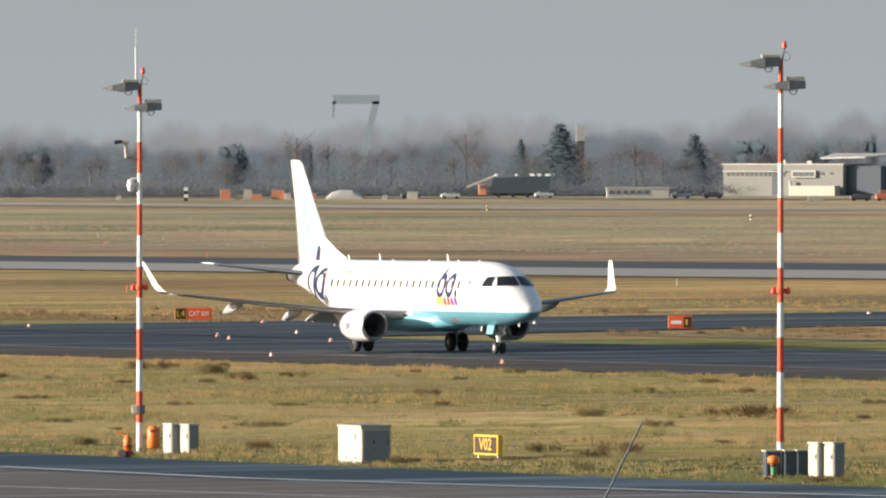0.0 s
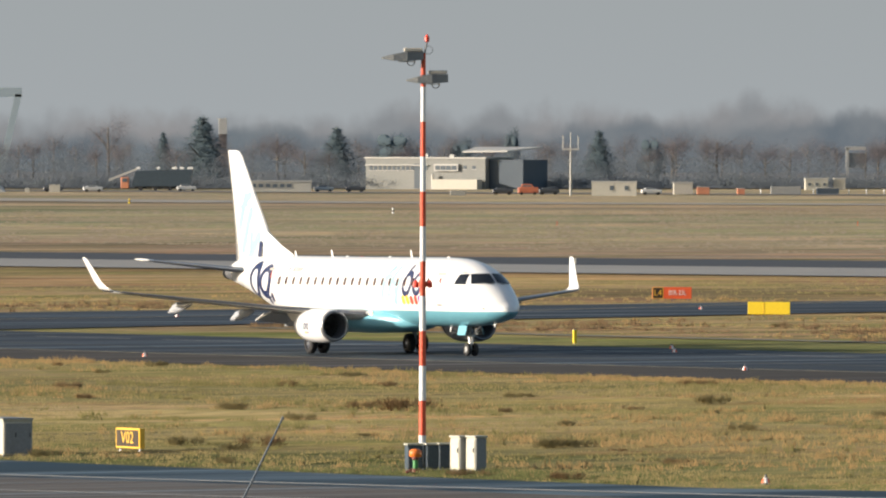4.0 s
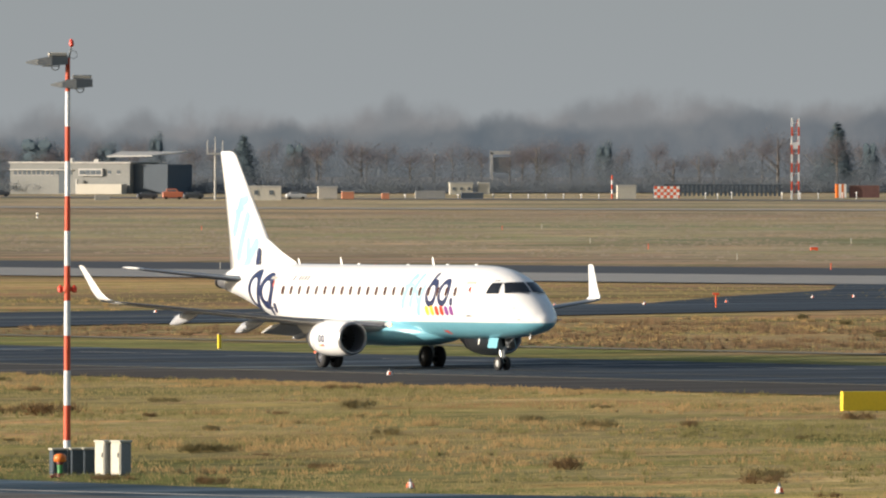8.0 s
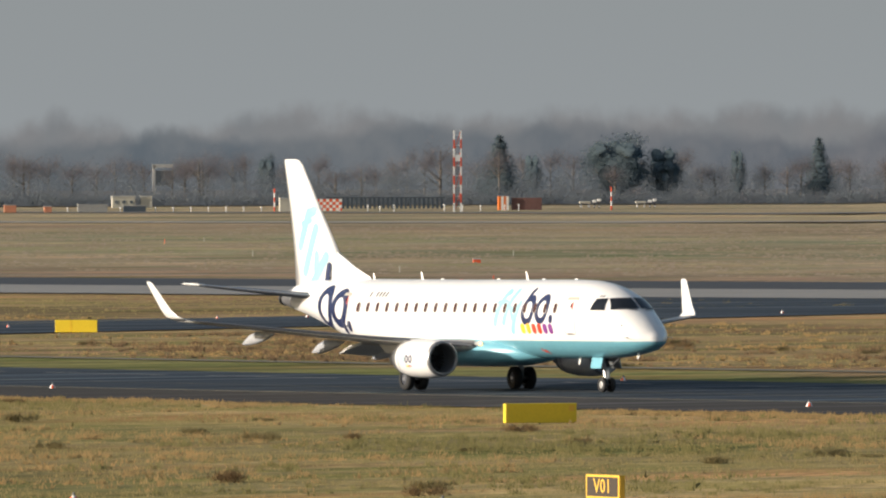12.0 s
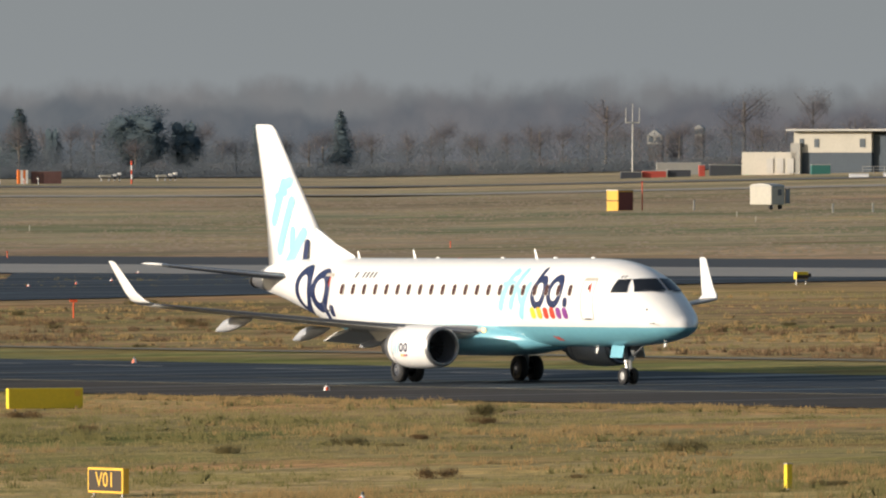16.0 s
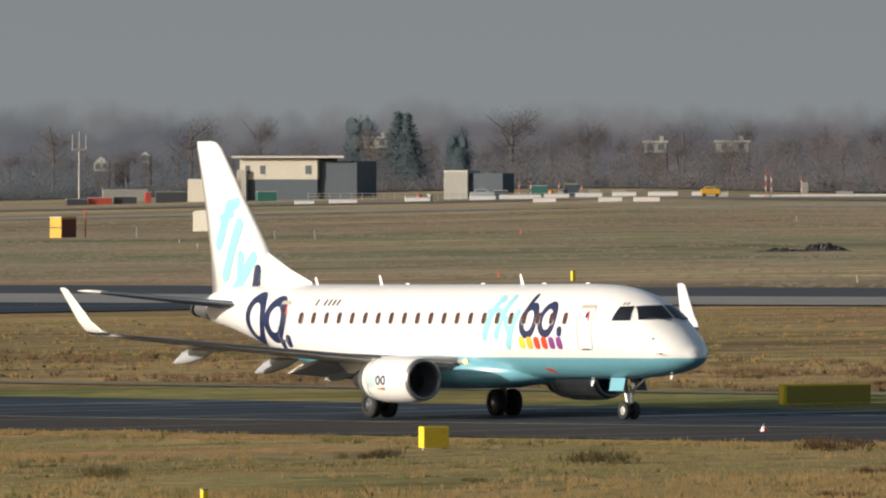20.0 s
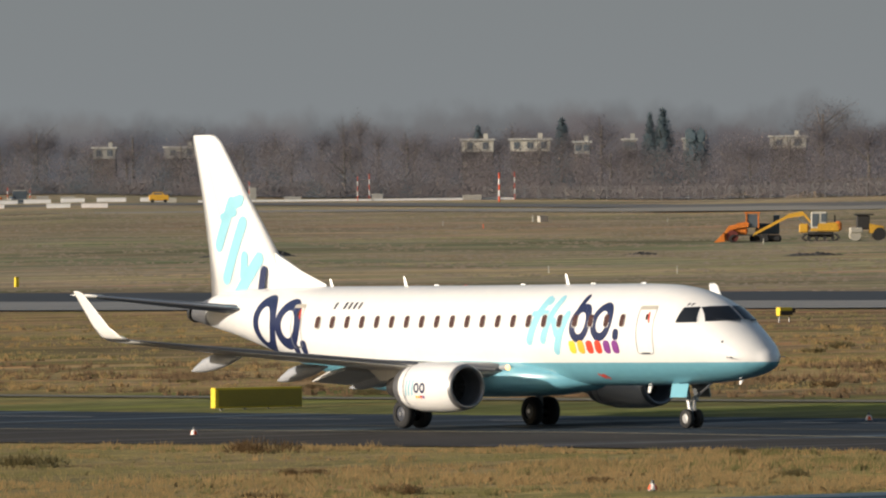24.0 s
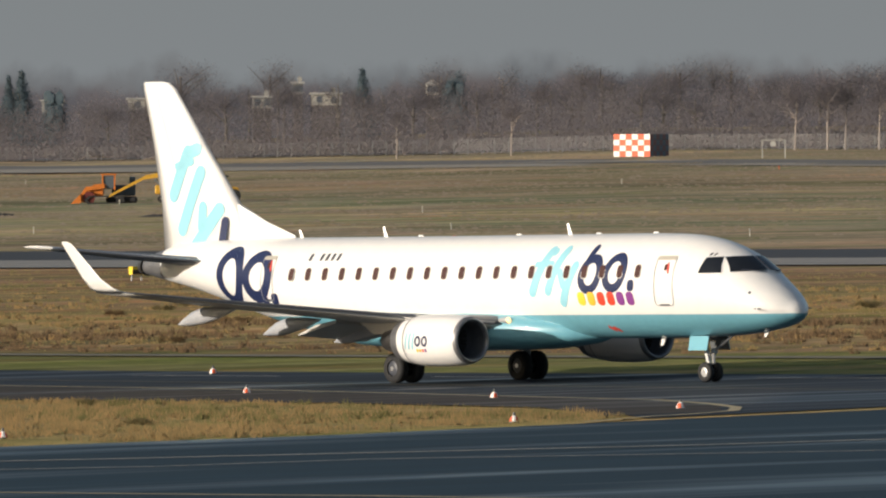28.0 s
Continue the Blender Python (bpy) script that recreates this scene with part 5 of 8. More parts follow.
# ---- edge lights: low white domes with red panels ----
def edge_light():
    e = thing("edge_light", 0, 0, 0, "low white edge light with red panels beside the pavement", "edge light", "edge lights", z=0)
    part("base_plate", revolve([(-0.01, 0.17), (0.03, 0.17), (0.035, 0.1)], 12, "z"), LAMP_GREY, e)
    part("dome", revolve([(0.03, 0.15), (0.12, 0.13), (0.2, 0.085), (0.24, 0.03), (0.245, 0.0)], 12, "z"), LENS_WHITE, e)
    for k in range(3):
        b = bmesh.new()
        pts = [(0.156, 0.035), (0.138, 0.12), (0.095, 0.195)]
        for (r0, z0), (r1, z1) in zip(pts, pts[1:]):
            for i in range(3):
                a0, a1 = radians(120 * k + 20 * i - 90), radians(120 * k + 20 * i - 70)
                b.faces.new([b.verts.new((r * math.cos(a), r * math.sin(a), z)) for r, a, z in ((r0, a0, z0), (r0, a1, z0), (r1, a1, z1), (r1, a0, z1))])
        part("red_panel", b, SIGN_RED, e, "orange-red panel")
    part("lamp_globe", revolve([(0.22, 0.045), (0.3, 0.05), (0.34, 0.02), (0.345, 0.0)], 8, "z"), LAMP_GREY, e)
    return e


LIGHTS = [(-1.0, 574.0), (10.0, 546.5), (2.1, 616.9), (0.3, 645.4), (-3.4, 628.1), (-1.7, 687.8), (1.3, 688.1), (-15.5, 680.8), (-4.1, 638.4), (35.1, 700.4), (34.9, 542.3), (35.4, 552.1),
          (35.0, 496.5), (14.2, 672.9), (45.8, 687.2), (60.7, 715.1), (66.5, 717.1), (23.7, 327.7), (72.4, 724.5), (79.9, 743.5), (82.7, 744.6), (86.9, 754.5), (90.8, 768.5), (97.6, 810.6),
          (59.3, 492.2), (59.3, 433.3), (33.0, 315.5), (42.6, 304.3), (104.4, 723.2), (95.6, 710.9), (114.6, 738.6), (83.3, 434.9), (84.4, 377.6), (79.1, 299.7), (97.8, 341.1), (100.9, 325.4),
          (92.9, 297.8), (100.4, 306.2), (105.0, 370.3)]
light0 = edge_light()
for k, (x, y) in enumerate(LIGHTS):
    m = pose(x, y, field_height(x, y) + 0.02, 0, 0, (37 * k) % 120)
    lamp = copy_thing(light0, m) if k else light0
    if not k:
        light0.matrix_basis = m
    lamp.scale = (0.82, 0.82, 0.82)


# ---- far side of the field ----
WALL_PALE = mat("pale_render", (0.33, 0.325, 0.30), 0.85, vary=0.15, scale=0.4)
WALL_WHITE = mat("white_render", (0.50, 0.475, 0.41), 0.85, vary=0.12, scale=0.4)
# Dark surfaces, and sides whose shade is put into the colour
WALL_DARK = mat("dark_blue_wall", (0.058, 0.080, 0.105), 0.7, vary=0.2, scale=0.5)
GLAZING = mat("far_glazing", (0.10, 0.12, 0.14), 0.25)
ROOF_PALE = mat("pale_roof_sheet", (0.46, 0.45, 0.42), 0.6, vary=0.15)
VAN_WHITE = mat("vehicle_white", (0.55, 0.55, 0.54), 0.35, random=0.2, vary=0.1)
MACHINE_YELLOW = mat("machine_yellow", (0.72, 0.40, 0.04), 0.5, vary=0.3, scale=1)
MACHINE_ORANGE = mat("machine_orange", (0.75, 0.22, 0.03), 0.5, vary=0.3, scale=1)
TRACK_DARK = mat("track_steel", (0.035, 0.033, 0.032), 0.8, vary=0.3)
# Lighter than bare soil, haze over the heaps put into it
SOIL = mat("dark_soil", (0.085, 0.078, 0.072), 0.95, vary=0.5, scale=1.5, bump=0.1)


def building(name, x, y, rz, w, d, h, label, wall=WALL_PALE, category="building", rows=(), roof_over=0.3, roofm=None, group=""):
    """A flat-roofed block; rows of windows: (height, first, last, count, width, tall)."""
    b = thing(name, x, y, rz, label, category, group, sink=0.4)
    part("wall", box(w, d, h + 0.4), wall, b)
    part("roof", box(w + 2 * roof_over, d + 2 * roof_over, 0.35, 0, 0, h + 0.4), roofm or ROOF_PALE, b)
    for z, x0, x1, n, ww, wh in rows:
        for i in range(n):
            cx = x0 if n == 1 else x0 + (x1 - x0) * i / (n - 1)
            wd = part("window", box(ww, 0.12, wh, cx, -d / 2 - 0.02, z + 0.4), GLAZING, b)
            part("window_frame", box(ww + 0.2, 0.08, 0.12, cx, -d / 2 - 0.06, z + 0.28), ROOF_PALE, wd)
    return b


# Wall colour greyed, as the facade stands out of the sun
ofc = building("office_building", 122.4, 2790, -28, 32.0, 16, 7.4, "two-storey office building, facade greyed and side wing darkened for shade", mat("shade_grey_render", (0.235, 0.24, 0.228), 0.85, vary=0.15, scale=0.4), rows=((4.6, -14.6, 0.2, 13, 0.8, 1.0), (4.7, 3.2, 8.2, 6, 0.85, 1.1), (4.9, 10.6, 13.0, 2, 0.9, 0.8)))
part("stair_glazing", box(1.6, 0.2, 6.0, -2.1, -8.05, 0.6), GLAZING, ofc)
part("canopy", box(16.8, 0.6, 0.25, -7.6, -8.25, 6.1), ROOF_PALE, ofc)
# Wing's shade is put into its wall colour.
part("dark_wing", box(9.0, 14, 7.6, 20.6, 1.0, 0.0), WALL_DARK, ofc, "wing coloured dark blue for its shade")
bay = part("bay_window", box(6.4, 0.7, 1.7, 5.8, -8.35, 4.8), ROOF_PALE, ofc)
for i in range(4):
    part("pane", box(1.3, 0.08, 1.05, 3.6 + 1.46 * i, -8.73, 5.1), GLAZING, bay)
part("wing_roof", loft([[(8.0, -4, 9.3), (20, -4, 9.5), (20, -4, 9.8), (8.0, -4, 9.6)], [(6.0, 8, 10.4), (24, 8, 10.4), (24, 8, 10.7), (6.0, 8, 10.7)]]), ROOF_PALE, ofc)
part("low_annex", box(12, 3, 2.6, 9.5, -10.2, 0.2), WALL_WHITE, ofc)
part("roof_vent", box(1.2, 1.2, 0.9, -3.5, 0, 8.1), ROOF_PALE, ofc)
part("roof_vent", box(1.2, 1.2, 0.7, 3.5, 0, 8.1), ROOF_PALE, ofc)
part("flue", tube((2.5, -9.2, 0), (2.5, -9.2, 4.0), 0.35, None, 8), ROOF_PALE, ofc)
building("site_hut", 141.5, 2396, -4, 9.3, 4, 2.7, "small white flat-roofed site hut with one window", WALL_WHITE, "hut", ((1.2, -0.5, 2.6, 2, 0.8, 0.9),), 0.1)
building("site_hut", 159, 2445, 0, 4.0, 3, 2.4, "small white site hut", WALL_WHITE, "hut", (), 0.1)
building("site_hut", 78, 2600, 0, 14, 5, 2.3, "long low white site hut with dark windows", WALL_WHITE, "hut", ((1.1, -6, 2, 6, 1.0, 0.8),), 0.15)
building("site_hut", 210.2, 2742, 0, 5.4, 4, 2.5, "small cream site hut with three windows", WALL_WHITE, "hut", ((1.0, -1.8, 1.8, 3, 0.7, 0.7),), 0.1)
building("site_hut", 215.7, 2742, 0, 2.6, 3, 2.5, "small cream site hut beside another", WALL_WHITE, "hut", (), 0.1)
building("site_hut", 225.5, 2475, 0, 4.0, 3, 2.6, "plain cream equipment hut", WALL_WHITE, "hut", (), 0.1)
terminal = building("fire_station", 420.5, 2310, -30, 16.5, 12, 8.4, "white upper storey with thin overhanging roof over a dark ground floor", WALL_DARK, roof_over=0.2)
part("upper_storey", box(16.6, 12.1, 4.2, 0, -0.1, 4.5), WALL_WHITE, terminal)
for wx, ww in ((-6.6, 0.9), (-3.4, 1.0), (6.4, 1.2)):
    uw = part("upper_window", box(ww, 0.12, 1.7, wx, -6.19, 5.6), GLAZING, terminal)
    part("window_frame", box(ww + 0.2, 0.08, 0.12, wx, -6.22, 5.46), ROOF_PALE, uw)
part("roof_slab", box(24, 15.5, 0.4, 2.6, -0.2, 8.85), ROOF_PALE, terminal)
part("dark_wing", box(8.5, 12, 8.2, 12.1, 1, 0), WALL_DARK, terminal, "dark blue-grey wing")
part("low_wing", box(11.6, 10, 4.6, -13.3, -2.2, 0), WALL_WHITE, terminal, "low white wing")
for i in range(3):
    part("garage_door", box(1.4, 0.2, 2.9, -13.0 + 2.2 * i, -7.3, 0.4), ROOF_PALE, terminal)
part("stair_core", box(2.0, 12, 6.4, -7.6, -1.2, 0), WALL_PALE, terminal)
blk = building("equipment_block", 422.0, 2137, -34, 4.8, 6, 5.0, "pale cube-shaped equipment block, its shaded flank coloured dark", WALL_PALE, rows=(), roof_over=0.05)
# The block's shaded side, built as a separate dark box
part("dark_flank", box(6.6, 5.6, 4.9, 5.9, 0.6, 0.3), WALL_DARK, blk)
part("flank_door", box(1.6, 0.1, 2.4, 5.2, -2.25, 0.4), GLAZING, blk)


def bare_box(name, x, y, rz, w, d, h, m, label, category, group="", z=None):
    b = thing(name, x, y, rz, label, category, group, sink=0.05, z=z)
    part("body", box(w, d, h, 0, 0, 0, 0.04), m, b)
    part("top_rail", box(w + 0.06, d + 0.06, 0.12, 0, 0, h - 0.02), ROOF_PALE, b)
    return b


# containers and barriers along the far perimeter road
BLUE_BOX, RED_BOX, GREEN_BOX = mat("container_dark", (0.05, 0.055, 0.07), 0.7), mat("container_red", (0.45, 0.07, 0.05), 0.7), mat("container_green", (0.10, 0.42, 0.12), 0.7)
TEAL_BOX = mat("container_teal", (0.03, 0.15, 0.13), 0.7)
for x, y, w, h, m, lb in ((381.5, 2337, 4.2, 1.3, BLUE_BOX, "dark"), (386.3, 2337, 4.8, 1.4, RED_BOX, "red"), (391.5, 2337, 4.6, 1.5, BLUE_BOX, "dark"), (396.0, 2336, 1.2, 2.3, RED_BOX, "red"),
                          (400.5, 2334, 6.4, 2.2, BLUE_BOX, "dark"), (405.0, 2329, 2.5, 2.6, GREEN_BOX, "green"), (409.6, 2275, 3.8, 1.9, TEAL_BOX, "dark teal")):
    bare_box("container", x, y, -6, w, 2.2, h, m, lb + " steel container beside the perimeter road", "container", "far containers")
for x, y, ln in ((383.0, 2088, 3.6), (390.0, 2087, 5.2), (403.4, 2084, 4.4), (415.0, 2082, 4.8), (422.2, 2083, 7.6), (428.6, 2081, 4.6), (434.4, 2080, 5.0), (440.6, 2078, 4.4), (447.4, 2076, 5.4), (454.6, 2073, 4.8), (398.7, 1946, 3.9), (403.2, 1913, 4.0), (405.8, 1896, 4.4)):
    bare_box("barrier", x, y, -12, ln, 0.6, 0.75, MAST_WHITE, "white concrete barrier along the perimeter road", "barrier", "far barriers")
rail = thing("site_railing", 410, 2088.5, -3.3, "pale steel site railing behind the barriers", "railing")
for i in range(27):
    part("post", box(0.09, 0.09, 1.35, -26 + 2 * i, 0, 0), ROOF_PALE, rail)
for z in (0.75, 1.3):
    part("rail", box(52.2, 0.07, 0.09, 0, 0, z), ROOF_PALE, rail)
bare_box("low_wall_hut", 408, 2436, -8, 9.5, 4, 2.6, WALL_PALE, "long low pale shed by the trees", "shed")


def vehicle(name, x, y, rz, length, h, m, label, group="far vehicles"):
    v = thing(name, x, y, rz, label, "vehicle", group)
    part("body", box(length, 1.9, h * 0.55, 0, 0, 0.35, 0.15), m, v)
    part("cabin", loft([[(-length * 0.36, -0.9, 0.35 + h * 0.5), (length * 0.30, -0.9, 0.35 + h * 0.5), (length * 0.30, 0.9, 0.35 + h * 0.5), (-length * 0.36, 0.9, 0.35 + h * 0.5)],
                        [(-length * 0.30, -0.75, h), (length * 0.16, -0.75, h), (length * 0.16, 0.75, h), (-length * 0.30, 0.75, h)]]), m, v)
    part("side_glass", box(length * 0.42, 1.72, h * 0.2, -length * 0.06, 0, 0.35 + h * 0.54), GLAZING, v)
    for sx in (-0.32, 0.32):
        for sy in (-0.85, 0.85):
            part("wheel", revolve([(sy - 0.1, 0.0), (sy - 0.1, 0.33), (sy + 0.1, 0.33), (sy + 0.1, 0.0)], 12, "y", at=(sx * length, 0, 0.33)), TYRE, v)
    return v




def light_stand(x, y, w):
    p = thing("light_stand", x, y, 0, "pale low stand with two raised white lamp boxes", "light stand", "light stands")
    part("slab", box(w, 1.2, 0.5, -w * 0.5, 0, 1.0, 0.05), WALL_WHITE, p)
    for dx in (-w * 0.85, -w * 0.15, 0.9, 2.0):
        lg = part("leg", box(0.3, 0.3, 1.2, dx, 0, -0.05), SIGN_BLACK if dx > 0 else LEG_STEEL, p)
        part("foot_band", box(0.34, 0.34, 0.3, dx, 0, 0.2), MAST_WHITE, lg)
    for dx in (0.9, 2.0):
        part("lamp_box", box(0.85, 0.6, 0.6, dx, 0, 1.15 + 0.3 * (dx > 1), 0.06), LENS_WHITE, p)


for x, y, w in ((309.5, 2632, 2.6), (322.2, 2631, 2.4)):
    light_stand(x, y, w)
vehicle("parked_van", 415.8, 2086, -12, 4.6, 1.9, mat("van_grey", (0.35, 0.38, 0.42), 0.4), "grey-blue parked van by the perimeter road")
vehicle("fire_truck", 126.2, 2447, 0, 4.4, 2.3, mat("truck_orange", (0.42, 0.13, 0.07), 0.5), "orange-red truck parked at the site")
for x, y in ((131, 2455), (121, 2452), (95, 2600), (88, 2604), (152, 2440), (27, 2620), (36, 2615), (58, 2650)):
    vehicle("parked_car", x, y, 3, 4.4, 1.5, mat("car_dark", (0.06, 0.065, 0.075), 0.4) if x % 2 else VAN_WHITE, "parked car beside the works huts")
dump = vehicle("dump_truck", 446.2, 2030, -12, 3.6, 1.9, MACHINE_YELLOW, "yellow dump truck behind the barriers")


def truss_mast(x, y, h, label):
    """A lattice mast of two striped legs with rungs."""
    t = thing("lattice_mast", x, y, 0, label, "mast")
    for s in (-1, 1):
        n = 9
        for i in range(n):
            part("leg_band", box(0.34, 0.34, h / n, s * 0.72, 0, h * i / n), MAST_RED if i % 2 else MAST_WHITE, t)
    for i in range(8):
        part("rung", box(1.3, 0.13, 0.13, 0, 0, h * (i + 0.5) / 8), MAST_WHITE, t)
    part("mid_panel", box(1.5, 0.3, 1.4, 0, 0, h * 0.62), MAST_WHITE, t)
    for i in range(4):
        part("brace", tube((-0.7, 0, h * i / 4), (0.7, 0, h * (i + 1) / 4), 0.08, None, 6), MAST_RED, t)


truss_mast(256.5, 2422, 17.2, "red and white striped twin-leg lattice mast")


def pole_mast(x, y, h, label, aerials=True):
    p = thing("aerial_mast", x, y, 0, label, "mast", "aerial masts")
    part("pole", tube((0, 0, 0), (0, 0, h * 0.78), 0.24, 0.18, 10), ROOF_PALE, p)
    part("platform", box(3.4, 0.6, 0.35, 0, 0, h * 0.76), ROOF_PALE, p)
    for dx in (-1.6, 0, 1.6):
        part("aerial", tube((dx, 0, h * 0.78), (dx, 0, h * 0.78 + h * (0.22 if dx else 0.28)), 0.12, 0.08, 8), ROOF_PALE, p)
    return p


pole_mast(133.5, 2416, 12.5, "pale aerial mast with three upright aerials")
pole_mast(438.5, 2683, 15.2, "pale aerial mast with three upright aerials, by the woods")


def checkered(name, x, y, rz, w, d, h, nx, nz, label, ny=0):
    """A hut of red and white squares, each square its own board."""
    c = thing(name, x, y, rz, label, "hut", "chequered huts")
    part("core", box(w - 0.1, d - 0.1, h - 0.05), WALL_DARK, c)
    sq = mesh_of("square", box(w / nx - 0.03, 0.06, h / nz - 0.03), [SIGN_WHITE])
    sr = mesh_of("square", box(w / nx - 0.03, 0.06, h / nz - 0.03), [SIGN_RED])
    for i in range(nx):
        for j in range(nz):
            part("square", sr if (i + j) % 2 else sq, None, c, m=pose(-w / 2 + w / nx * (i + 0.5), -d / 2, h / nz * j))
    if ny:
        # Side boards: darker copies of white and red, with shade put into them.
        sides = [mesh_of("square", box(0.06, d / ny - 0.03, h / nz - 0.03), [mm]) for mm in (mat("shaded_white_board", (0.15, 0.17, 0.20), 0.6), mat("shaded_red_board", (0.24, 0.12, 0.11), 0.6))]
        for i in range(ny):
            for j in range(nz):
                part("square", sides[(i + j) % 2], None, c, m=pose(w / 2, -d / 2 + d / ny * (i + 0.5), h / nz * j))
    return c


checkered("chequered_hut", 515.5, 1590.0, -42, 5.8, 6.6, 3.3, 6, 4, "red and white chequered equipment hut with a shaded side", 6)
checkered("chequered_hut", 236.9, 2503.8, 0, 5.6, 2.5, 2.6, 8, 4, "low red and white chequered hut")
net = thing("aerial_screen", 253.5, 2545, 0, "long dark low screen of slats beside a chequered hut", "screen")
for i in range(26):
    part("slat", box(0.55, 0.2, 2.4, -12.5 + i, 0, 0.3), WALL_DARK, net)
part("top_rail", box(26.5, 0.3, 0.25, 0, 0, 2.6), WALL_DARK, net)
hut = thing("striped_hut", 276.2, 2513, 0, "orange and white striped hut, its shaded flank coloured dark", "hut")
for i in range(4):
    part("stripe", box(0.55, 2.2, 3.0, -0.85 + 0.56 * i, 0, 0), SIGN_WHITE if i % 2 else ORANGE, hut)
# Shaded side of the hut, as a box of its own darker colour
part("dark_flank", box(6.5, 2.0, 2.7, 5.2, 0.4, 0), mat("striped_hut_flank", (0.20, 0.10, 0.09), 0.8, vary=0.4), hut)
for x, y in ((296.4, 2482), (222.0, 2470), (487.6, 1944.6)):
    p = thing("striped_pole", x, y, 0, "thin red and white striped pole on the far field", "pole", "striped poles")
    for i in range(5):
        part("pole_band", tube((0, 0, i), (0, 0, i + 1), 0.18, None, 8), MAST_WHITE if i % 2 else MAST_RED, p)
gt = thing("goal_frame", 516.9, 1534, -20, "white square steel frame before the fence", "frame")
for s in (-1, 1):
    part("upright", box(0.14, 0.14, 2.5, s * 1.6, 0, 0), ROOF_PALE, gt)
part("cross_bar", box(3.3, 0.14, 0.14, 0, 0, 2.45), ROOF_PALE, gt)
part("plate", box(0.7, 0.1, 0.6, -0.1, 0, 1.7), ROOF_PALE, gt)
fr = thing("gantry_frame", 231.6, 2891, 0, "pale rusty gantry frame before the trees", "frame")
part("upright", box(0.7, 0.7, 10.0, -2.2, 0, 0), ROOF_PALE, fr)
part("cross_beam", box(5.2, 0.7, 0.9, 0, 0, 9.5), ROOF_PALE, fr)
part("back_board", box(4.6, 0.3, 3.8, 0.2, 0.5, 5.0), WALL_PALE, fr)
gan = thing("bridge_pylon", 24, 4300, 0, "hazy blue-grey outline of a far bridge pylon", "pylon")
# Steel paled to blue-grey, distance haze put into its colour
HAZE_STEEL = mat("haze_pale_steel", (0.37, 0.44, 0.47), 0.8, vary=0.1)
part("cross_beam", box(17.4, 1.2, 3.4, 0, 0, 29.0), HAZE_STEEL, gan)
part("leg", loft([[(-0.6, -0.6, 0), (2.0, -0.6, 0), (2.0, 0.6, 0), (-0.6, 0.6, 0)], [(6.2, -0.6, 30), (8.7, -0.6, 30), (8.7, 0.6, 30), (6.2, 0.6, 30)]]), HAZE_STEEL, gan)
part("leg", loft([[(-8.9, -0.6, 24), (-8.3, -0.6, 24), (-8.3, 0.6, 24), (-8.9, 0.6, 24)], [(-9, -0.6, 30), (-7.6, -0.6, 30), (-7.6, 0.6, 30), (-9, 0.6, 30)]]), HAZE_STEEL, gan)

# rusty-orange works things, low at the far left
SITE_ORANGE = mat("dull_site_orange", (0.60, 0.24, 0.13), 0.6, vary=0.2)
WORKS = [(-39, 2600, 1.2, 0.9, WALL_WHITE), (-15, 2600, 2.2, 2.2, SITE_ORANGE), (-12, 2601, 1.8, 1.1, WALL_WHITE), (-9.9, 2603, 1.9, 2.2, WALL_WHITE), (-7.9, 2600, 2.4, 1.2, SITE_ORANGE), (-3, 2601, 2.8, 2.1, SITE_ORANGE),
         (-0.9, 2600, 1.5, 1.4, WALL_WHITE), (1.1, 2602, 1.8, 1.5, SITE_ORANGE), (4.9, 2600, 1.2, 1.4, SITE_ORANGE), (21, 2600, 1.0, 0.9, WALL_WHITE), (27.2, 2598, 2.4, 1.7, WALL_WHITE), (110, 2420, 3.2, 0.9, WALL_PALE),
         (163, 2440, 2.6, 1.7, SITE_ORANGE), (171, 2440, 1.6, 1.4, SITE_ORANGE), (182, 2460, 6.4, 1.7, WALL_PALE), (191, 2460, 4.8, 1.4, WALL_DARK)]
for x, y, w, h, m in WORKS:
    bare_box("site_box", x, y, 0, w, 1.5, h, m, ("dull orange" if m is SITE_ORANGE else "dark" if m is WALL_DARK else "pale") + " works box at the far edge of the field", "box", "works boxes")


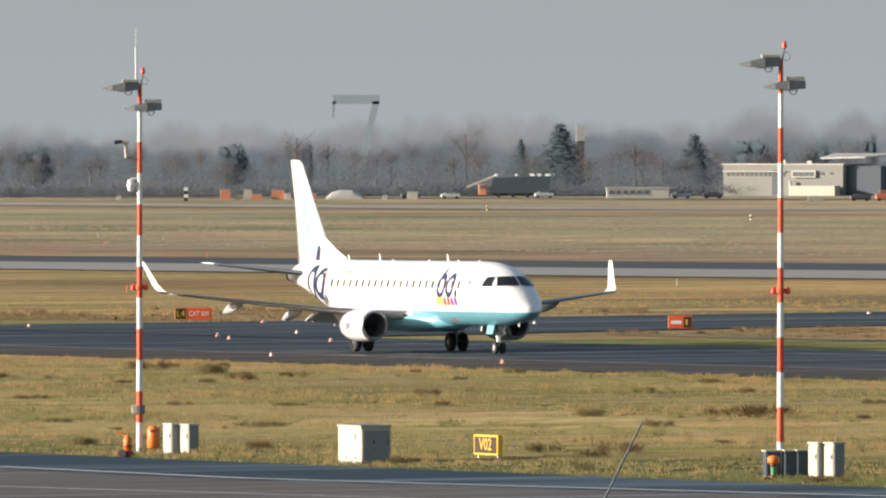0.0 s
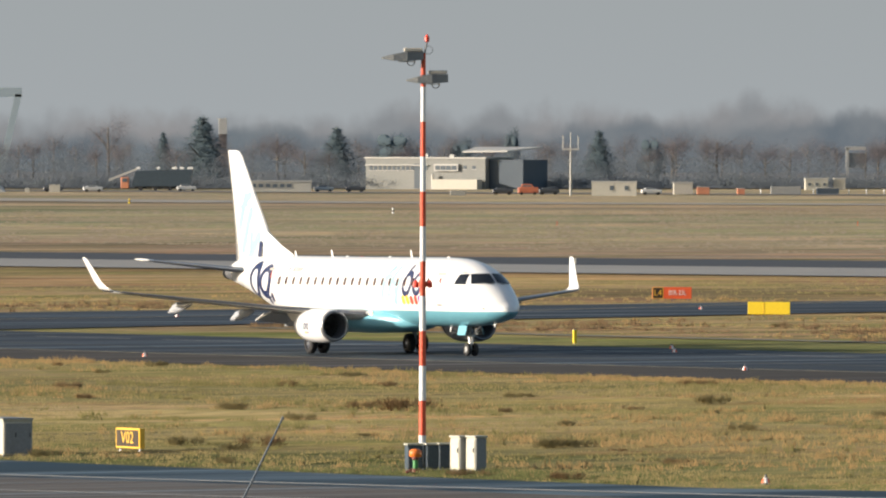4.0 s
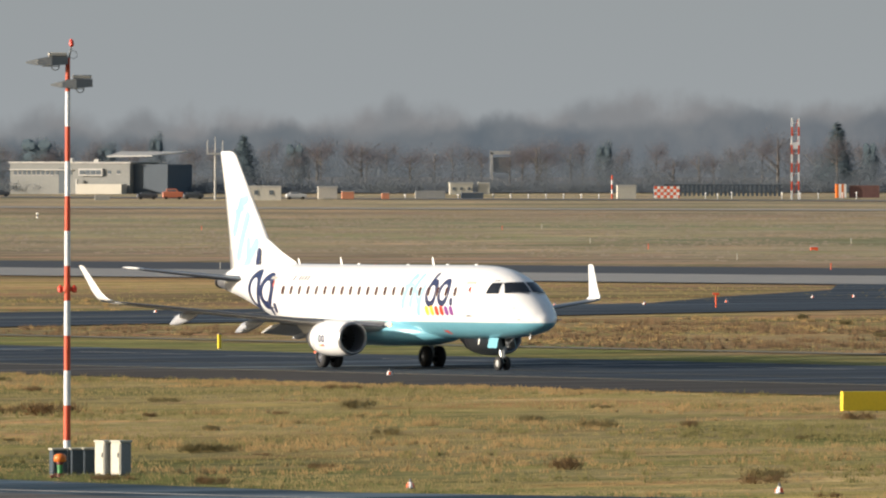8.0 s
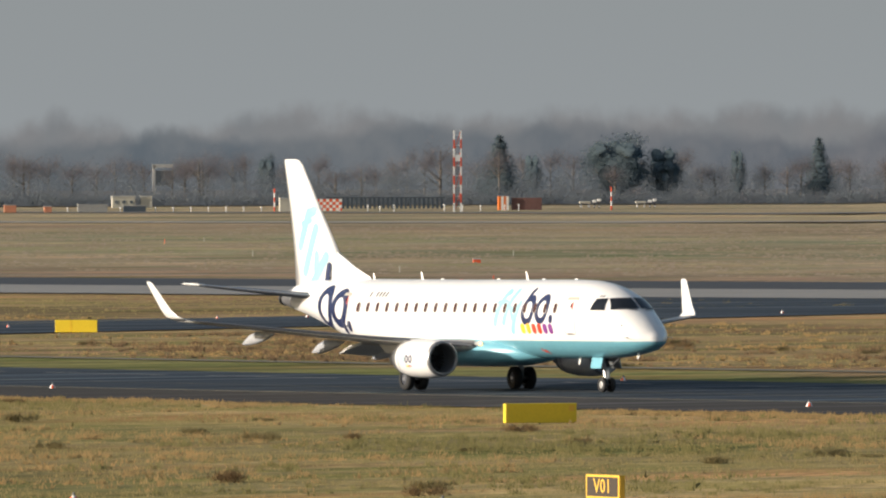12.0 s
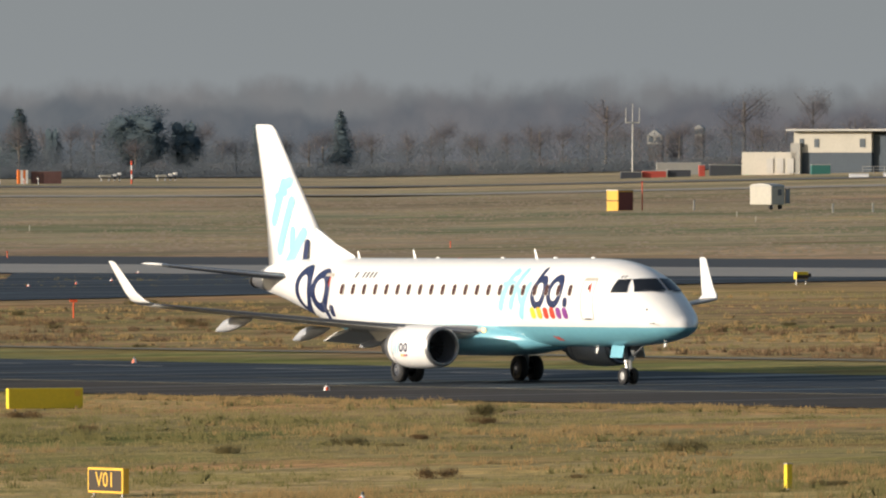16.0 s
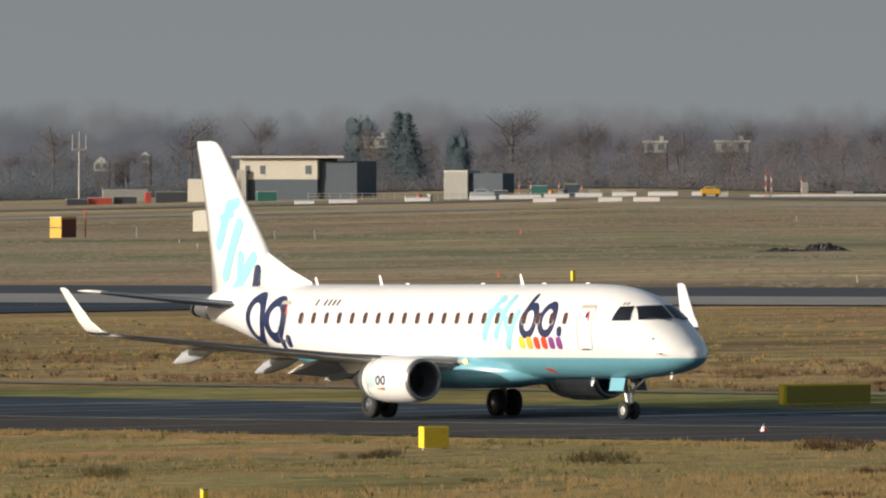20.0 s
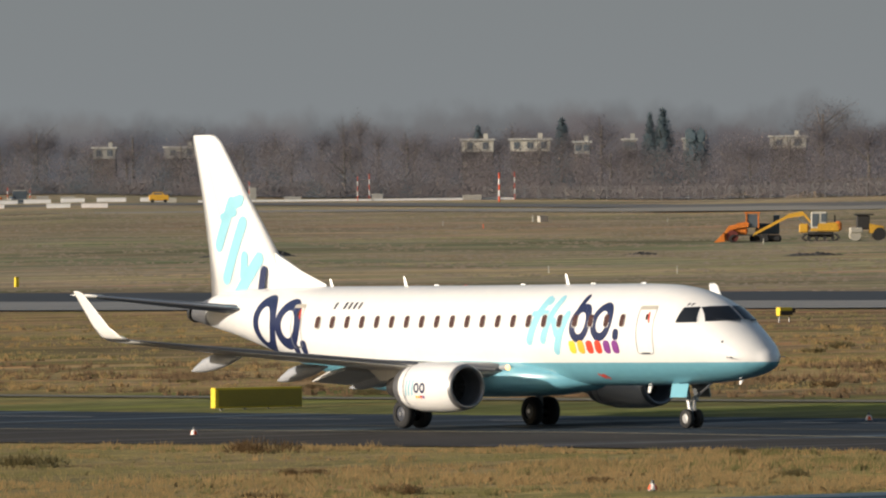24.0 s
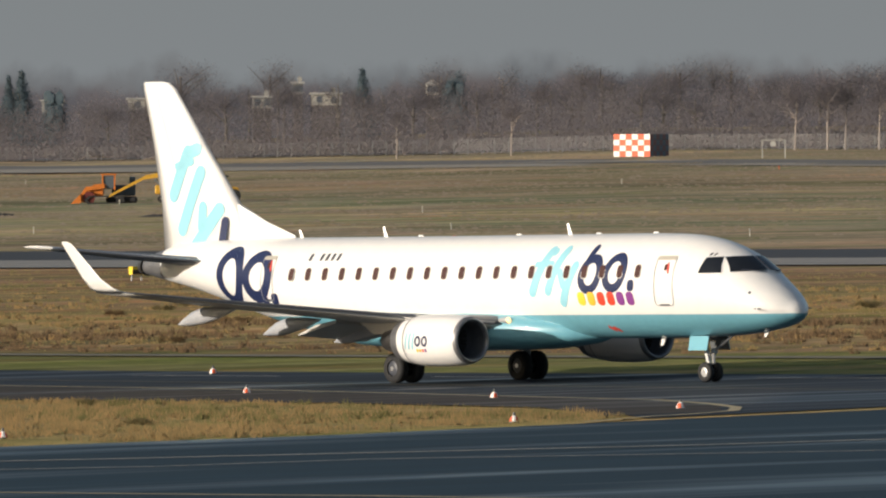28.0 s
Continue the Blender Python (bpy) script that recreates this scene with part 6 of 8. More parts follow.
def screening_plant(x, y):
    """A long dark machine on a low trailer, a conveyor at one end and lamps along its top."""
    p = thing("screening_plant", x, y, -4, "long dark works machine with orange cab and white lamps", "machine")
    part("hopper", loft([[(-4.2, -1.4, 1.0), (9.5, -1.4, 1.0), (9.5, 1.4, 1.0), (-4.2, 1.4, 1.0)], [(-3.2, -1.7, 4.6), (10.2, -1.7, 5.0), (10.2, 1.7, 5.0), (-3.2, 1.7, 4.6)]]), CABINET_DARK, p)
    part("trailer", box(13.0, 2.4, 0.5, 3.0, 0, 0.6, 0.06), TRACK_DARK, p)
    part("orange_cab", box(1.9, 2.2, 2.6, -5.8, 0, 0.5, 0.12), SITE_ORANGE, p, "dull orange cab")
    part("cab_window", box(1.1, 0.08, 0.9, -5.8, -1.13, 2.0, 0.02), GLAZING, p)
    part("conveyor", loft([[(-9.6, -0.5, 2.2), (-9.6, 0.5, 2.2), (-9.6, 0.5, 2.6), (-9.6, -0.5, 2.6)], [(-3.0, -0.5, 4.8), (-3.0, 0.5, 4.8), (-3.0, 0.5, 5.3), (-3.0, -0.5, 5.3)]]), ROOF_PALE, p)
    for k in range(4):
        part("wheel", revolve([(-1.5, 0.0), (-1.5, 0.5), (-1.2, 0.5), (-1.2, 0.0)], 14, "y", at=(-2.0 + 3.4 * k, 0, 0.5)), TYRE, p)
    for lx, lw in ((-2.6, 0.8), (2.2, 0.6), (5.9, 1.1), (7.6, 0.9), (9.6, 1.1)):
        part("lamp_box", box(lw, 0.5, 0.55, lx, -1.2, 5.0, 0.05), LENS_WHITE, p)


screening_plant(50.5, 2700)
for x, y, h, m, words in ((68.4, 1718, 0.95, SIGN_WHITE, "short white post with a black band in the turf"), (35.0, 2066, 0.9, SIGN_YELLOW, "short yellow post in the far turf")):
    p = thing("field_post", x, y, 0, words, "post", "field posts")
    part("post", tube((0, 0, -0.05), (0, 0, h), 0.16, None, 10), m, p)
    part("band", tube((0, 0, h * 0.4), (0, 0, h * 0.66), 0.168, None, 10), SIGN_BLACK, p)


def approach_light(x, y, h):
    p = thing("approach_light", x, y, 0, "short white approach light on a post in the far turf", "light", "approach lights")
    part("post", tube((0, 0, -0.05), (0, 0, h), 0.09, 0.08, 8), MAST_WHITE, p)
    part("lamp_head", revolve([(h - 0.02, 0.05), (h + 0.05, 0.17), (h + 0.28, 0.17), (h + 0.34, 0.05), (h + 0.34, 0.0)], 10, "z"), LENS_WHITE, p)
    part("foot", box(0.4, 0.4, 0.12, 0, 0, -0.02, 0.02), CONCRETE, p)


for k in range(13):
    a = radians(4.02 + 0.0875 * k)
    approach_light(2469 * math.sin(a), 2469 * math.cos(a), 0.75)
for a, h in ((5.46, 1.0), (5.60, 1.1), (5.66, 0.9), (5.73, 1.2), (5.98, 1.2), (6.07, 1.1), (6.16, 1.0), (6.28, 1.1), (6.35, 1.2)):
    approach_light(2450 * math.sin(radians(a)), 2450 * math.cos(radians(a)), h)
dm = thing("tarp_dome", 11.9, 2600, 0, "low pale round-topped tarpaulin shelter", "shelter")
part("cover", loft([[(-4.2 + 0.1 * k, 2 * math.cos(a), 2.1 * math.sin(a) * q) for a in (math.pi * i / 10 for i in range(11))] for k, q in ((0, 0.2), (12, 0.75), (30, 1.0), (60, 1.0), (78, 0.6), (84, 0.2))]), ROOF_PALE, dm)
lp = thing("stop_board", -23.1, 2515, 0, "white and black banded board on the far field", "board")
for i in range(4):
    part("band", box(0.9, 0.3, 0.75, 0, 0, 0.75 * i), SIGN_WHITE if i % 2 else SIGN_BLACK, lp)

# clutter among the barriers: drums, striped posts, crates
for x, y, r, h, m in ((404.2, 2087, 0.55, 1.2, RED_BOX), (406.2, 2087, 0.5, 1.3, WALL_WHITE), (401.8, 2087, 0.4, 0.9, WALL_PALE), (428.2, 2084, 0.5, 1.3, ORANGE), (431.0, 2086, 0.6, 1.4, WALL_DARK)):
    d = thing("site_drum", x, y, 0, "round site drum standing behind the barriers", "drum", "site drums")
    part("drum_body", revolve([(0.0, 0.0), (0.02, r), (h * 0.5, r * 1.04), (h, r * 0.96), (h + 0.02, 0.0)], 14, "z"), m, d, smooth=True)
    part("hoop", revolve([(h * 0.62, r * 1.04), (h * 0.66, r * 1.07), (h * 0.70, r * 1.04)], 14, "z"), LEG_STEEL, d)
for x, y, h in ((422.6, 2086, 3.2), (425.0, 2087, 3.0), (430.3, 2087, 3.0), (434.5, 2087, 2.4), (455.2, 2025, 4.6), (456.4, 2026, 4.2), (480.4, 2020, 4.4), (483.0, 2022, 4.8), (462.8, 2030, 3.6), (507.6, 2013, 5.0)):
    p = thing("striped_pole", x, y, 0, "thin red and white striped pole on the far field", "pole", "striped poles")
    for i in range(5):
        part("pole_band", tube((0, 0, h * i / 5), (0, 0, h * (i + 1) / 5), 0.07, None, 8), MAST_WHITE if i % 2 else MAST_RED, p)
for x, y, w, h, m in ((427.0, 2090, 3.4, 2.3, TEAL_BOX), (420.0, 2090, 2.6, 1.6, WALL_DARK), (433.2, 2090, 2.6, 2.4, WALL_DARK), (436.0, 2083, 2.2, 1.2, WALL_PALE), (440.5, 2082, 2.6, 1.0, WALL_PALE), (449.5, 2035, 2.0, 0.8, WALL_WHITE),
                      (463.0, 2028, 1.2, 2.4, WALL_PALE), (469.8, 2026, 3.0, 0.8, WALL_PALE), (484.5, 2022, 2.0, 1.2, WALL_PALE), (500.5, 2016, 3.4, 0.9, WALL_PALE)):
    bare_box("site_crate", x, y, -12, w, 1.4, h, m, "low works crate behind the barriers", "crate", "works crates")

# middle field: orange box, works wagon, posts
ob = bare_box("orange_box", 226.6, 1397, 30, 2.4, 2.2, 2.5, MACHINE_YELLOW, "orange equipment box on the turf, its shaded front painted dark brown", "box")
part("dark_band", box(2.44, 2.24, 0.12, 0, 0, 1.2), SIGN_BLACK, ob)
# Dark brown board puts shade on the orange front.
part("front_panel", box(2.2, 0.05, 2.2, 0, -1.12, 0.1), MAROON, ob, "dark brown panel painting the front's shade")
wg = thing("works_wagon", 238.2, 1360, 44, "white works wagon with rounded roof and open door", "wagon")
part("body", box(2.6, 3.2, 2.2, 0, 0, 0.6, 0.06), WALL_WHITE, wg)
part("roof", loft([[(x, -1.7, 2.75), (x, -1.2, 3.0), (x, 0, 3.12), (x, 1.2, 3.0), (x, 1.7, 2.75)] for x in (-1.4, 1.4)]), ROOF_PALE, wg)
part("window", box(0.7, 0.06, 0.7, 0.3, -1.62, 1.7), GLAZING, wg)
part("drawbar", tube((-1.0, -1.6, 0.45), (-2.2, -2.4, 0.35), 0.06, None, 6), LEG_STEEL, wg)
part("door", box(0.9, 0.08, 1.7, 1.75, -1.7, 0.75), CABINET_SIDE, wg, "open grey door")
for sx in (-0.9, 0.9):
    part("wheel", revolve([(-1.3, 0.0), (-1.3, 0.32), (-1.1, 0.32), (-1.1, 0.0)], 12, "y", at=(sx, 0, 0.32)), TYRE, wg)
for x, y, h, m in ((232.0, 1375, 1.2, WALL_PALE), (233.4, 1290, 1.0, WALL_PALE), (237.4, 1287, 1.0, WALL_PALE), (229.5, 1398, 3.4, MAST_RED), (369.3, 1455, 0.8, WALL_WHITE)):
    p = thing("field_post", x, y, 0, "short post standing in the far turf", "post", "field posts")
    part("post", box(0.22 if h < 3 else 0.14, 0.2, h, 0, 0, 0, 0.02), m, p)
    part("cap", box(0.26, 0.24, 0.08, 0, 0, h), m, p)
wb = bare_box("white_box", 369.3, 1450, 10, 1.1, 0.9, 0.75, WALL_WHITE, "small white box lying on the turf", "box")
random.seed(5)
for k in range(34):
    a, r = radians(random.uniform(-1, 19)), random.uniform(820, 1500)
    x, y = r * math.sin(a), r * math.cos(a)
    p = thing("field_marker", x, y, 0, "thin pale marker stake in the turf", "marker", "field markers")
    part("stake", tube((0, 0, 0), (0, 0, 0.5), 0.045, 0.04, 6), SIGN_RED if k % 3 == 0 else WALL_WHITE, p)
    part("reflector", box(0.11, 0.06, 0.12, 0, 0, 0.45), WALL_WHITE if k % 3 else SIGN_RED, p)
om = bare_box("orange_marker_board", 120.5, 1120, 0, 0.75, 0.3, 0.4, SIGN_RED, "small orange-red board on the turf", "board")


SOIL_PALE = mat("pale_earth", (0.26, 0.19, 0.13), 0.95, vary=0.4, scale=0.8)


def heap(name, x, y, w, h, label, seed, material=SOIL, deep=1.6):
    rnd = random.Random(seed)
    b = bmesh.new()
    n, mrow = 22, 6
    g = [[b.verts.new((w * (i / n - 0.5), deep * (j / mrow - 0.5), max(-0.05, h * math.sin(math.pi * i / n) * math.sin(math.pi * j / mrow) * rnd.uniform(0.4, 1.1) - 0.03))) for j in range(mrow + 1)] for i in range(n + 1)]
    for i in range(n):
        for j in range(mrow):
            b.faces.new((g[i][j], g[i + 1][j], g[i + 1][j + 1], g[i][j + 1]))
    t = thing(name, x, y, 0, label, "heap", "soil heaps")
    part("spoil", b, material, t)


heap("soil_heap", 243.8, 1062, 6.0, 0.9, "dark heap of dug soil on the turf", 1)
heap("soil_heap", 239.5, 1060, 5.5, 0.45, "low dark spread of dug soil on the turf", 2)
heap("soil_heap", 270.7, 1026, 4.0, 0.35, "low dark spread of dug soil on the turf", 3)
heap("soil_heap", 533.1, 1944.8, 14.0, 1.7, "long brown bank of dug earth before the woods", 6, SOIL_PALE, 4)
heap("soil_heap", 526.0, 1882.8, 9.0, 1.3, "long brown bank of dug earth before the woods", 7, SOIL_PALE, 4)
heap("soil_heap", 277.4, 992, 6.0, 0.4, "low dark spread of dug soil on the turf", 4)


# ---- earth-moving machines ----
def excavator(x, y, rz):
    e = thing("excavator", x, y, rz, "yellow tracked excavator with pale cab, parked on the turf", "excavator")
    for s in (-1, 1):
        tr = part("track", loft([[(px, s * 1.0 - 0.25, pz), (px, s * 1.0 + 0.25, pz), (px * 0.86, s * 1.0 + 0.25, pz * 0.7 + 0.12), (px * 0.86, s * 1.0 - 0.25, pz * 0.7 + 0.12)] for px, pz in
                                 ((-1.6, 0.0), (-1.95, 0.35), (-1.6, 0.75), (0, 0.8), (1.6, 0.75), (1.95, 0.35), (1.6, 0.0), (0, 0.0), (-1.6, 0.0))], False), TRACK_DARK, e)
        for k in range(4):
            part("roller", revolve([(s * 1.0 - 0.27, 0.0), (s * 1.0 - 0.27, 0.2), (s * 1.0 + 0.27, 0.2), (s * 1.0 + 0.27, 0.0)], 10, "y", at=(-1.2 + 0.8 * k, 0, 0.33)), TRACK_DARK, tr)
    part("frame", box(2.6, 1.4, 0.5, 0, 0, 0.4), TRACK_DARK, e)
    part("house", box(2.3, 2.1, 0.9, 0.75, 0, 0.95, 0.12), MACHINE_YELLOW, e)
    part("counterweight", box(0.7, 2.1, 1.0, 1.75, 0, 1.0, 0.2), MACHINE_ORANGE, e)
    cb = part("cab", box(1.65, 1.0, 1.75, -0.15, -0.5, 1.2, 0.12), WALL_WHITE, e, "pale glazed cab")
    part("cab_glass", box(0.62, 0.06, 1.25, -0.55, -1.02, 1.5), GLAZING, cb)
    part("cab_glass", box(0.06, 0.7, 1.25, -0.99, -0.5, 1.5), GLAZING, cb)
    part("cab_glass", box(0.5, 0.06, 0.8, 0.3, -1.02, 1.95), GLAZING, cb)
    part("cab_base", box(1.7, 1.04, 0.3, -0.15, -0.5, 1.0, 0.04), MACHINE_YELLOW, e)
    part("side_box", box(0.9, 0.9, 0.9, -1.7, 0.3, 0.85, 0.1), MACHINE_YELLOW, e)
    part("exhaust", tube((1.4, 0.5, 1.9), (1.4, 0.5, 2.6), 0.07, None, 8), TRACK_DARK, e)
    part("boom", loft([[(-0.5, 0.1, 1.2), (-0.5, 0.5, 1.2), (-0.6, 0.5, 1.6), (-0.6, 0.1, 1.6)], [(-1.7, 0.1, 2.55), (-1.7, 0.5, 2.55), (-1.8, 0.5, 3.0), (-1.8, 0.1, 3.0)],
                       [(-3.3, 0.12, 2.3), (-3.3, 0.48, 2.3), (-3.15, 0.48, 2.75), (-3.15, 0.12, 2.75)]]), MACHINE_YELLOW, e)
    part("arm", loft([[(-2.9, 0.13, 2.85), (-2.9, 0.47, 2.85), (-3.3, 0.47, 2.3), (-3.3, 0.13, 2.3)], [(-6.6, 0.15, 0.9), (-6.6, 0.45, 0.9), (-6.85, 0.45, 0.5), (-6.85, 0.15, 0.5)]]), MACHINE_YELLOW, e)
    part("bucket", loft([[(-5.4, -0.2, 0.8), (-5.4, 0.8, 0.8), (-5.9, 0.8, 0.75), (-5.9, -0.2, 0.75)], [(-5.2, -0.2, 0.05), (-5.2, 0.8, 0.05), (-6.1, 0.8, 0.05), (-6.1, -0.2, 0.05)]]), TRACK_DARK, e)
    part("hydraulic_ram", tube((-0.9, 0.3, 1.2), (-2.2, 0.3, 2.3), 0.09, None, 8), METAL, e)


def dozer(x, y, rz):
    d = thing("bulldozer", x, y, rz, "orange bulldozer with raised cab frame, parked on the turf", "bulldozer")
    for s in (-1, 1):
        part("track", loft([[(px, s * 0.85 - 0.25, pz), (px, s * 0.85 + 0.25, pz), (px * 0.85, s * 0.85 + 0.25, pz * 0.7 + 0.12), (px * 0.85, s * 0.85 - 0.25, pz * 0.7 + 0.12)] for px, pz in
                            ((-1.5, 0.0), (-1.8, 0.35), (-1.4, 0.8), (1.4, 0.8), (1.8, 0.35), (1.5, 0.0), (-1.5, 0.0))], False), TRACK_DARK, d)
    part("bonnet", box(1.7, 1.2, 0.9, -0.7, 0, 0.8, 0.12), MACHINE_ORANGE, d)
    part("front_guard", loft([[(x, -0.8, z), (x, 0.8, z), (x + 0.28, 0.8, z - 0.22), (x + 0.28, -0.8, z - 0.22)] for x, z in ((0.1, 2.05), (-0.8, 1.95), (-1.5, 1.55), (-1.95, 0.95), (-2.15, 0.3))]), MACHINE_ORANGE, d)
    part("front_wheel", revolve([(-0.95, 0.0), (-0.95, 0.62), (-0.5, 0.62), (-0.5, 0.0)], 18, "y", at=(-1.35, 0, 0.62)), MAROON, d)
    part("cab", box(1.25, 1.3, 1.3, 0.65, 0, 1.5, 0.08), GLAZING, d)
    for sx in (0.05, 1.25):
        for sy in (-0.66, 0.66):
            part("cab_post", box(0.14, 0.14, 1.55, sx, sy, 1.4), MACHINE_ORANGE, d)
    part("cab_roof", box(1.6, 1.6, 0.14, 0.65, 0, 2.9, 0.04), MACHINE_ORANGE, d)
    for s in (-1, 1):
        part("lift_arm", loft([[(0.3, s * 0.75 - 0.1, 1.6), (0.3, s * 0.75 + 0.1, 1.6), (0.2, s * 0.75 + 0.1, 1.9), (0.2, s * 0.75 - 0.1, 1.9)], [(-1.6, s * 0.75 - 0.1, 1.3), (-1.6, s * 0.75 + 0.1, 1.3), (-1.7, s * 0.75 + 0.1, 1.7), (-1.7, s * 0.75 - 0.1, 1.7)],
                               [(-2.2, s * 0.75 - 0.1, 0.3), (-2.2, s * 0.75 + 0.1, 0.3), (-2.5, s * 0.75 + 0.1, 0.5), (-2.5, s * 0.75 - 0.1, 0.5)]]), MACHINE_ORANGE, d)
    part("shovel", loft([[(-2.1, -1.2, 0.1), (-2.1, 1.2, 0.1), (-2.2, 1.2, 1.0), (-2.2, -1.2, 1.0)], [(-3.2, -1.2, 0.0), (-3.2, 1.2, 0.0), (-2.9, 1.2, 0.3), (-2.9, -1.2, 0.3)]]), MACHINE_ORANGE, d)


def road_roller(x, y, rz):
    r = thing("road_roller", x, y, rz, "yellow road roller with dark canopy, parked on the turf", "road roller")
    part("drum", revolve([(-0.9, 0.0), (-0.9, 0.56), (0.9, 0.56), (0.9, 0.0)], 22, "y", at=(-1.1, 0, 0.56)), LAMP_BEIGE, r)
    part("frame", box(1.2, 2.1, 0.5, -1.0, 0, 0.8, 0.05), LAMP_BEIGE, r)
    part("bonnet", loft([[(0.3, -0.8, 0.75), (0.3, 0.8, 0.75), (0.3, 0.7, 1.7), (0.3, -0.7, 1.7)], [(1.9, -0.8, 0.75), (1.9, 0.8, 0.75), (1.7, 0.6, 1.45), (1.7, -0.6, 1.45)]]), MACHINE_YELLOW, r)
    part("cab", box(1.3, 1.3, 1.4, -0.3, 0, 1.1, 0.1), TRACK_DARK, r)
    part("canopy", box(1.9, 1.7, 0.16, -0.2, 0, 2.5, 0.04), TRACK_DARK, r)
    for s in (-0.75, 0.75):
        part("tyre", revolve([(s - 0.25, 0.0), (s - 0.25, 0.65), (s + 0.25, 0.65), (s + 0.25, 0.0)], 18, "y", at=(1.3, 0, 0.65)), TYRE, r)


dozer(308.0, 1127, -16)
excavator(314.2, 1121.4, -16)
road_roller(317.2, 1115.5, -12)
exc2 = thing("tracked_dumper", 310.3, 1128, -16, "dark tracked dumper standing behind the excavator", "dumper")
part("skip", box(2.4, 1.6, 1.1, 0.2, 0, 0.75, 0.12), WALL_DARK, exc2)
part("track", box(3.2, 1.9, 0.7, 0, 0, 0.0, 0.2), TRACK_DARK, exc2)
part("seat_frame", box(0.6, 1.2, 1.1, 1.1, 0, 1.6, 0.08), WALL_DARK, exc2)


# ---- the far jet that rolls along the other runway ----
def far_jet():
    j = thing("far_airplane", 373, 1693, 122, "small white rear-engined jet with orange-patterned fin, rolling on the far runway", "airplane")
    xs = [(-14.6, 3.55, 0.1, 0.1), (-13, 3.4, 0.5, 0.55), (-10, 3.05, 1.1, 1.1), (-7, 2.8, 1.4, 1.36), (0, 2.62, 1.45, 1.40), (12, 2.42, 1.45, 1.40), (14.5, 2.3, 1.33, 1.3), (16.6, 2.05, 0.95, 0.9), (17.7, 1.88, 0.5, 0.45), (18.1, 1.8, 0.02, 0.02)]
    fu = part("fuselage", loft([[(x, ry * math.cos(a), zc + rz * math.sin(a)) for a in (2 * math.pi * i / 24 for i in range(24))] for x, zc, rz, ry in xs]), PAINT_WHITE, j, smooth=True)
    for s in (-1, 1):
        w = part("wing", loft([aerofoil(2.5, 5.6, 0.05, s * 1.0, 1.1), aerofoil(-0.6, 3.0, 0.05, s * 5.2, 1.35), aerofoil(-4.3, 1.4, 0.04, s * 11.6, 1.8)]), PAINT_GREY, j)
        part("winglet", loft([aerofoil(-4.3, 1.4, 0.04, s * 11.6, 1.8), aerofoil(-5.6, 0.6, 0.04, s * 12.1, 3.0)]), PAINT_WHITE, w)
        en = part("engine", revolve([(-6.3, 0.62), (-6.6, 0.78), (-8.3, 0.84), (-9.9, 0.66), (-9.95, 0.6)], 20, at=(0, s * 2.2, 3.6)), PAINT_WHITE, j, smooth=True)
        part("inlet", revolve([(-6.62, 0.54), (-7.4, 0.5), (-7.41, 0.0)], 20, at=(0, s * 2.15, 3.7)), FAN_DARK, en)
        part("pylon", box(2.2, 0.8, 0.2, -8.4, s * 1.45, 3.6), PAINT_WHITE, en)
        part("exhaust", revolve([(-9.6, 0.6), (-10.0, 0.52), (-10.9, 0.2), (-11.1, 0.0)], 16, at=(0, s * 2.2, 3.6)), DARK_METAL, en)
        part("tailplane", loft([aerofoil(-12.5, 2.6, 0.05, s * 0.05, 7.2), aerofoil(-14.7, 1.1, 0.05, s * 4.4, 7.1)]), WALL_DARK, j, "dark tailplane")
        for i in range(20):
            part("window", box(0.28, 0.05, 0.30, -5.5 + 0.83 * i, s * 1.345, 2.98 - 0.015 * i), PANE_BROWN, fu)
    fn = part("fin", loft([aerofoil(-10.4, 4.0, 0.05, 0, 3.7, True), aerofoil(-12.55, 2.5, 0.05, 0, 7.2, True)]), mat("orange_fin_paint", (0.42, 0.13, 0.05), 0.4, vary=0.2), j, "orange-brown fin with pale squares")
    for r in range(5):
        for c in range(4):
            z = 4.3 + 0.56 * r
            part("pale_square", box(0.36, 0.42, 0.26, -11.3 - 0.6 * (z - 3.7) - 0.6 * c, 0, z), SIGN_AMBER, fn)
    part("tail_bullet", revolve([(-12.0, 0.02), (-12.6, 0.26), (-14.4, 0.3), (-15.4, 0.05)], 12, at=(0, 0, 7.12)), WALL_DARK, fn, "dark fairing on the fin's top")
    part("livery_bar", box(3.0, 2.2, 0.16, 10.2, 0, 3.42), CABINET_SIDE, fu)
    part("cockpit_glass", box(0.9, 1.9, 0.42, 15.6, 0, 2.75, 0.1), GLASS_DARK, fu)
    for x, y, r in ((14.8, 0, 0.28), (-2.2, 2.0, 0.46), (-2.2, -2.0, 0.46)):
        lg = part("gear_leg", tube((x, y, r), (x, y, 1.4), 0.1, None, 8), METAL, j)
        for s in (-0.25, 0.25):
            part("wheel", revolve([(y + s - 0.12, 0.0), (y + s - 0.12, r), (y + s + 0.12, r), (y + s + 0.12, 0.0)], 16, "y", at=(x, 0, r)), TYRE, lg)
    j.scale = (1.232, 1.232, 1.232)
    return j


far_airplane = far_jet()


# ---- houses among the far woods ----
BRICK_DARK = mat("dark_brick", (0.10, 0.088, 0.085), 0.9, vary=0.2, scale=0.5)


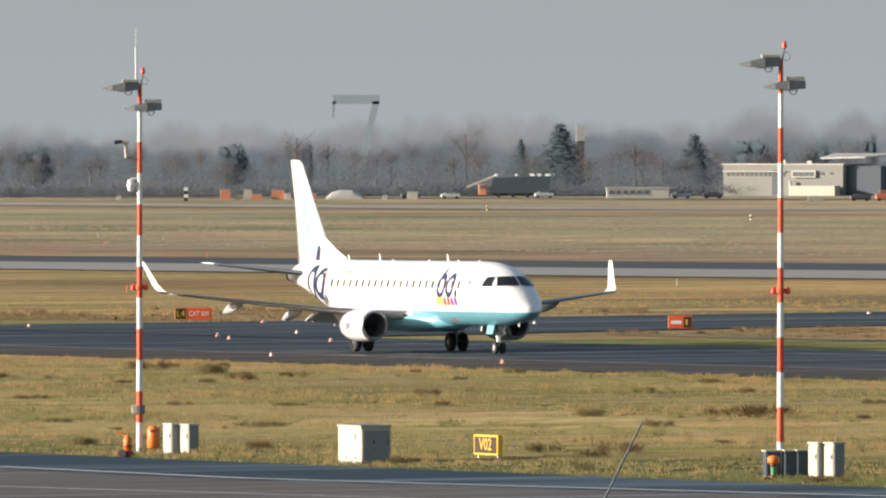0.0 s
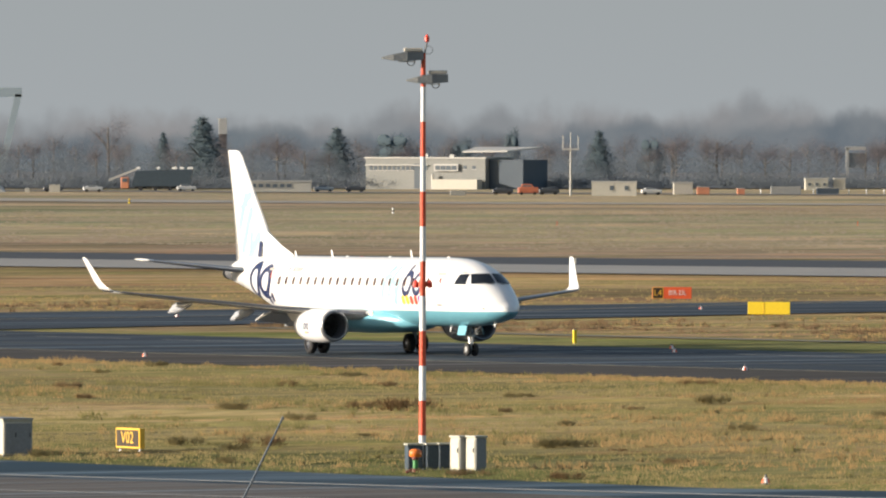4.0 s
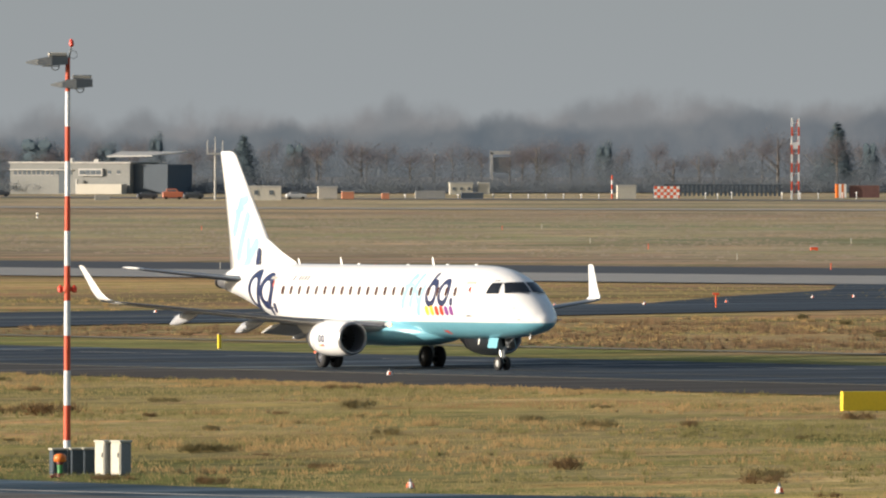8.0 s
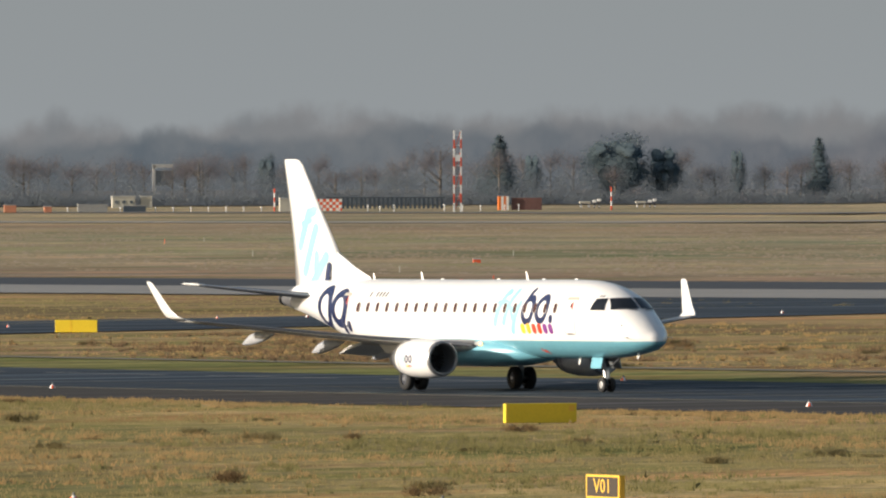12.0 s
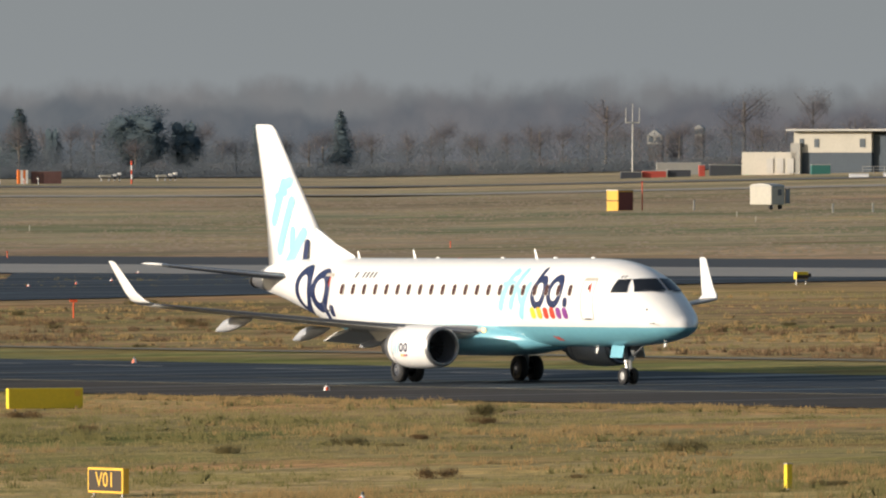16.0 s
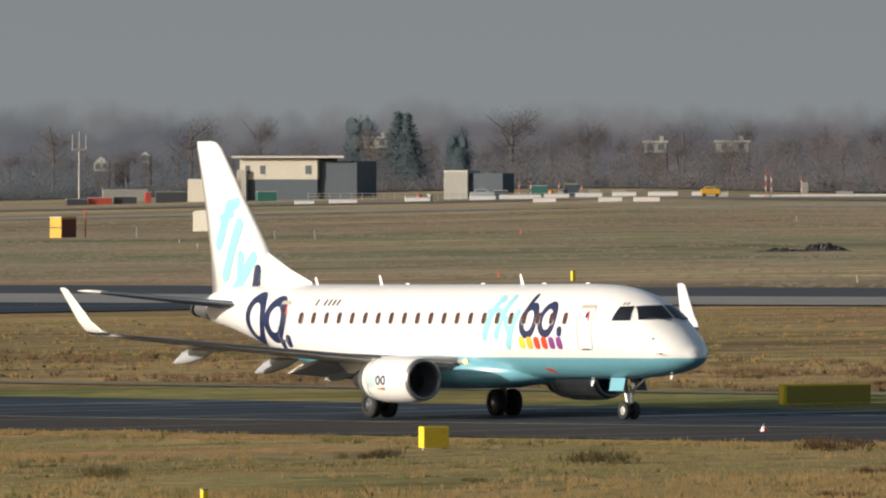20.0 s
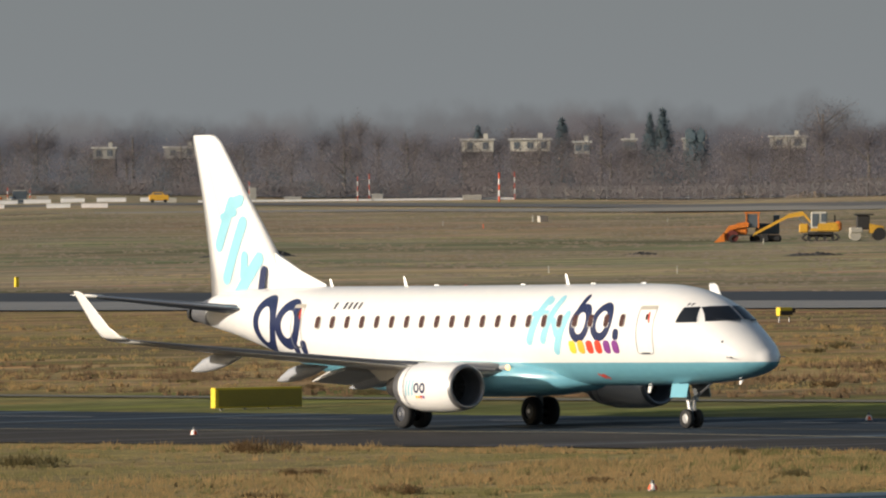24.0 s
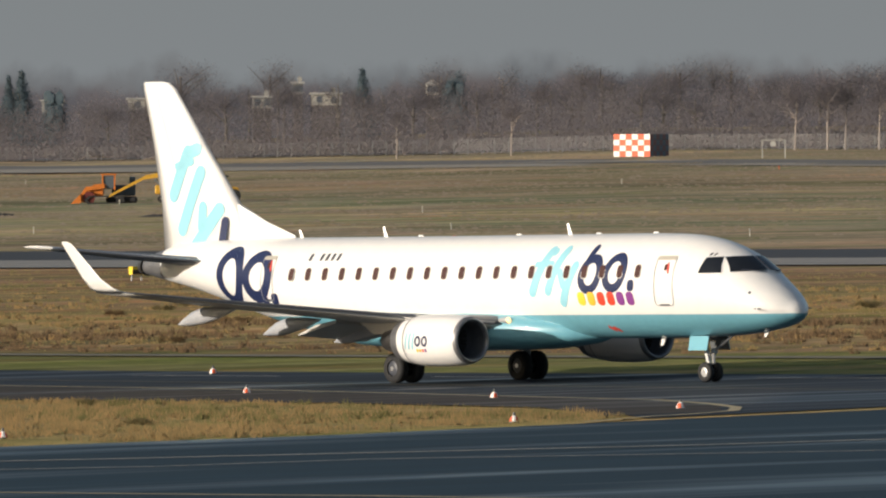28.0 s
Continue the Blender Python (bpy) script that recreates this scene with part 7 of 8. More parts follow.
def house(x, y, rz, w, d, h, label, flat=True, wall=WALL_WHITE, floors=2):
    b = thing("house", x, y, rz, label, "house", "houses in the woods", sink=0.3)
    part("wall", box(w, d, h - 1.9), BRICK_DARK, b, "dark brick lower wall")
    part("upper_wall", box(w + 0.02, d + 0.02, 2.2, 0, 0, h - 1.9), wall, b)
    if flat:
        rf = part("roof", box(w + 0.8, d + 0.8, 0.4, 0, 0, h + 0.3), ROOF_PALE, b, "pale flat roof edge")
        part("chimney", box(0.9, 0.9, 1.0, w * 0.25, 0, h + 0.7), wall, rf)
    else:
        rf = part("roof", loft([[(-w / 2 - 0.3, -d / 2 - 0.3, h + 0.2), (w / 2 + 0.3, -d / 2 - 0.3, h + 0.2), (0, -d / 2 - 0.3, h + w * 0.5)],
                                [(-w / 2 - 0.3, d / 2 + 0.3, h + 0.2), (w / 2 + 0.3, d / 2 + 0.3, h + 0.2), (0, d / 2 + 0.3, h + w * 0.5)]]), ROOF_PALE, b)
    for f in range(floors):
        z = h - 1.65 - 2.9 * f
        n = max(2, int(w / 2.6))
        for i in range(n):
            wd = part("window", box(1.1, 0.15, 1.3, -w / 2 + w * (i + 0.5) / n, -d / 2 - 0.03, z + 0.3), GLAZING, b)
            part("window_sill", box(1.3, 0.25, 0.12, -w / 2 + w * (i + 0.5) / n, -d / 2 - 0.08, z + 0.16), ROOF_PALE, wd)


for x, y, w, h, flat, wall in ((507.2, 2671, 4.5, 13.4, True, WALL_PALE), (512.5, 2670, 3.6, 12.6, True, WALL_WHITE), (476.4, 2879, 3.6, 9.6, False, WALL_WHITE), (482.5, 2885, 3.0, 9.2, False, WALL_PALE),
                               (520.9, 3075, 2.2, 11.5, False, WALL_WHITE), (556.6, 2237, 5.2, 11.6, True, WALL_WHITE), (566.6, 2234, 6.6, 11.6, True, WALL_WHITE), (576.5, 2231, 2.6, 11.0, True, WALL_PALE),
                               (629.4, 2269, 6.0, 11.2, True, WALL_WHITE), (611.0, 2274, 3.6, 11.4, True, WALL_PALE), (598.0, 2276, 2.2, 11.4, True, WALL_PALE), (659.3, 2261, 1.6, 13.4, True, WALL_PALE), (664.8, 2259, 5.0, 11.0, True, WALL_WHITE),
                               (652.0, 2262, 3.2, 10.8, True, WALL_PALE), (686, 2254, 2.4, 12.4, False, WALL_WHITE), (533, 2480, 4.0, 10.5, True, WALL_PALE), (548, 2470, 6.0, 10.5, True, WALL_PALE),
                           ):
    house(x, y, -15, w * (1.2 if flat else 1.0), 7, h - 1.0, "pale house with flat roof showing over the woods" if flat else "pale gabled house showing over the woods", flat, wall, 1)
tower = building("tower_block", 95.1, 3799, 0, 2.6, 4, 14.6, "far block rising over the trees, pale at the top", BRICK_DARK, "building", (), 0.1)
part("upper_block", box(2.7, 4.1, 5.2, 0, 0, 15.0), ROOF_PALE, tower, "pale upper block")

# ---- trees and turf ----
def leafy(name, color, vary, color2=None, island=0.12):
    """Thin twigs or needles: half of the light goes through."""
    m = mat(name, color, 0.95, island=island, random=0.3, vary=vary, scale=0.05, color2=color2)
    nt = m.node_tree
    b = nt.nodes["Principled BSDF"]
    b.inputs["Specular IOR Level"].default_value = 0.0
    tr, mx = nt.nodes.new("ShaderNodeBsdfTranslucent"), nt.nodes.new("ShaderNodeMixShader")
    mx.inputs[0].default_value = 0.5
    nt.links.new(b.inputs["Base Color"].links[0].from_socket, tr.inputs["Color"])
    nt.links.new(b.outputs[0], mx.inputs[1])
    nt.links.new(tr.outputs[0], mx.inputs[2])
    nt.links.new(mx.outputs[0], nt.nodes["Material Output"].inputs["Surface"])
    return m


BARK = mat("grey_bark", (0.16, 0.14, 0.12), 0.95, vary=0.4, scale=0.5)
BIRCH = mat("birch_bark", (0.40, 0.345, 0.31), 0.9, vary=0.5, scale=1.2)
# Paler than real growth, haze put into the colour; bluer where farther.
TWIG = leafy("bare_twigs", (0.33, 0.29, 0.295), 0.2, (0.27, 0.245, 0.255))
SCRUB = leafy("hazed_grey_scrub", (0.30, 0.335, 0.365), 0.2, (0.25, 0.285, 0.32), 0.0)
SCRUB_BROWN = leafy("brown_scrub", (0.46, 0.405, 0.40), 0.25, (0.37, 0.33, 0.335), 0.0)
NEEDLE = leafy("hazed_needles", (0.265, 0.34, 0.375), 0.15, None, 0.0)
WEED = leafy("dry_weed", (0.46, 0.37, 0.18), 0.4, (0.33, 0.275, 0.13))
WEED_RUST = leafy("rusty_weed", (0.46, 0.31, 0.16), 0.5, (0.32, 0.21, 0.11))


UP, SIDE = (0.0, 0.0, 1.0), (-0.1, -0.9, 0.42)


def soup(name, tris, material, normals=None):
    """One mesh from loose triangles (an array n x 3 x 3); normals: one way for all, for an even sheen."""
    tris = np.asarray(tris, dtype=np.float32).reshape(-1, 3, 3)
    n = len(tris)
    me = bpy.data.meshes.new(name)
    me.vertices.add(3 * n)
    me.loops.add(3 * n)
    me.polygons.add(n)
    me.vertices.foreach_set("co", tris.ravel())
    me.loops.foreach_set("vertex_index", np.arange(3 * n, dtype=np.int32))
    me.polygons.foreach_set("loop_start", np.arange(0, 3 * n, 3, dtype=np.int32))
    me.update(calc_edges=True)
    me.materials.append(material)
    if normals is not None:
        me.normals_split_custom_set(np.tile(np.asarray(normals, dtype=np.float32).reshape(1, 3), (3 * n, 1)))
    return me


def trunk_mesh(h, r, rng, limbs, material, name="trunk"):
    bm = tube((0, 0, -0.3), (rng.uniform(-0.3, 0.3), rng.uniform(-0.3, 0.3), h * 0.72), r, r * 0.3, 7)
    for i in range(limbs):
        a, z = rng.uniform(0, 2 * math.pi), h * rng.uniform(0.22, 0.6)
        ln = h * rng.uniform(0.2, 0.36)
        tube((0, 0, z), (ln * 0.6 * math.cos(a), ln * 0.6 * math.sin(a), z + ln * 0.75), r * 0.35, r * 0.07, 5, bm)
    return mesh_of(name, bm, material)


def twig_cloud(rng, n, centre, rad, size, wide, up, rim=0.55, reach=1.0, lobes=0.28):
    """Loose pointed twigs or tufts in an uneven ellipsoid crown."""
    d = rng.normal(size=(n, 3))
    d /= np.linalg.norm(d, axis=1)[:, None]
    knob = 1 - lobes + lobes * np.sin(3.1 * d[:, 0] + 5 * rng.random()) * np.sin(2.7 * d[:, 1] + 4 * d[:, 2] + 5 * rng.random())
    p = np.array(centre) + d * np.array(rad) * (rng.random(n) ** rim * knob * reach)[:, None]
    g = d * 0.7 + rng.normal(size=(n, 3)) * 0.6
    g[:, 2] += up
    g /= np.linalg.norm(g, axis=1)[:, None]
    s = np.cross(g, rng.normal(size=(n, 3)))
    s /= np.linalg.norm(s, axis=1)[:, None] + 1e-6
    ln = size * rng.uniform(0.5, 1.3, n)[:, None]
    w = wide * rng.uniform(0.5, 1.4, n)[:, None]
    return np.stack([p - s * w, p + s * w, p + g * ln], 1)


def lump(rng, centre, rad, n=9, m=6):
    """An uneven solid heart for a clump of growth, as loose triangles."""
    th = np.linspace(0, 2 * math.pi, n, endpoint=False)[None, :]
    ph = np.linspace(-0.5 * math.pi + 0.08, 0.5 * math.pi - 0.08, m + 1)[:, None]
    r = 1 + 0.13 * rng.normal(size=(m + 1, n))
    p = np.stack([r * np.cos(ph) * np.cos(th), r * np.cos(ph) * np.sin(th), r * np.sin(ph) * np.ones_like(th)], 2) * np.array(rad) + np.array(centre)
    q = np.roll(p, -1, axis=1)
    return np.concatenate([np.stack([p[:-1], q[:-1], q[1:]], 2).reshape(-1, 3, 3), np.stack([p[:-1], q[1:], p[1:]], 2).reshape(-1, 3, 3)])


def bare_tree(seed, h=18.0, spread=5.0, bark=BARK, n=4200, low=0.22):
    rng = np.random.default_rng(seed)
    t = thing("tree", 0, 0, 0, "leafless grey-brown winter tree at the field's edge", "tree", "bare trees", z=0)
    part("trunk", trunk_mesh(h, 0.28, rng, 9, bark), None, t)
    parts = []
    for k in range(6):
        a = rng.uniform(0, 6.28)
        parts.append(twig_cloud(rng, n // 6, (spread * 0.42 * math.cos(a), spread * 0.42 * math.sin(a), h * rng.uniform(low + 0.25, 0.74)), (spread * 0.62, spread * 0.62, h * 0.26), 0.45, 0.02, 0.8, 0.65, 1.05))
    tris = np.concatenate(parts)
    part("crown", soup("crown", tris, TWIG, SIDE), None, t)
    return t


def conifer(seed, h=18.0, spread=3.4, round_top=False):
    rng = np.random.default_rng(seed)
    t = thing("evergreen_tree", 0, 0, 0, "evergreen tree among the bare woods, its blue-green paled for haze", "tree", "evergreen trees", z=0)
    part("trunk", trunk_mesh(h, 0.3, rng, 4, BARK), None, t)
    parts = []
    if round_top:
        parts += [lump(rng, (0, 0, h * 0.44), (spread * 0.5, spread * 0.5, h * 0.3), 14, 9), twig_cloud(rng, 2600, (0, 0, h * 0.46), (spread, spread, h * 0.50), 0.5, 0.075, 0.1, 0.5, 1.0, 0.08), twig_cloud(rng, 2600, (0, 0, h * 0.42), (spread * 1.05, spread * 1.05, h * 0.44), 0.5, 0.075, 0.1, 0.5, 1.0, 0.12)]
        for k in range(7):
            q = rng.uniform(0, 6.28)
            parts.append(twig_cloud(rng, 520, (spread * 0.5 * math.cos(q), spread * 0.5 * math.sin(q), h * rng.uniform(0.35, 0.82)), (spread * 0.45, spread * 0.45, h * 0.16), 0.45, 0.06, 0.2, 0.4))
            parts.append(lump(rng, (spread * 0.5 * math.cos(q), spread * 0.5 * math.sin(q), h * rng.uniform(0.35, 0.8)), (spread * 0.24, spread * 0.24, h * 0.09)))
    else:
        for k in range(11):
            f = k / 10
            wd = spread * (1.12 - 1.0 * f) * rng.uniform(0.88, 1.12)
            parts.append(twig_cloud(rng, 230 + int(520 * (1 - f)), (0, 0, h * (0.10 + 0.84 * f)), (wd, wd, h * 0.085), 0.45, 0.08, -0.1, 0.5, 1.0, 0.1))
            parts.append(lump(rng, (rng.uniform(-0.3, 0.3), 0, h * (0.10 + 0.83 * f)), (wd * 0.45, wd * 0.45, h * 0.07)))
    tris = np.concatenate(parts)
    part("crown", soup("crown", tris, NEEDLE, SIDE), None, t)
    return t


def birch(seed, h=13.0):
    rng = np.random.default_rng(seed)
    t = thing("birch_tree", 0, 0, 0, "slender leafless birch with pale bark", "tree", "birch trees", z=0)
    part("trunk", trunk_mesh(h, 0.12, rng, 8, BIRCH), None, t)
    part("crown", soup("crown", twig_cloud(rng, 1500, (0, 0, h * 0.66), (h * 0.17, h * 0.17, h * 0.36), 0.6, 0.02, 0.9), TWIG, SIDE), None, t)
    return t


bare_kinds = [bare_tree(s) for s in range(6)]
cone_kinds = [conifer(20 + s) for s in range(3)]
round_kinds = [conifer(30 + s, 18.0, 4.6, True) for s in range(2)]
birch_kinds = [birch(40 + s) for s in range(3)]
fresh = set(o.name for o in bare_kinds + cone_kinds + round_kinds + birch_kinds)


def plant(kinds, x, y, h, wide, base_h, base_w, k):
    ob = kinds[k % len(kinds)]
    m = pose(x, y, field_height(x, y) - 0.2)
    if ob.name in fresh:
        fresh.discard(ob.name)
        new_one = ob
        new_one.matrix_basis = m
    else:
        new_one = copy_thing(ob, m)
    new_one.scale = (wide / base_w, wide / base_w, h / base_h)
    return new_one


# tall or dark ones that stand out: kind, x, y, height, width
STANDOUT = [("c", 68.7, 2949, 21.0, 8.7), ("r", -15.4, 2950, 16.2, 7.2), ("r", -65.7, 2949, 15.4, 8.7), ("c", 58.6, 2949, 16.4, 3.6), ("c", 103, 2948, 17.8, 7.2), ("r", 118, 2948, 17.7, 10.1), ("r", 135, 2947, 15.8, 5.8),
            ("b", 1.3, 3100, 22.9, 10), ("b", 50, 3300, 24.9, 12), ("b", 89.5, 2999, 18.7, 11), ("c", 170, 2945, 16.9, 5.8), ("r", 183.5, 2944, 16.0, 5.8), ("b", 192, 2994, 18.1, 12), ("b", 203.5, 2993, 18.1, 12),
            ("b", 250, 2990, 18.1, 13), ("b", 316, 2883, 19.3, 9), ("r", 334.2, 2785, 21.5, 14.4), ("r", 345, 2779, 17.6, 7.5), ("c", 305, 2783, 19.7, 6.2), ("b", 296, 2835, 21.3, 11), ("b", 245, 2940, 17.5, 13),
            ("c", 384.5, 2792, 18.8, 4.9), ("b", 527.6, 3276, 27.3, 14), ("b", 566.7, 3270, 27.8, 16), ("b", 586, 3266, 27.4, 11), ("c", 495.4, 2571, 20.5, 5.1), ("r", 506.6, 2569, 17.7, 5.1), ("b", 487, 2573, 21.2, 7.6),
            ("c", 474.2, 2472, 20.1, 6.1), ("r", 466.4, 2474, 21.1, 7.4), ("b", 538, 2664, 23.9, 14), ("b", 555.4, 2660, 21.7, 9.3), ("b", 577.4, 2655, 19.6, 12), ("b", 696, 2923, 26.0, 7.0), ("b", 693, 2930, 25.0, 5.5),
            ("c", 580.8, 2334, 16.1, 3.4), ("c", 597.5, 2329, 17.8, 4.2), ("c", 617.8, 2324, 19.9, 4.2), ("c", 615.3, 2325, 18.8, 3.0), ("b", 591.6, 2331, 17.5, 7), ("b", 655.6, 2521, 21.9, 11), ("b", 703.6, 2508, 23.7, 16),
            ("b", 723, 2502, 23.1, 11), ("c", 657.7, 2209, 17.6, 3.6), ("b", 730.7, 2396, 20.3, 11), ("w", 615.2, 1798, 14.2, 5.6), ("w", 609.9, 1799, 12.8, 4.7), ("w", 565.6, 1814, 10.9, 3.7), ("w", 547.4, 1819, 10.1, 3.3),
            ("w", 619, 1800, 13.5, 4), ("w", 623.5, 1796, 13.2, 4.5), ("b", 671.8, 2200, 19.7, 11), ("b", 701.4, 2190, 18.6, 16), ("b", 685.3, 2090, 19.1, 12), ("b", 717, 2080, 17.7, 11)]
KIND = {"c": (cone_kinds, 18.0, 6.8), "r": (round_kinds, 18.0, 9.2), "b": (bare_kinds, 18.0, 10.0), "w": (birch_kinds, 13.0, 4.4)}
def edge_of_woods(a):
    return float(np.interp(a, [-5, 4, 8, 10, 11.5, 13, 15, 17, 21], [2820, 2800, 2880, 2720, 2560, 2200, 2010, 1850, 1740]))


for k, (q, x, y, h, w) in enumerate(STANDOUT):
    if q == "w":
        x, y, h = x * 0.935, y * 0.935, h * 1.05
    if q in "cr":
        f = max(1.0, (edge_of_woods(math.degrees(math.atan2(x, y))) + 75) / math.hypot(x, y))
        x, y, h, w = x * f, y * f, h * f, w * f
    plant(KIND[q][0], x, y, h * (0.86 if q == "c" else 0.9), w * (2.7 if q == "c" else 1.45 if q == "r" else 1.5), KIND[q][1], KIND[q][2], k)


random.seed(11)
for k in range(240):
    a = -3.2 + 24.2 * (k + random.random()) / 240
    r = edge_of_woods(a) + random.uniform(40, 420)
    deep = r - edge_of_woods(a)
    h = random.uniform(10.5, 14.0) + deep * 0.010
    x, y = r * math.sin(radians(a)), r * math.cos(radians(a))
    q = random.random()
    kinds, bh, bw = KIND["b" if q < 0.975 else "r"]
    plant(kinds, x, y, h, random.uniform(8, 13) if kinds is bare_kinds else random.uniform(4.5, 7), bh, bw, k)


def scrub():
    """The low wood along the far edge: dense undergrowth and thin bare growth over it."""
    rng = np.random.default_rng(3)
    out = {"grey": [], "brown": []}
    for i in range(9400):
        a = rng.uniform(-4, 21.5)
        low = i % 2 == 0
        deep = rng.uniform(-14, 60) if low else rng.random() * 260
        r = edge_of_woods(a) + deep
        x, y = r * math.sin(radians(a)), r * math.cos(radians(a))
        h = rng.uniform(2.4, 5.0) if low else (6.0 + min(deep, 130) * 0.042 + 0.8 * math.sin(a * 9.1) * math.sin(a * 3.7 + 1)) * rng.uniform(0.8, 1.15)
        # Growth to the west is farther, so it takes the hazier grey.
        tone = "brown" if a + rng.normal(0, 2.0) > 11.0 else "grey"
        at_, rad = (x, y, field_height(x, y) + h * (0.36 if low else 0.5)), np.array((3.4, 3.4, h * 0.6))
        out[tone].append(twig_cloud(rng, 130 if low else 150, at_, rad, 0.5, 0.075 if low else 0.055, 0.8, 0.6, 1.0))
    for tone, material, words in (("grey", SCRUB, "dense leafless scrub along the field's far edge, coloured blue-grey for haze"), ("brown", SCRUB_BROWN, "dense leafless brown scrub along the field's far edge")):
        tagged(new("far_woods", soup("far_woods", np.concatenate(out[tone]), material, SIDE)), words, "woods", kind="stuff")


scrub()


def forest_floor():
    """Leaf litter under the woods, from their edge to the horizon."""
    az = [-6 + 0.5 * i for i in range(58)]
    verts, faces = [], []
    for a in az:
        e = edge_of_woods(a) - 4
        for r in (e, e + 150, e + 500, 3900, 4700):
            x, y = r * math.sin(radians(a)), r * math.cos(radians(a))
            verts.append((x, y, field_height(x, y) + 0.25))
    for i in range(len(az) - 1):
        for j in range(4):
            k = 5 * i + j
            faces.append((k, k + 5, k + 6, k + 1))
    me = bpy.data.meshes.new("forest_floor")
    me.from_pydata(verts, [], faces)
    me.materials.append(mat("leaf_litter", (0.150, 0.150, 0.155), 0.95, vary=0.3, scale=0.02, stretch=(0, 1, 1)))
    return tagged(new("forest_floor", me), "grey-brown leaf litter under the far woods", "ground", kind="structure")


forest_floor()


def perimeter_fence():
    """Posts and wires along the eastern edge."""
    f = thing("perimeter_fence", 0, 0, 0, "tall thin grey wire fence before the woods", "fence", z=0)
    pm = mesh_of("post", box(0.07, 0.07, 2.6), [LEG_STEEL])
    pts = []
    for k in range(90):
        a = 14.0 + 6.0 * k / 89
        r = edge_of_woods(a) - 22
        x, y = r * math.sin(radians(a)), r * math.cos(radians(a))
        pts.append((x, y, field_height(x, y)))
        part("post", pm, None, f, m=pose(x, y, field_height(x, y) - 0.1))
    bm = bmesh.new()
    for j in range(9):
        for p, q in zip(pts, pts[1:]):
            z = 0.25 + 0.27 * j
            bm.faces.new([bm.verts.new(v) for v in ((p[0], p[1], p[2] + z), (q[0], q[1], q[2] + z), (q[0], q[1], q[2] + z + 0.018), (p[0], p[1], p[2] + z + 0.018))])
    tagged(part("wire", bm, LEG_STEEL, f), kind="stuff")


perimeter_fence()


def runway_barrier():
    """The long pale edging that runs along the far runway's end."""
    f = thing("edging_wall", 0, 0, 0, "long low pale edging wall along the far runway", "wall", z=0)
    pm = mesh_of("slab", box(5.1, 0.5, 0.42), [MAST_WHITE])
    for k in range(11):
        a = 12.66 + 1.42 * k / 10
        r = 2076 + 0.3 * k
        x, y = r * math.sin(radians(a)), r * math.cos(radians(a))
        part("slab", pm, None, f, m=pose(x, y, field_height(x, y) - 0.05, 0, 0, -a + 4))


runway_barrier()


def tufts(name, count, u0, u1, v0, v1, hmin, hmax, wide, seed, keep=None, material=BLADE, sparse=-0.6, per=4):
    """Blades of dry grass over a strip of the field."""
    rng = np.random.default_rng(seed)
    out = []
    n = 0
    while n < count:
        u, v = rng.uniform(u0, u1), rng.uniform(v0, v1)
        if keep and not keep(u, v):
            continue
        dense = 0.9 * noise.noise((u * 0.04, v * 0.11, seed)) + 0.8 * noise.noise((u * 0.22, v * 0.45, seed + 3))
        if dense < rng.uniform(sparse, 0.5):
            continue
        n += 1
        x, y = spot(u, v)
        h = rng.uniform(hmin, hmax) * (1.0 + 1.1 * max(0.0, dense))
        for _ in range(per):
            dx, dy, a = rng.normal(0, 0.12), rng.normal(0, 0.12), radians(-43 + rng.uniform(-48, 48))
            w = wide * rng.uniform(0.5, 1.3)
            bx, by = x + dx, y + dy
            z = field_height(bx, by) - 0.01
            out.append(((bx - w * math.cos(a), by - w * math.sin(a), z), (bx + w * math.cos(a), by + w * math.sin(a), z),
                        (bx + rng.normal(0, 0.3) * h, by + rng.normal(0, 0.3) * h, z + h * rng.uniform(0.6, 1.1))))
    out = np.array(out)
    nz = np.cross(out[:, 1] - out[:, 0], out[:, 2] - out[:, 0])
    turned = (nz * out[:, 0]).sum(1) > 0
    out[turned] = out[turned][:, ::-1]
    me = soup(name, out, material, UP)
    return tagged(new(name, me), "dry straw and olive grass blades", "grass", kind="stuff")


def near_turf(u, v):
    lim = float(np.interp(u, [-420, -290, -268, -256, -248, -241, -236], [144, 147, 152, 159, 165, 174, 190]))
    top = float(np.interp(u, [-300, -262, -247, -236], [217, 215.5, 212, 205]))
    return lim + 0.5 < v < top - 0.4


tufts("near_grass", 42000, -545, -236, 144, 217, 0.05, 0.13, 0.028, 1, near_turf)
tufts("middle_grass", 16000, -760, -250, 250, 420, 0.05, 0.15, 0.05, 2, lambda u, v: v > 266 and not (-645 < u < -580) and v < np.interp(u, [-900, -700, -540], [380, 402, 423]) - 2)


tufts("tussocks", 4200, -545, -236, 146, 216.6, 0.08, 0.19, 0.032, 5, near_turf, TUSSOCK, 0.18, 9)
tufts("tip_grass", 2400, -272, -237, 150, 217, 0.09, 0.22, 0.03, 15, near_turf, TUSSOCK, -0.3, 8)
tufts("fringe_grass", 3200, -545, -262, 144, 151.5, 0.05, 0.13, 0.035, 17, near_turf, GREEN_BLADE, -0.6, 6)
tufts("olive_tussocks", 3600, -545, -236, 145, 216.6, 0.08, 0.19, 0.032, 9, near_turf, OLIVE_BLADE, 0.2, 10)
tufts("russet_weeds", 4200, -700, -262, 264, 306, 0.11, 0.27, 0.05, 12, lambda u, v: not (-645 < u < -580), RUSSET_BLADE, 0.0, 9)
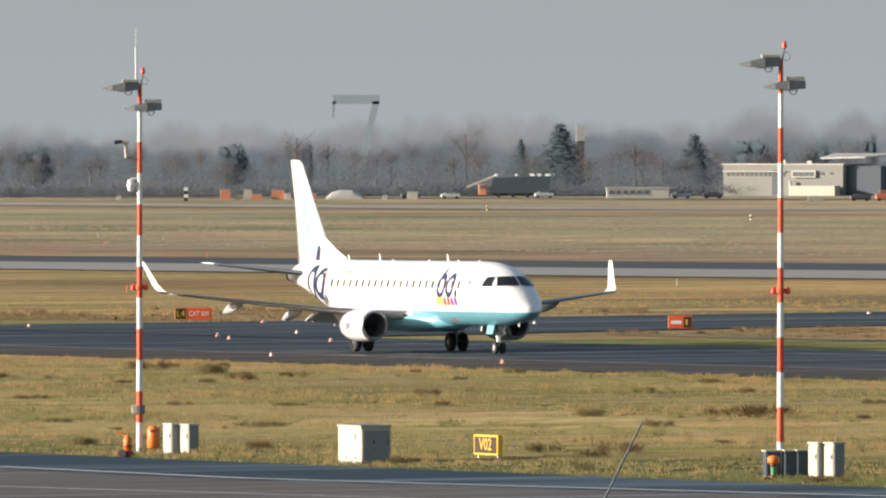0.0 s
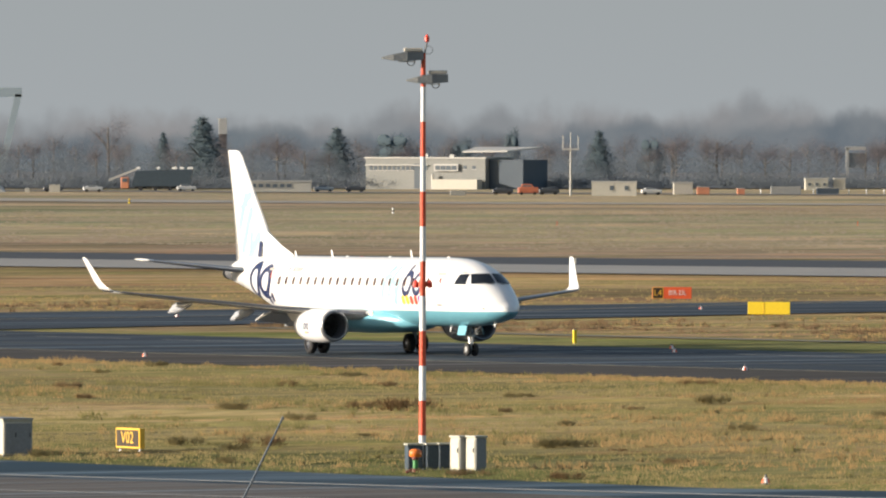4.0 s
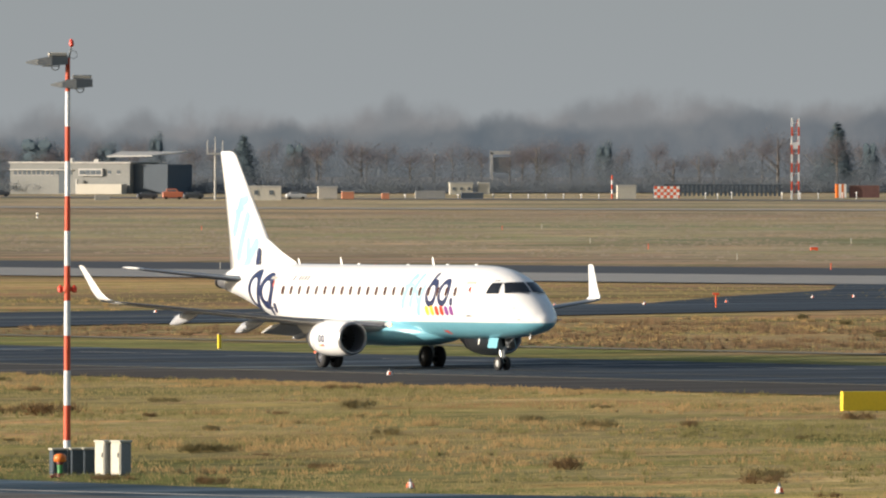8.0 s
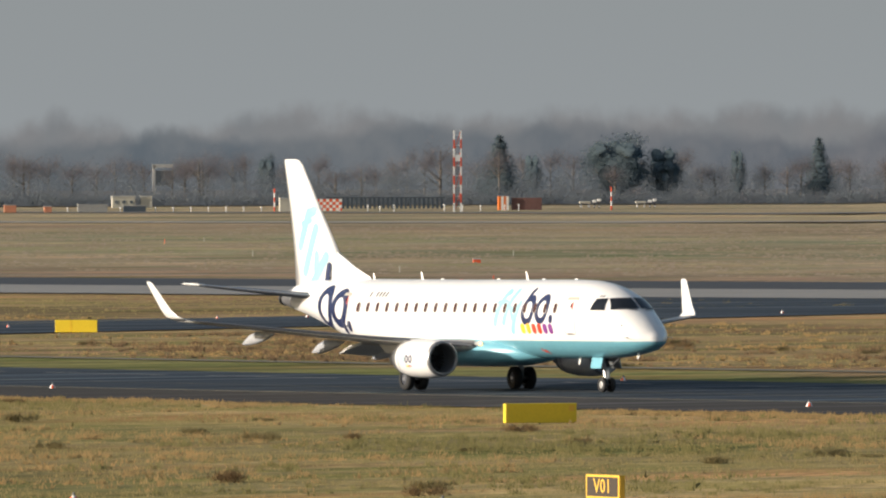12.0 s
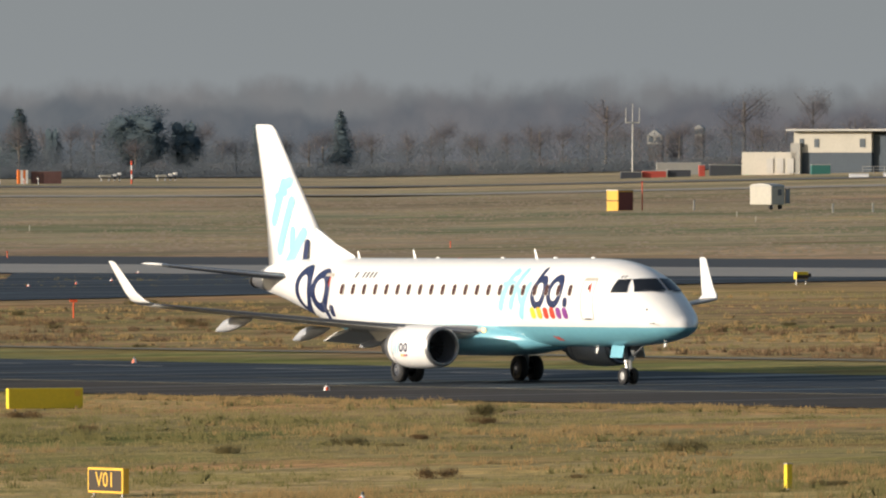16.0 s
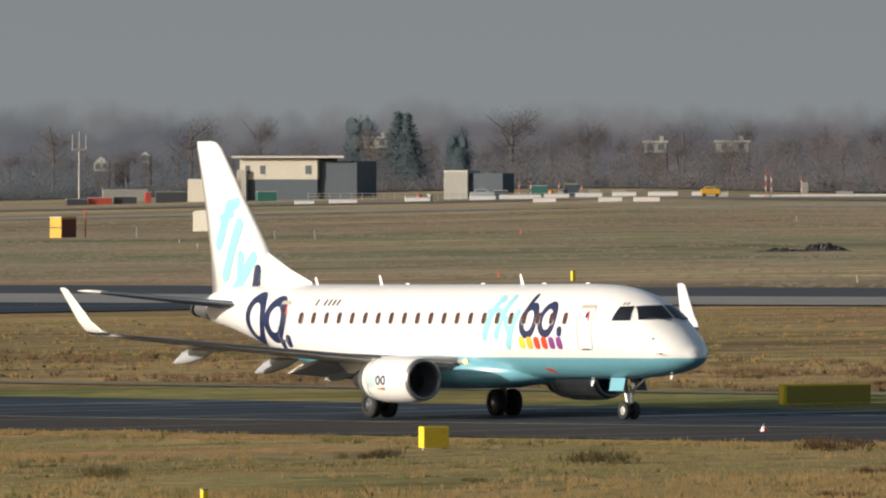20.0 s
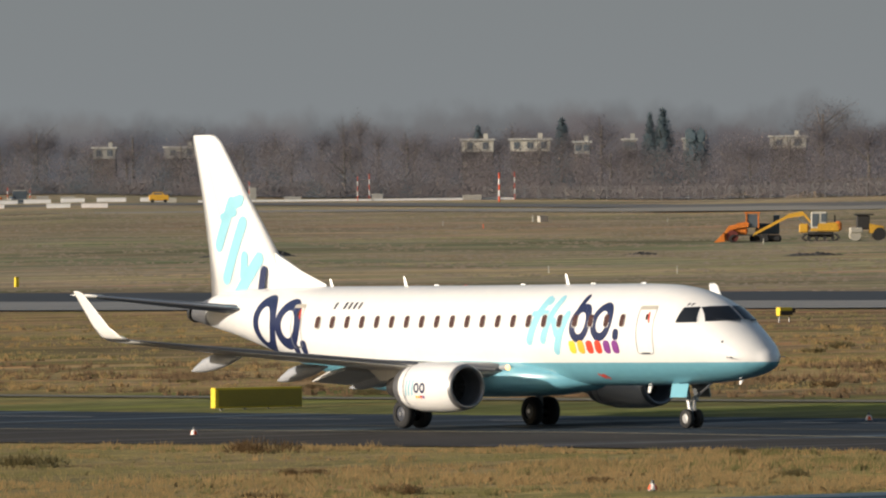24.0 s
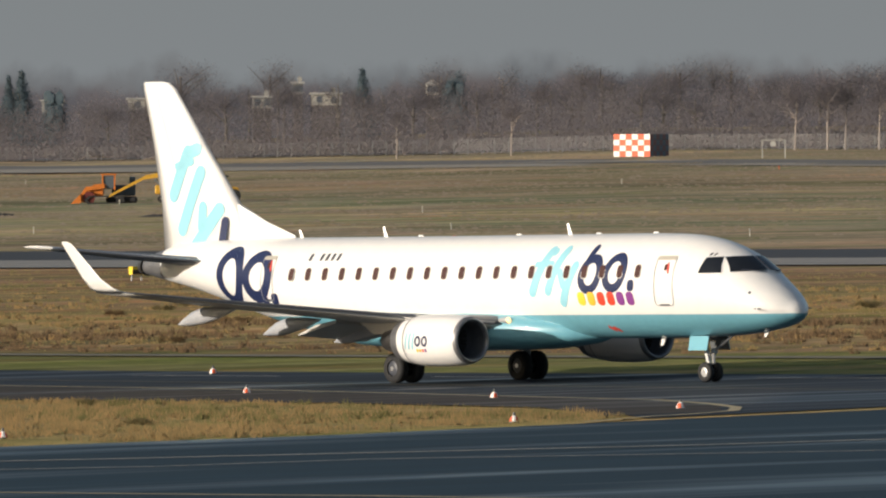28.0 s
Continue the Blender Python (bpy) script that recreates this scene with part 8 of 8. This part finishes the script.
tufts("edge_tussocks", 2600, -545, -250, 213.5, 217, 0.06, 0.15, 0.05, 6, near_turf, TUSSOCK, -0.3, 7)
tufts("middle_tussocks", 3000, -700, -262, 268, 380, 0.08, 0.18, 0.08, 7, lambda u, v: not (-645 < u < -580) and not (-750 < u < -580 and v > 335), TUSSOCK, 0.1, 8)


def far_tufts():
    """Rough clumps over the far field, seen as mottling."""
    rng = np.random.default_rng(8)
    out = []
    while len(out) < 48000:
        a, r = radians(rng.uniform(-3.5, 20.5)), 780 + 1050 * rng.random() ** 0.8
        x, y = r * math.sin(a), r * math.cos(a)
        v = x * DIR_V[0] + y * DIR_V[1]
        if v < 486 or noise.noise((x * 0.11, y * 0.018, 4.0)) < rng.uniform(-0.25, 0.4):
            continue
        h, z = rng.uniform(0.08, 0.2), field_height(x, y) - 0.01
        for _ in range(4):
            bx, by, w, t = x + rng.normal(0, 0.7), y + rng.normal(0, 2.0), rng.uniform(0.2, 0.5), radians(-43 + rng.uniform(-45, 45))
            out.append(((bx - w * math.cos(t), by - w * math.sin(t), z), (bx + w * math.cos(t), by + w * math.sin(t), z), (bx + rng.normal(0, 0.1), by, z + h)))
    out = np.array(out)
    nz = np.cross(out[:, 1] - out[:, 0], out[:, 2] - out[:, 0])
    turned = (nz * out[:, 0]).sum(1) > 0
    out[turned] = out[turned][:, ::-1]
    me = soup("far_grass", out, FAR_BLADE, UP)
    return tagged(new("far_grass", me), "rough tan and olive grass clumps on the far field", "grass", kind="stuff")


far_tufts()


def weed_kind(seed):
    rng = np.random.default_rng(seed)
    stems = np.concatenate([twig_cloud(rng, 240, (rng.uniform(-0.8, 0.8), rng.uniform(-0.8, 0.8), 0.10), (0.75, 0.75, 0.2), 0.16, 0.012, 0.9, 0.7) for _ in range(4)])
    stems[:, :, 2] = np.maximum(stems[:, :, 2], -0.02)
    rusty = seed % 2
    return tagged(new("weed_clump", soup("weed_clump", stems, WEED_RUST if rusty else WEED, UP)), "low russet dry weed clump in the turf" if rusty else "low dark olive weed clump in the turf", "weed", "weed clumps")


weeds = [weed_kind(60 + s) for s in range(5)]
random.seed(21)
k = 0
while k < 170:
    if k < 120:
        u, v = random.uniform(-540, -240), random.uniform(148, 214)
        ok = near_turf(u, v)
    else:
        u, v = random.uniform(-620, -280), random.uniform(262, 350)
        ok = not (-645 < u < -580)
    if not ok:
        continue
    x, y = spot(u, v)
    s = random.uniform(0.3, 0.8)
    if k % 12 == 0:
        s *= 1.5
    m = pose(x, y, field_height(x, y), 0, 0, random.uniform(0, 360))
    if k < 5:
        ob = weeds[k]
        ob.matrix_basis = m
    else:
        ob = copy_thing(weeds[k % 5], m)
    ob.scale = (s, s, s * random.uniform(0.9, 1.8))
    k += 1


# ---- what moves ----
# seconds, x, y, heading of the airplane's main gear
TAXI = [(0.0, 5.97, 584.12, -67.63), (3.0, 16.92, 558.50, -66.93), (8.0, 35.87, 514.31, -66.16), (11.0, 47.35, 487.68, -66.14), (13.0, 54.95, 470.23, -66.51),
        (16.0, 66.11, 444.36, -67.46), (17.0, 69.71, 435.63, -67.45), (20.0, 80.24, 409.96, -67.38), (22.5, 88.76, 389.40, -67.35), (24.0, 93.80, 377.46, -67.23),
        (25.0, 97.13, 369.60, -67.18), (26.0, 100.45, 361.90, -66.84), (28.0, 106.82, 347.41, -65.85)]

FAR_AT, FAR_WAY, FAR_SPEED = (427.7, 1955.2), 117.3, 47.0


def motions():
    rows = []
    for t, x, y, yaw in TAXI:
        c, s = math.cos(radians(yaw)), math.sin(radians(yaw))
        z0, z1 = field_height(x, y), field_height(x + 11.4 * c, y + 11.4 * s)
        rows.append((t, pose(x, y, z0 + 0.032, 0, -math.degrees(math.atan2(z1 - z0, 11.4)), yaw)))
    walk(airplane, rows)
    gone = [0.0]
    for a, b in zip(TAXI, TAXI[1:]):
        gone.append(gone[-1] + math.hypot(b[1] - a[1], b[2] - a[2]))
    for axle, home, r in AXLES:
        n = 420 if r > 0.4 else 840
        walk(axle, [(28.0 * i / n, home @ pose(0, 0, 0, 0, math.degrees(float(np.interp(28.0 * i / n, [q[0] for q in TAXI], gone)) / r), 0)) for i in range(n + 1)])

    rolling = []
    for t in (0.0, 10.0, 20.0, 22.5, 24.0, 28.0):
        c, s = math.cos(radians(FAR_WAY)), math.sin(radians(FAR_WAY))
        d = FAR_SPEED * (t - 22.5)
        x, y = FAR_AT[0] + d * c, FAR_AT[1] + d * s
        rolling.append((t, pose(x, y, field_height(x, y) + 0.12, 0, 0, FAR_WAY)))
    walk(far_airplane, rolling)


motions()
